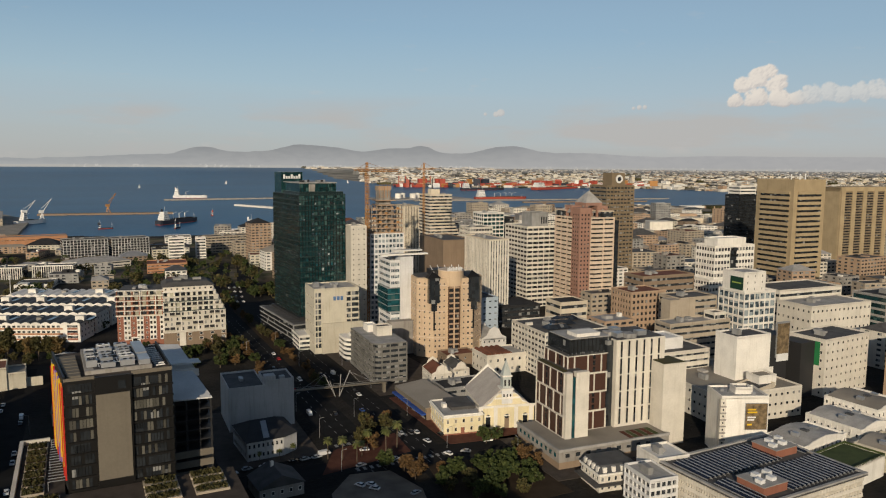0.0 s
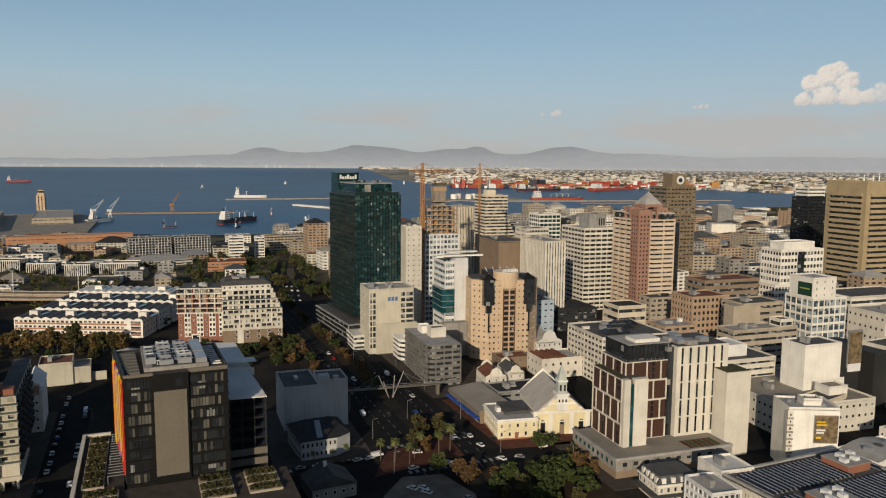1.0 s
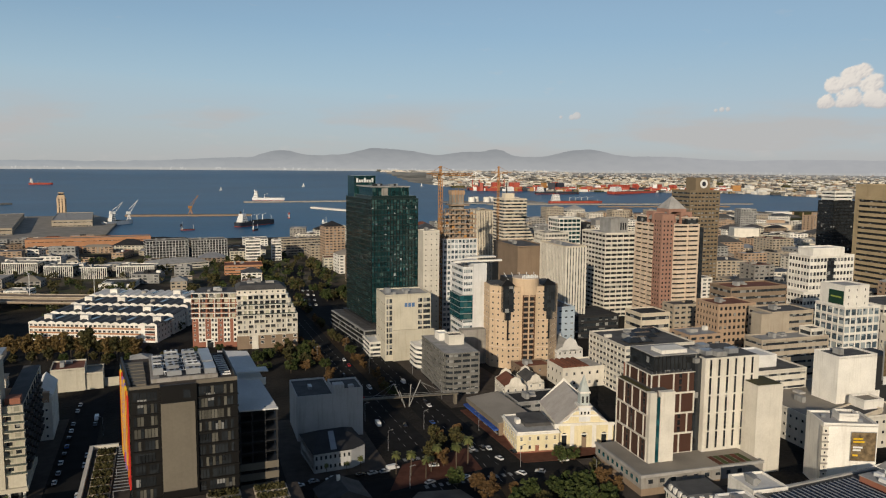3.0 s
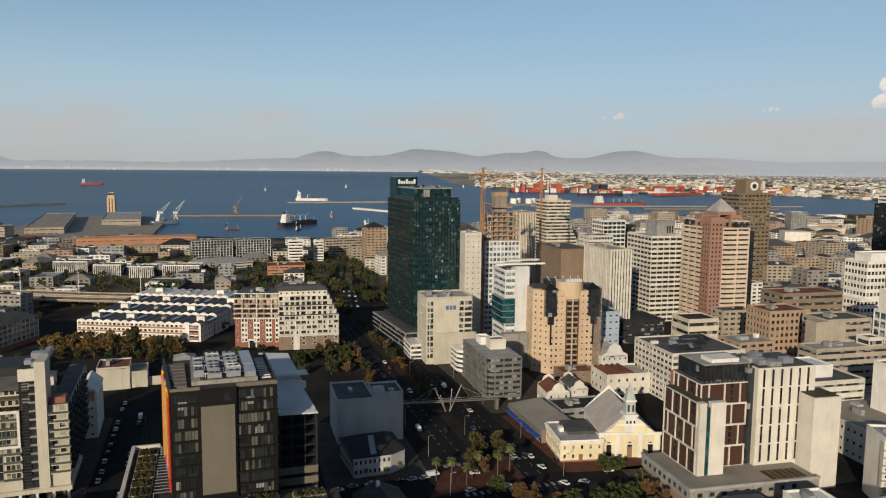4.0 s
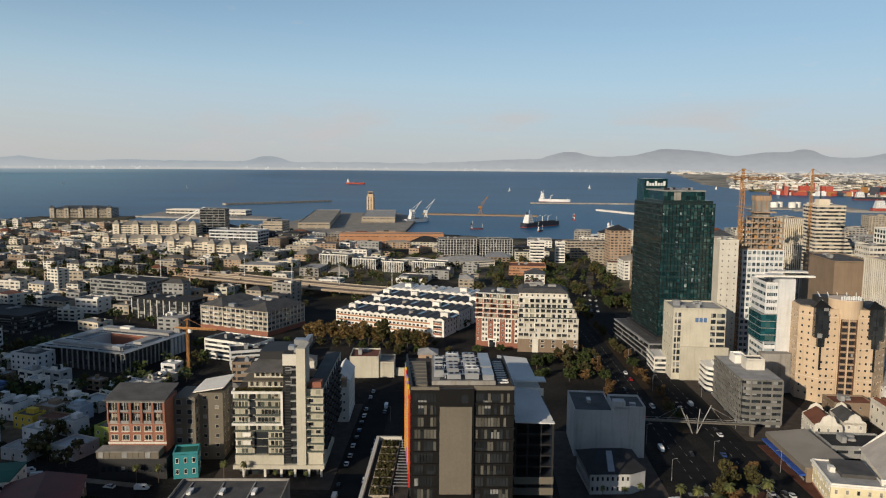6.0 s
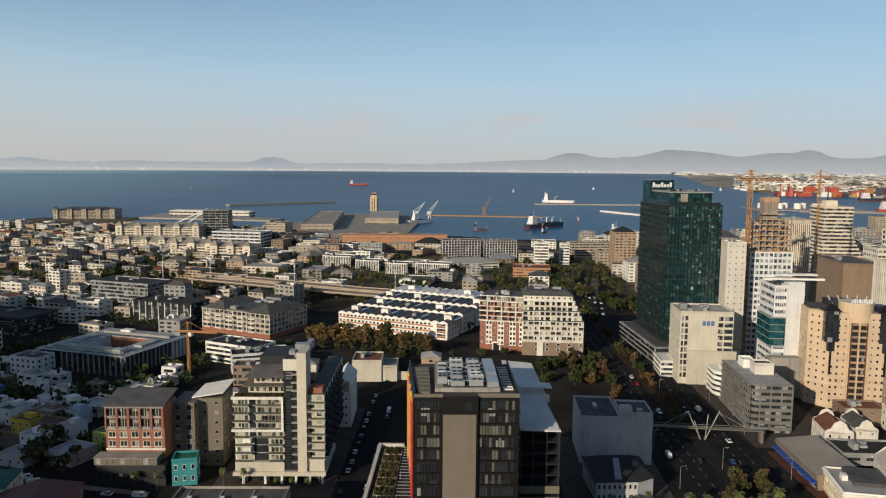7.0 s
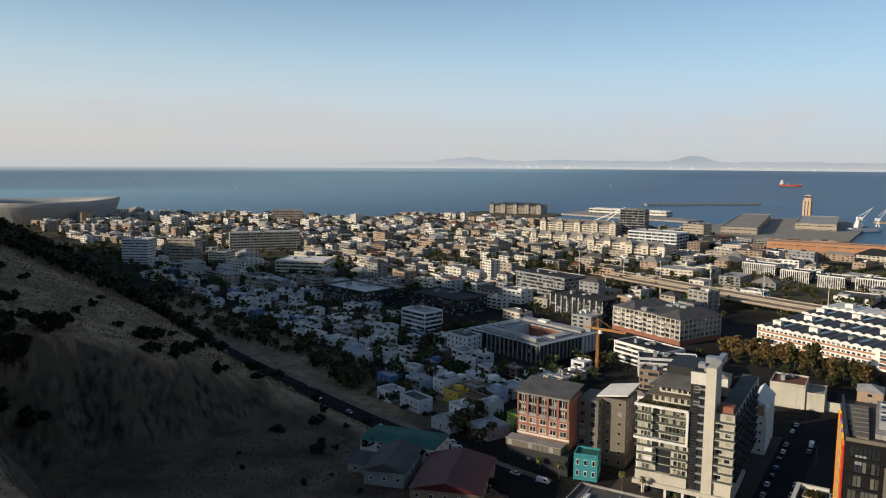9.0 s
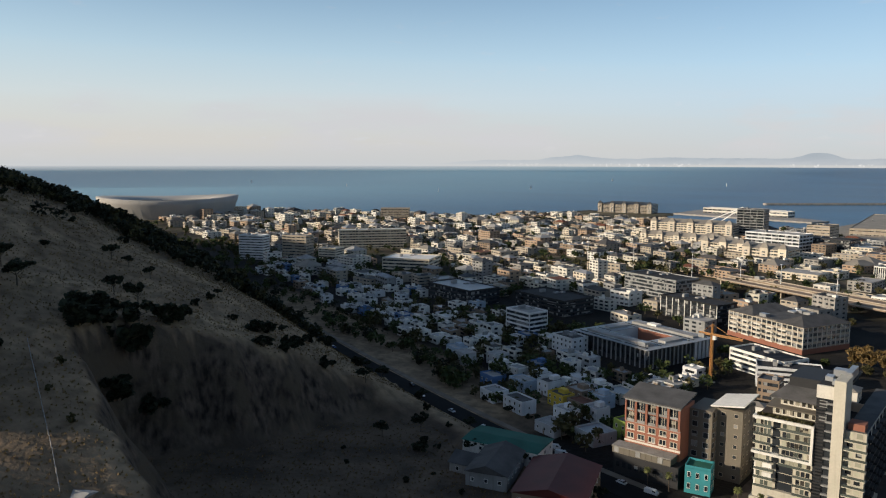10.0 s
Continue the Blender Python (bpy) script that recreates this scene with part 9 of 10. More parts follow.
PALMS = [palm_kind(300), palm_kind(301)]
rng = random.Random(77)
for x, y, s in ((83, 265, 1.0), (88, 261, 0.98), (93, 257, 0.96), (101, 266, 1.0), (108, 262, 1.15), (114, 264, 1.2), (97, 262, 0.7), (104, 248, 0.75), (-91, 283, 0.7), (-83, 283, 0.68), (-70, 281, 0.5), (-64, 281, 0.5), (-58, 281, 0.5), (-125, 281, 0.75), (-116, 280.5, 0.75), (-170, 300, 0.6), (-178, 304, 0.6), (56, 272, 0.55), (64, 271, 0.6), (70, 272, 0.62)):
    plant_tree(PALMS[rng.randrange(2)], x, y, s, rng)


def grove(kinds, spots_, s0=0.8, s1=1.2):
    for x, y in spots_:
        plant_tree(KIND[rng.choice(kinds)][rng.randrange(2)], x, y, rng.uniform(s0, s1), rng)


def scatter(kinds, x0, x1, y0, y1, n, s0=0.8, s1=1.2, test=None, free=1.0):
    k, tries = 0, 0
    while k < n and tries < n * 12:
        tries += 1
        x, y = rng.uniform(x0, x1), rng.uniform(y0, y1)
        if (test and not test(x, y)) or not clear(x, y, free):
            continue
        plant_tree(KIND[rng.choice(kinds)][rng.randrange(2)], x, y, rng.uniform(s0, s1), rng)
        k += 1


# the square and its garden
grove(("autumn", "olive"), ((108, 284), (111, 297), (121, 296), (104, 266), (100, 272), (112, 290), (118, 287)), 0.75, 1.0)
grove(("autumn",), ((108, 231), (107, 240), (112, 235), (156, 226)), 0.8, 1.0)
grove(("green",), ((102, 246), (115, 220), (136, 228), (143, 231), (150, 228), (134, 213), (141, 215), (147, 207), (128, 208), (152, 217), (146, 224), (136, 221), (123, 226), (152, 252), (158, 254)), 0.7, 1.0)
grove(("olive", "autumn", "green"), ((119, 225), (116, 215), (124, 214), (120, 232), (127, 220), (130, 202), (122, 205), (140, 202), (160, 240), (158, 220)), 0.6, 0.9)
# along the avenue
for k in range(26):
    y = 360 + k * 12
    if k % 5 != 4:
        grove(("olive", "autumn", "green"), ((110 + rng.uniform(-2, 2), y + rng.uniform(-3, 3)),), 0.6, 0.9)
for k in range(16):
    grove(("olive", "green", "autumn"), ((86 + rng.uniform(-3, 2), 400 + k * 14), (70 + rng.uniform(-6, 6), 430 + k * 9)), 0.7, 1.0)
scatter(("green", "olive"), 40, 84, 425, 480, 16, 0.7, 1.0, free=0)
scatter(("green", "olive", "green"), 92, 165, 620, 720, 14, 1.0, 1.45, free=-30)
grove(("gum",), [(-104 + k * 5.6 + rng.uniform(-1.5, 1.5), 521 - k * 2.2 + rng.uniform(-3, 3)) for k in range(16)], 0.85, 1.12)
grove(("olive", "autumn", "green"), [(-100 + k * 9 + rng.uniform(-2, 2), 508 - k * 2.6 + rng.uniform(-3, 3)) for k in range(8)], 0.6, 0.9)
scatter(("olive", "green"), -130, 40, 480, 520, 10, 0.5, 0.8, free=0)
# among the houses
scatter(("green", "olive"), -400, -150, 300, 480, 30, 0.45, 0.9, test=lambda x, y: hill_coords(x, y)[0] < -10, free=-2)


# groves of the distance, too many to count
def far_grove(name, label, seed, places, s0, s1, mats=("leaf_olive", "leaf_green")):
    g = random.Random(seed)
    v, f, idx = [], [], []
    for x, y in places:
        s, m = g.uniform(s0, s1), g.randrange(len(mats))
        z = max(0.0, ground_z(x, y))
        for _ in range(7):
            c = Vector((x + g.gauss(0, 1.6 * s), y + g.gauss(0, 1.6 * s), z + s * g.uniform(3.0, 7.0)))
            for _ in range(9):
                q = Vector((g.gauss(0, 1), g.gauss(0, 1), g.gauss(0, 0.8))).normalized() * 1.7 * s
                leaf(v, f, c + q, g, 1.25 * s)
                idx.append(m)
        k = len(v)
        v += [(x - 0.3 * s, y, z - 1), (x + 0.3 * s, y, z - 1), (x + 0.2 * s, y, z + 5 * s), (x - 0.2 * s, y, z + 5 * s)]
        f.append((k, k + 1, k + 2, k + 3))
        idx.append(len(mats))
    tagged(new(name, mesh_of(name, v, f, [M[m] for m in mats] + [M["bark"]], idx)), label, "trees", kind="stuff")


def free_spots(seed, x0, x1, y0, y1, n, free, test=None):
    g, out, tries = random.Random(seed), [], 0
    while len(out) < n and tries < n * 15:
        tries += 1
        x, y = g.uniform(x0, x1), g.uniform(y0, y1)
        if clear(x, y, free) and (not test or test(x, y)) and on_land(x, y, 12):
            out.append((x, y))
    return out


places = free_spots(1, -560, 60, 560, 1000, 330, -3) + free_spots(2, -1500, -900, 760, 1200, 150, -8) + free_spots(3, -1000, -300, 760, 1400, 520, -4) + free_spots(4, -1500, -500, 480, 1200, 460, -4, lambda x, y: hill_coords(x, y)[0] < -30)
places += free_spots(5, 680, 900, 460, 620, 60, -22) + free_spots(6, -420, -90, 690, 850, 60, -30) + free_spots(7, -700, -400, 380, 620, 80, -1, lambda x, y: hill_coords(x, y)[0] < -10) + free_spots(8, 200, 900, 560, 1300, 160, -3)
places += free_spots(11, 92, 175, 700, 940, 60, -30) + free_spots(12, 60, 240, 620, 1000, 60, -4)
places += free_spots(13, -1050, -620, 430, 660, 150, -4, lambda x, y: hill_coords(x, y)[0] < -20)
places += free_spots(9, -430, -150, 285, 500, 190, -2.5, lambda x, y: hill_coords(x, y)[0] < -12)
far_grove("far_trees", "scattered dark green trees among the distant roofs", 71, places, 0.7, 1.25)
slope = [tuple(ROAD_A + ROAD_N * rng.uniform(30, 240) + ROAD_DIR * rng.uniform(230, 640)) for _ in range(150)] + [tuple(ROAD_A + ROAD_N * rng.uniform(20, 120) + ROAD_DIR * rng.uniform(250, 600)) for _ in range(120)]
slope += [tuple(ROAD_A + ROAD_N * u + ROAD_DIR * v) for u, v in ((rng.uniform(24, 212), rng.uniform(225, 470)) for _ in range(900)) if v > 228 + max(0, u - 70) * 0.42]
far_grove("hill_scrub", "dense dark pines and scrub on the hill's flank", 72, slope, 0.6, 1.15, ("leaf_pine", "leaf_pine", "leaf_olive"))


# ---- hillside growth ----
def on_slope(u0, u1, v0, v1, n, kinds, s0, s1, pit_free=True):
    k = 0
    while k < n:
        u, v = rng.uniform(u0, u1), rng.uniform(v0, v1)
        x, y = ROAD_A + u * ROAD_N + v * ROAD_DIR
        _, pit, _ = hill_height(np.array(x), np.array(y))
        if pit_free and float(pit) > 0.4:
            k += 0.5
            continue
        if math.hypot(x, y) < 60:
            k += 1
            continue
        plant_tree(KIND[rng.choice(kinds)][rng.randrange(2)], x, y, rng.uniform(s0, s1), rng)
        k += 1


on_slope(60, 230, 220, 560, 44, ("pine", "pine", "bush"), 0.8, 1.3)
on_slope(24, 60, 250, 520, 14, ("pine", "bush", "bush"), 0.6, 1.1)
on_slope(12, 30, 130, 260, 7, ("pine", "bush"), 0.6, 0.9)
# the pines past u 200 stand out of view, added to shade the slope
for u, v, kind, s in ((172, 104, "bush", 2.3), (167, 96, "bush", 2.5), (163, 92, "bush", 2.4), (158, 98, "bush", 2.6), (166, 108, "bush", 2.3), (152, 104, "bush", 2.2), (150, 96, "bush", 1.9), (175, 96, "bush", 2.0),
                      (140, 110, "bush", 1.9), (134, 116, "bush", 1.7), (148, 131, "pine", 1.0), (183, 62, "olive", 0.42), (184, 20, "olive", 0.36), (99, 112, "bush", 1.3), (87, 116, "bush", 1.4), (68, 116, "bush", 1.4), (48, 114, "pine", 0.9),
                      (93, 137, "bush", 1.7), (88, 144, "bush", 1.4), (77, 131, "bush", 1.4), (59, 74, "pine", 0.8), (40, 73, "pine", 0.9), (52, 52, "bush", 1.0), (46, 60, "bush", 0.7), (34, 40, "pine", 0.8), (193, 130, "pine", 1.3), (205, 118, "pine", 1.2),
                      (198, 150, "pine", 1.1), (120, 150, "bush", 0.8), (108, 170, "bush", 0.9), (60, 160, "bush", 1.2), (44, 176, "bush", 1.3), (36, 150, "bush", 1.1), (188, 40, "olive", 0.3), (206, 52, "pine", 0.9), (210, 30, "pine", 0.9), (203, 70, "bush", 1.2)):
    px, py = ROAD_A + u * ROAD_N + v * ROAD_DIR
    plant_tree(KIND[kind][rng.randrange(2)], px, py, s, rng)
on_slope(60, 200, 130, 260, 12, ("pine", "bush"), 0.5, 0.9)
on_slope(14, 30, -60, 130, 16, ("pine", "bush"), 0.5, 0.8, False)
on_slope(40, 110, -20, 80, 9, ("bush",), 0.25, 0.5, False)
verge = [tuple(ROAD_A + ROAD_N * rng.uniform(-46, -14) + ROAD_DIR * rng.uniform(95, 520)) for _ in range(95)]
far_grove("verge_trees", "dark trees and scrub below the hill road", 73, verge, 0.55, 1.0, ("leaf_pine", "leaf_olive", "leaf_green"))
on_slope(-24, -12, 30, 140, 9, ("bush", "pine", "olive"), 0.5, 0.9)


# dry grass, too much to count
def grass():
    g = random.Random(90)
    v, f = [], []
    for _ in range(26000):
        u, vv = g.uniform(14, 230), g.uniform(-120, 300)
        x, y = ROAD_A + u * ROAD_N + vv * ROAD_DIR
        if math.hypot(x, y) < 50:
            continue
        z, pit, _ = (float(q) for q in hill_height(np.array(x), np.array(y)))
        if 0.02 < pit < 0.98 or abs(z - ground_z(x + 1.5, y + 1.0)) > 1.3:
            continue
        a = g.uniform(0, 3.14)
        s = g.uniform(0.25, 0.7)
        dx, dy = math.cos(a) * s, math.sin(a) * s
        k = len(v)
        v += [(x - dx, y - dy, z - 0.1), (x + dx, y + dy, z - 0.1), (x + dx * 0.6 + g.uniform(-0.2, 0.2), y + dy * 0.6, z + g.uniform(0.3, 0.8))]
        f.append((k, k + 1, k + 2))
    tagged(new("dry_grass", mesh_of("dry_grass", v, f, M["dry_leaf"])), "tufts of dry straw grass on the slope", "grass", kind="stuff")


M["dry_leaf"] = leafy("dry_leaf", (0.10, 0.070, 0.032), (0.20, 0.135, 0.055))
grass()

# ---- roads, cars and street things ----
def ribbon(name, label, pts, wide, z=0.03, mat="asphalt", category="road", lift=None):
    """A road laid along a line of points."""
    v, f = [], []
    for k, (x, y) in enumerate(pts):
        a = Vector(pts[max(0, k - 1)])
        b = Vector(pts[min(len(pts) - 1, k + 1)])
        n = Vector((-(b - a).y, (b - a).x)).normalized() * wide / 2
        zz = z if lift is None else lift(x, y) + z
        v += [(x - n.x, y - n.y, zz), (x + n.x, y + n.y, zz), (x - n.x, y - n.y, zz - 0.5), (x + n.x, y + n.y, zz - 0.5)]
    for k in range(len(pts) - 1):
        i, j = 4 * k, 4 * k + 4
        f += [(i, j, j + 1, i + 1), (i + 2, i + 3, j + 3, j + 2), (i, i + 2, j + 2, j), (i + 1, j + 1, j + 3, i + 3)]
    return tagged(new(name, mesh_of(name, v, f, M[mat])), label, category, kind="structure")


def line(a, b, n):
    return [(a[0] + (b[0] - a[0]) * k / n, a[1] + (b[1] - a[1]) * k / n) for k in range(n + 1)]


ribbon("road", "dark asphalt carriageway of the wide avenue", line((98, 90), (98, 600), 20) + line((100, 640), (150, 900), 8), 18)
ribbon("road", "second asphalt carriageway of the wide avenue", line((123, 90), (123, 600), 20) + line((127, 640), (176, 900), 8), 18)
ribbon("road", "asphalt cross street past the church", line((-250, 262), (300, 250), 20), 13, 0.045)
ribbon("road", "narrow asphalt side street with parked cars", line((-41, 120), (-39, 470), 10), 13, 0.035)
hill_pts = [(-120, 268)] + [tuple(ROAD_A + ROAD_DIR * s + ROAD_N * (2 + 5 * math.sin(s / 120))) for s in range(20, 700, 20)]
ribbon("road", "grey asphalt road along the foot of the hill", hill_pts, 11, 0.25, lift=lambda x, y: max(0.0, ground_z(x, y)))
ribbon("pavement", "pale dirt verge beside the hill road", [(x + 2.3, y + 8.4) for x, y in hill_pts], 3.4, 0.2, "pale_dirt", "pavement")
for pts, lab, mat in (
    ([(137, 258), (184, 250), (186, 286), (160, 330), (137, 330)], "red brick pavement round the church", "red_paving"),
    ([(158, 205), (226, 200), (226, 254), (160, 256)], "paved footway round the hotel", "paving"),
    ([(76, 250), (118, 258), (120, 281), (88, 273)], "red brick pavement with palms", "red_paving"),
    # the court's pale tone has the sunlight on it put into the colour
    ([(70, 210), (104, 210), (107, 222), (102, 243), (86, 246), (74, 232)], "worn brick parking court", "pale_dirt"),
    ([(110, 195), (158, 195), (158, 236), (118, 242)], "soil and paths under the square's trees", "soil"),
    ([(40, 268), (82, 272), (84, 340), (42, 345)], "grey footway by the corner house", "paving"),
    ([(106, 345), (115, 345), (115, 600), (106, 600)], "planted median of the avenue", "soil"),
    ([(134, 335), (180, 335), (180, 480), (134, 480)], "paved footway by the offices", "paving"),
    ([(-96, 276), (-48, 276), (-48, 380), (-96, 380)], "paved footway round the apartment tower", "paving"),
):
    tagged(prism("pavement", pts, -0.4, 0.16 if mat != "soil" else 0.12, mat), lab, "pavement", kind="structure")

dashes = []
for x in (95.5, 101, 120.5, 126):
    for k in range(60):
        y = 100 + k * 8
        dashes.append((x, y, 0.03, x + 0.18, y + 3.2, 0.055))
for k in range(14):
    dashes.append((90 + k * 3.0, 276, 0.04, 91.4 + k * 3.0, 279, 0.058))
    dashes.append((90 + k * 3.0, 248, 0.04, 91.4 + k * 3.0, 251, 0.058))
tagged(new("lane_marks", boxes_mesh("lane_marks", dashes, "lane_paint")), "worn white lane marks on the avenue", "road marking", kind="stuff")


def car_kind(name, label, paint, length=4.3, van=False):
    e = root(name, label, "car", 0, 0, -400, 0, "cars")
    w, h = 1.75, (2.1 if van else 1.45)
    bm = bmesh.new()
    prof = [(-0.5, 0.35), (-0.5, 0.85), (-0.46, 0.95), (0.22, 0.98), (0.47, 0.78), (0.5, 0.6), (0.5, 0.35)]
    if van:
        prof = [(-0.5, 0.35), (-0.5, 1.9), (-0.47, 2.05), (0.30, 2.05), (0.40, 1.2), (0.5, 1.0), (0.5, 0.35)]
    a = [bm.verts.new((p * length, -w / 2, z)) for p, z in prof]
    b = [bm.verts.new((p * length, w / 2, z)) for p, z in prof]
    bm.faces.new(a)
    bm.faces.new(b[::-1])
    for k in range(len(prof)):
        j = (k + 1) % len(prof)
        bm.faces.new((a[j], a[k], b[k], b[j]))
    part("body", bm, paint, e)
    bm = bmesh.new()
    lo = [(-0.42, 0.94), (-0.30, h - 0.03), (0.08, h - 0.03), (0.26, 0.94)] if not van else [(0.12, 1.25), (0.12, 1.85), (0.30, 1.85), (0.385, 1.25)]
    s = 0.44 if not van else 0.505
    a = [bm.verts.new((p * length, -w * s, z)) for p, z in lo]
    b = [bm.verts.new((p * length, w * s, z)) for p, z in lo]
    bm.faces.new(a)
    bm.faces.new(b[::-1])
    for k in range(4):
        bm.faces.new((a[(k + 1) % 4], a[k], b[k], b[(k + 1) % 4]))
    part("cabin", bm, "glass_plain", e)
    if not van:
        box("roof", e, paint, -0.29 * length, -w * 0.4, h - 0.03, 0.07 * length, w * 0.4, h + 0.02)
    for x in (-0.3, 0.31):
        ob = cylinder("wheel_pair", e, "tyre", 0, 0, -w / 2 + 0.02, w / 2 - 0.02, 0.33, sides=10)
        ob.matrix_basis = pose(x * length, 0, 0.33, 90, 0, 0)
    return e


CARS = [car_kind("car", "white painted small car with dark windows", "car_white"), car_kind("car", "silver grey small car with dark windows", "car_silver"), car_kind("car", "glossy black small car with dark windows", "car_black"), car_kind("car", "dark red small car with dark windows", "car_red"), car_kind("car", "dark blue small car with dark windows", "car_blue"), car_kind("van", "white boxy delivery van with dark windscreen", "car_white", 5.4, True)]
WEIGHTS = (5, 3, 2, 1, 1, 1)
rng = random.Random(55)


def park(x, y, yaw, z=0.06, kind=None):
    car = CARS[kind] if kind is not None else rng.choices(CARS, WEIGHTS)[0]
    return copy_thing(car, pose(x, y, z, 0, 0, yaw))


for x, y, a, k in ((100, 267, 170, 0), (83, 270, 10, 5), (86, 234, 120, 0), (90, 233, 120, 0), (90, 229, 130, 0), (103, 219, 20, 1), (129, 265, 100, 0), (122, 279, 95, 1), (127, 279, 95, 2), (129, 277, 95, 0), (108, 252, 30, 0), (131, 248, 110, 0), (139, 247, 140, 1), (138, 270, 90, 2), (154, 254, 170, 0), (79, 268, 15, 1), (74, 268, 15, 1), (69, 268, 10, 2), (93, 252, 20, 1)):
    park(x, y, a, 0.17 if k == 0 and y < 245 else 0.06, k)
for k in range(20):
    x = rng.choice((91.5, 95, 99, 103, 117, 120, 124, 128))
    park(x, 290 + rng.uniform(0, 300), 90 if x > 110 else -90)
for k in range(22):
    if rng.random() < 0.6:
        park(-45 + rng.uniform(-0.3, 0.3), 190 + k * 10 + rng.uniform(-1, 1), 90)
        if rng.random() < 0.5:
            park(-35.5, 195 + k * 10 + rng.uniform(-1, 1), -90)
for x, y in ((-348, 323), (-286, 300), (-268, 293), (-240, 284), (-214, 276), (-191, 270), (-420, 352), (-500, 378), (-380, 338)):
    u, v = hill_coords(x, y)
    px, py = ROAD_A + ROAD_DIR * v + ROAD_N * (2 + 5 * math.sin(v / 120) + rng.choice((-2.5, 2.5)))
    park(px, py, 162 + (180 if rng.random() < 0.5 else 0), max(0, ground_z(px, py)) + 0.28)
for x, y, a in ((-166, 284, 20), (-172, 288, 25), (-180, 292, 20), (-150, 276, 170), (-133, 275, 170), (-120, 274, 0), (50, 268, 10), (44, 266, 10), (57, 268, 190)):
    park(x, y, a)
for k in range(12):
    park(112 + k % 3 * 5.0 + rng.uniform(-0.4, 0.4) + (k // 3) * 4, 636 + k // 3 * 26 + rng.uniform(-2, 2), 90 + rng.uniform(-4, 4))


def street_lamp(x, y, h=9.0, yaw=0.0):
    e = root("street_lamp", "slim grey street lamp with one arm", "lamp", x, y, 0, yaw, "street lamps")
    cylinder("pole", e, "steel", 0, 0, 0, h, 0.11, 0.07, 8)
    beam("arm", e, "steel", (0, 0, h), (1.8, 0, h + 0.3), 0.1)
    box("lamp_head", e, "grey_concrete", 1.3, -0.15, h + 0.2, 2.2, 0.15, h + 0.4)
    return e


first_lamp = street_lamp(134, 255)
for k, (x, y, a) in enumerate(((87, 290, 0), (87, 330, 0), (87, 370, 0), (134.5, 300, 180), (134.5, 350, 180), (134.5, 400, 180), (110.5, 310, 0), (110.5, 410, 0), (110.5, 470, 0), (156, 232, 90), (84, 250, 0), (-31, 300, 180), (-31, 350, 180), (87, 450, 0))):
    copy_thing(first_lamp, pose(x, y, 0, 0, 0, a))


def elevated_road():
    e = root("elevated_road", "brown concrete elevated road on columns", "bridge", 0, 0, 0, 0)
    for off, z in ((0, 7.5), (26, 8.5)):
        pts = [(-275, 762 + off * 0.9), (-175, 716 + off * 0.8), (-93, 681 + off * 0.7), (-20, 655 + off * 0.7), (40, 640 + off)]
        dense = []
        for a, b in zip(pts, pts[1:]):
            dense += line(a, b, 3)[:-1]
        dense.append(pts[-1])
        for k in range(len(dense) - 1):
            (x0, y0), (x1, y1) = dense[k], dense[k + 1]
            ln, a = math.hypot(x1 - x0, y1 - y0), math.degrees(math.atan2(y1 - y0, x1 - x0))
            cx, cy = (x0 + x1) / 2, (y0 + y1) / 2
            n = Vector((-(y1 - y0), x1 - x0)).normalized()
            put("deck", unit("brown_stone"), e, (cx, cy, z), (ln + 0.3, 15, 1.1), (0, 0, a))
            put("roadway", unit("brown_stone"), e, (cx, cy, z + 0.58), (ln + 0.3, 13.4, 0.06), (0, 0, a))
            for s in (-7.3, 7.3):
                put("parapet", unit("beige"), e, (cx + n.x * s, cy + n.y * s, z + 0.95), (ln + 0.3, 0.35, 0.9), (0, 0, a))
            if k % 2 == 0:
                put("column", unit("beige"), e, (x0, y0, z / 2 - 0.5), (1.6, 4.0, z - 0.9), (0, 0, a))
    for x, y in ((-262, 776), (-218, 758), (-164, 735), (-113, 712), (-320, 795), (-400, 818), (-473, 840), (-60, 690)):
        m = root("light_mast", "tall white light mast beside the elevated road", "lamp", x, y, 0, 0, "light masts")
        cylinder("pole", m, "white_steel", 0, 0, 0, 28, 0.4, 0.2, 8)
        cylinder("lamp_ring", m, "steel", 0, 0, 27.4, 28.2, 1.4, sides=10)


elevated_road()


def footbridge():
    e = root("footbridge", "slim steel footbridge with slanting masts over the avenue", "bridge", 88, 345, 0, -6)
    # dull taupe and grey instead of steel: the avenue's shade is in these colours
    box("deck", e, "taupe_panel", 0, 0, 5.4, 52, 2.6, 5.8)
    for y in (0, 2.5):
        box("rail", e, "grey_concrete", 0, y, 6.7, 52, y + 0.08, 6.8)
    for k in range(27):
        box("rail_post", e, "grey_concrete", k * 2, 0, 5.8, k * 2 + 0.06, 0.06, 6.75)
    for a, b in (((24, 1.3, 0), (18, 1.3, 13)), ((26, 1.3, 0), (32, 1.3, 14)), ((24, 1.3, 0), (21, 1.3, 9)), ((26, 1.3, 0), (27, 1.3, 12))):
        beam("mast", e, "grey_concrete", a, b, 0.36)
    for x in (6, 12, 38, 46):
        beam("stay", e, "grey_concrete", (x, 1.3, 5.8), (18 if x < 25 else 32, 1.3, 13), 0.12)
    for x in (0.5, 50):
        box("stair_tower", e, "taupe_panel", x, -0.2, 0, x + 1.4, 2.8, 5.4)


footbridge()


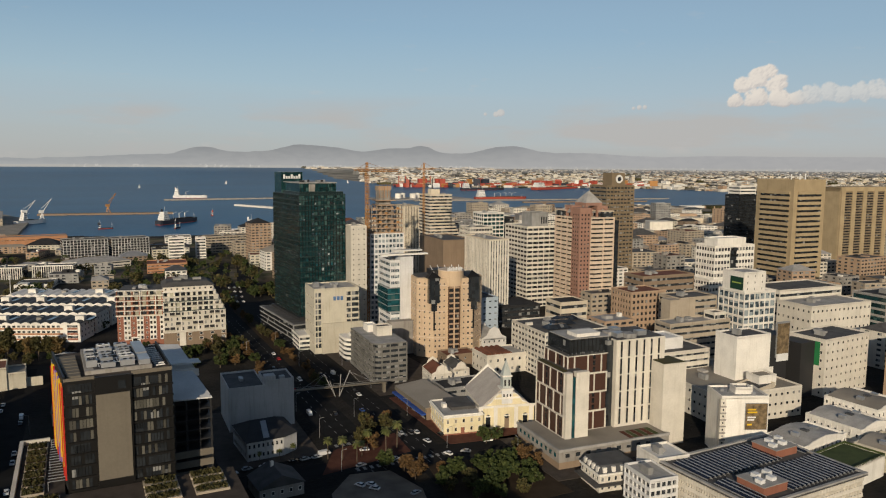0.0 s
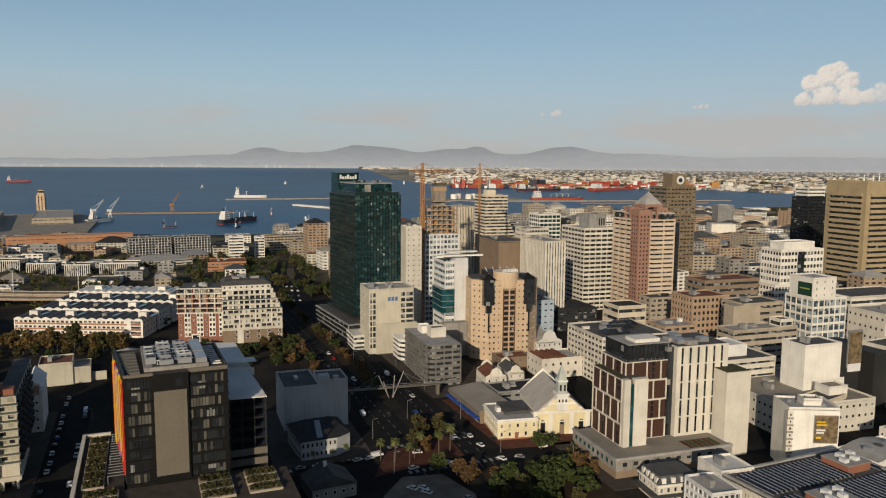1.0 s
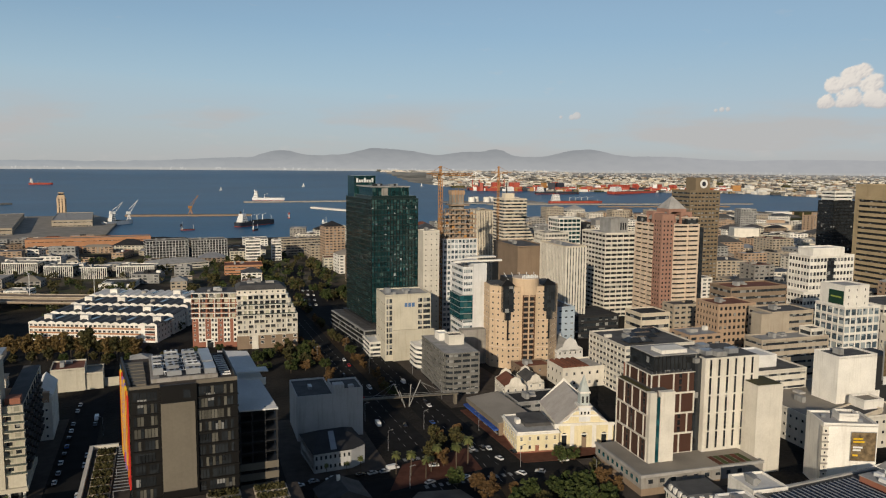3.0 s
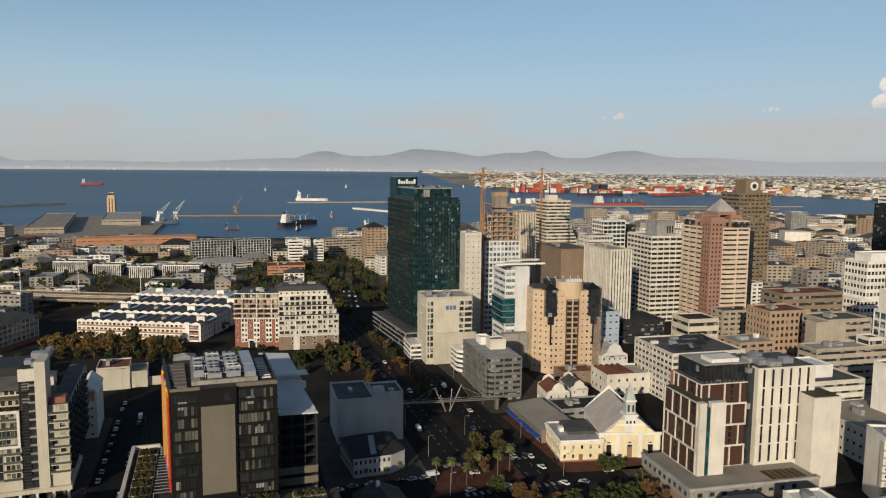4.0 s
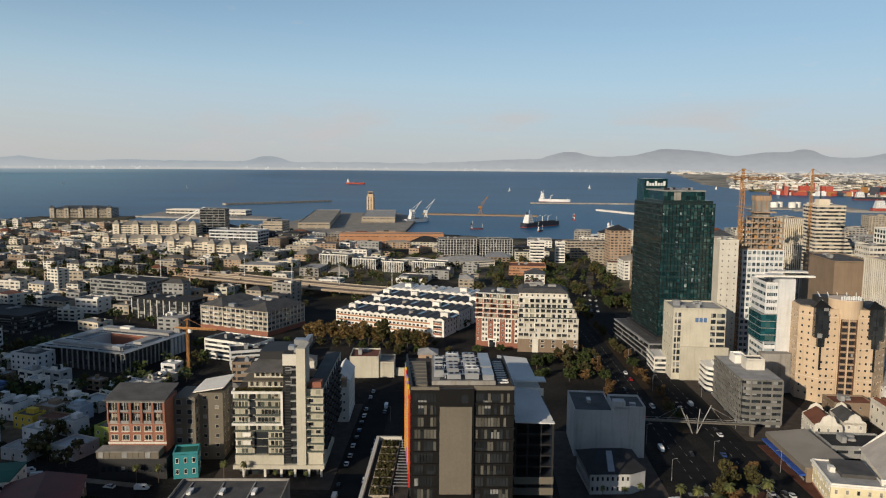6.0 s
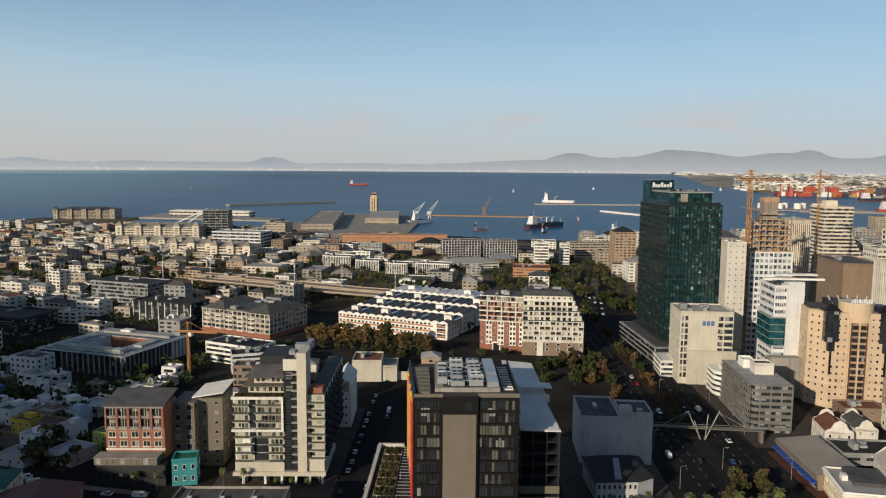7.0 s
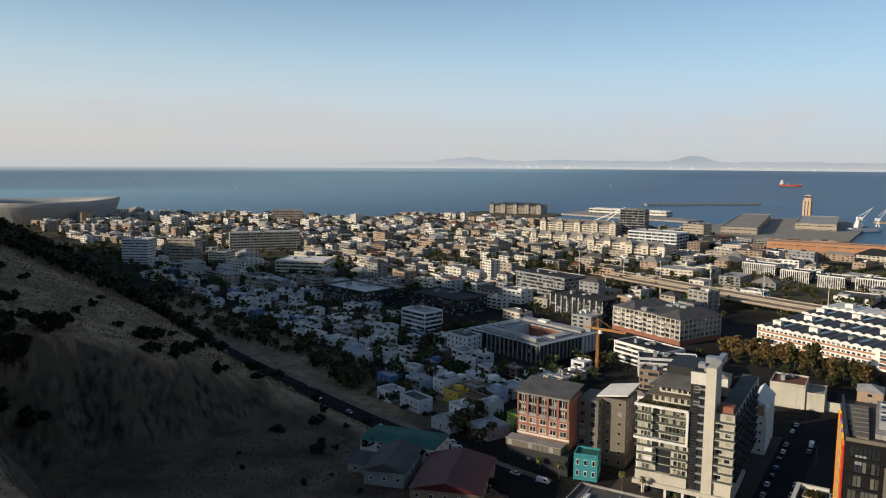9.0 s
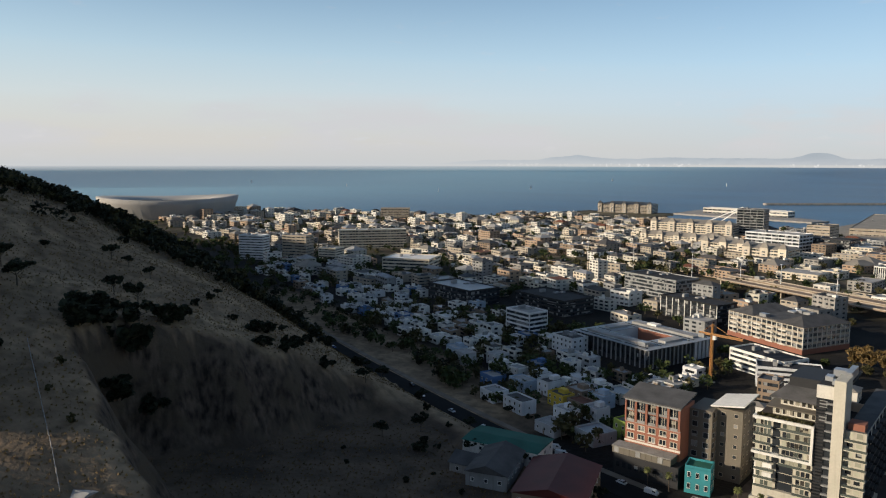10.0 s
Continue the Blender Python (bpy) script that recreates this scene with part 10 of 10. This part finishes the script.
# hut and fence on the near slope
def slope_things():
    e = root("fence", "old wire fence with posts running down the slope", "fence", 0, 0, 0, 0)
    a, b = Vector((-275, 114)), Vector((-190, 89))
    prev = None
    for k in range(26):
        p = a.lerp(b, k / 25)
        z = ground_z(p.x, p.y)
        box("post", e, "concrete", p.x - 0.1, p.y - 0.1, z - 0.3, p.x + 0.1, p.y + 0.1, z + 1.5)
        if prev:
            for h in (0.6, 1.3):
                beam("wire", e, "steel", (prev[0], prev[1], prev[2] + h), (p.x, p.y, z + h), 0.06)
        prev = (p.x, p.y, z)


slope_things()


def hut():
    z = ground_z(-187, 92) - 2.2
    e = root("hut", "small hut with a pale sheet roof on the slope", "hut", -191, 89, z, 20)
    box("wall", e, "brown_stone", 0, 0, -1.5, 7, 5, 2.4)
    gable("roof", e, "roof_pale", 0, 0, 7, 5, 2.4, 3.3, "x", 0.5)
    put("door", unit("dark_grey"), e, (3.4, -0.02, 1.0), (0.9, 0.1, 2.0))


hut()


# ---- clouds ----
def cumulus():
    """Far cumulus over the hills: lumps of azimuth, elevation and size in degrees, broken up; light from the upper left
    is painted into the glow.
    """
    lumps = [(47.5, 4.45, 0.62), (48.1, 5.6, 0.72), (48.9, 5.9, 0.85), (49.5, 6.35, 0.72), (50.1, 5.5, 0.85), (48.9, 4.7, 0.95), (50.4, 4.6, 0.9), (51.5, 4.6, 0.6), (52.5, 4.8, 0.8), (53.4, 4.95, 0.75), (54.3, 4.75, 0.7), (55.3, 4.85, 0.8), (56.3, 5.05, 0.85), (57.3, 5.0, 0.9), (58.5, 4.8, 0.9), (59.6, 4.6, 0.8)]
    puffs = [(30.66, 3.78, 0.30), (30.3, 3.66, 0.22), (29.5, 3.66, 0.16), (40.9, 4.1, 0.22), (41.3, 4.1, 0.2), (40.5, 4.05, 0.15)]
    az, el = np.meshgrid(np.arange(28.5, 61, 0.055), np.arange(3.1, 7.8, 0.055), indexing="ij")
    body = np.full(az.shape, -1.0)
    for a, e, s in lumps + puffs:
        body = np.maximum(body, 1 - ((az - a) ** 2 + ((el - e) * 1.1) ** 2) / s ** 2)
    rough = np.array([noise.fractal(Vector((a * 1.25, e * 1.25, 0.7)), 0.8, 2.1, 6) for a, e in zip(az.ravel(), el.ravel())]).reshape(az.shape)
    body = body + 0.55 * rough - 0.02
    body = body - 1.4 * (1 - smooth(3.75, 4.15, el)) * (az > 44)
    height = np.sqrt(np.clip(body + 0.15, 0, 1)) * 0.75 + 0.05 * rough
    ga, ge = np.gradient(height, 0.055, 0.055)
    lit = (0.45 * ga - 0.5 * ge + 0.8) / np.sqrt(ga ** 2 + ge ** 2 + 1)
    lit = np.clip(0.42 + 0.6 * lit, 0, 1) * (0.55 + 0.45 * smooth(3.8, 5.0, el))
    whole = smooth(0.0, 0.42, body) * np.where(az > 44, 1.0, 0.7) * (1 - 0.45 * smooth(50.6, 52.5, az))
    r = 4560.0
    a, e = np.radians(az), np.radians(el)
    verts = np.stack([r * np.sin(a), r * np.cos(a), EYE_H + r * np.tan(e)], -1).reshape(-1, 3)
    na, ne = az.shape
    keep = whole > 0.002
    faces = []
    for i in range(na - 1):
        for j in range(ne - 1):
            if keep[i:i + 2, j:j + 2].any():
                faces.append((i * ne + j, (i + 1) * ne + j, (i + 1) * ne + j + 1, i * ne + j + 1))
    m, n, l, bsdf = nodes_of("cloud")
    shade, cover = n.new("ShaderNodeAttribute"), n.new("ShaderNodeAttribute")
    shade.attribute_name, cover.attribute_name = "lit", "cover"
    l.new(mixed(n, l, shade.outputs["Fac"], (0.66, 0.63, 0.63), (1.06, 0.97, 0.87)), bsdf.inputs["Emission Color"])
    l.new(cover.outputs["Fac"], bsdf.inputs["Alpha"])
    glow(bsdf)
    me = mesh_of("backdrop", [tuple(p) for p in verts.tolist()], faces, m)
    for name, values in (("lit", lit), ("cover", whole)):
        me.attributes.new(name, "FLOAT", "POINT").data.foreach_set("value", np.asarray(values, np.float32).ravel())
    tagged(new("backdrop", me), "heaped white cumulus clouds over the far hills", "cloud", kind="structure")


cumulus()

# ---- panes too many and too small to tell apart ----
def gather(e, name):
    """The like-named small parts of a thing become one part."""
    v, f, idx, mats = [], [], [], []
    for ob in [c for c in e.children if c.name.split(".")[0] == name]:
        k, m = len(v), ob.matrix_basis
        v += [tuple(m @ p.co) for p in ob.data.vertices]
        for p in ob.data.polygons:
            mat = ob.data.materials[p.material_index]
            if mat not in mats:
                mats.append(mat)
            f.append(tuple(k + i for i in p.vertices))
            idx.append(mats.index(mat))
        bpy.data.objects.remove(ob)
    tagged(put(name, mesh_of(name, v, f, mats, idx), e), kind="stuff")


SMALL = {"sawtooth_factory": ("window",), "striped_tower": ("window",), "glass_tower": ("blind", "mullion"), "hotel_tower": ("window",), "apartment_tower.001": ("window",), "office_building.011": ("window",), "office_building.013": ("window",), "low_hall": ("window",), "low_store": ("window",), "office_building.014": ("window",), "fence": ("wire",)}
for name, parts in SMALL.items():
    for p in parts:
        gather(bpy.data.objects[name], p)

# the patterns that trees and cars were copied from are not part of the place
for pattern in [k for kinds in KIND.values() for k in kinds] + PALMS + CARS:
    for ob in (*pattern.children_recursive, pattern):
        bpy.data.objects.remove(ob)
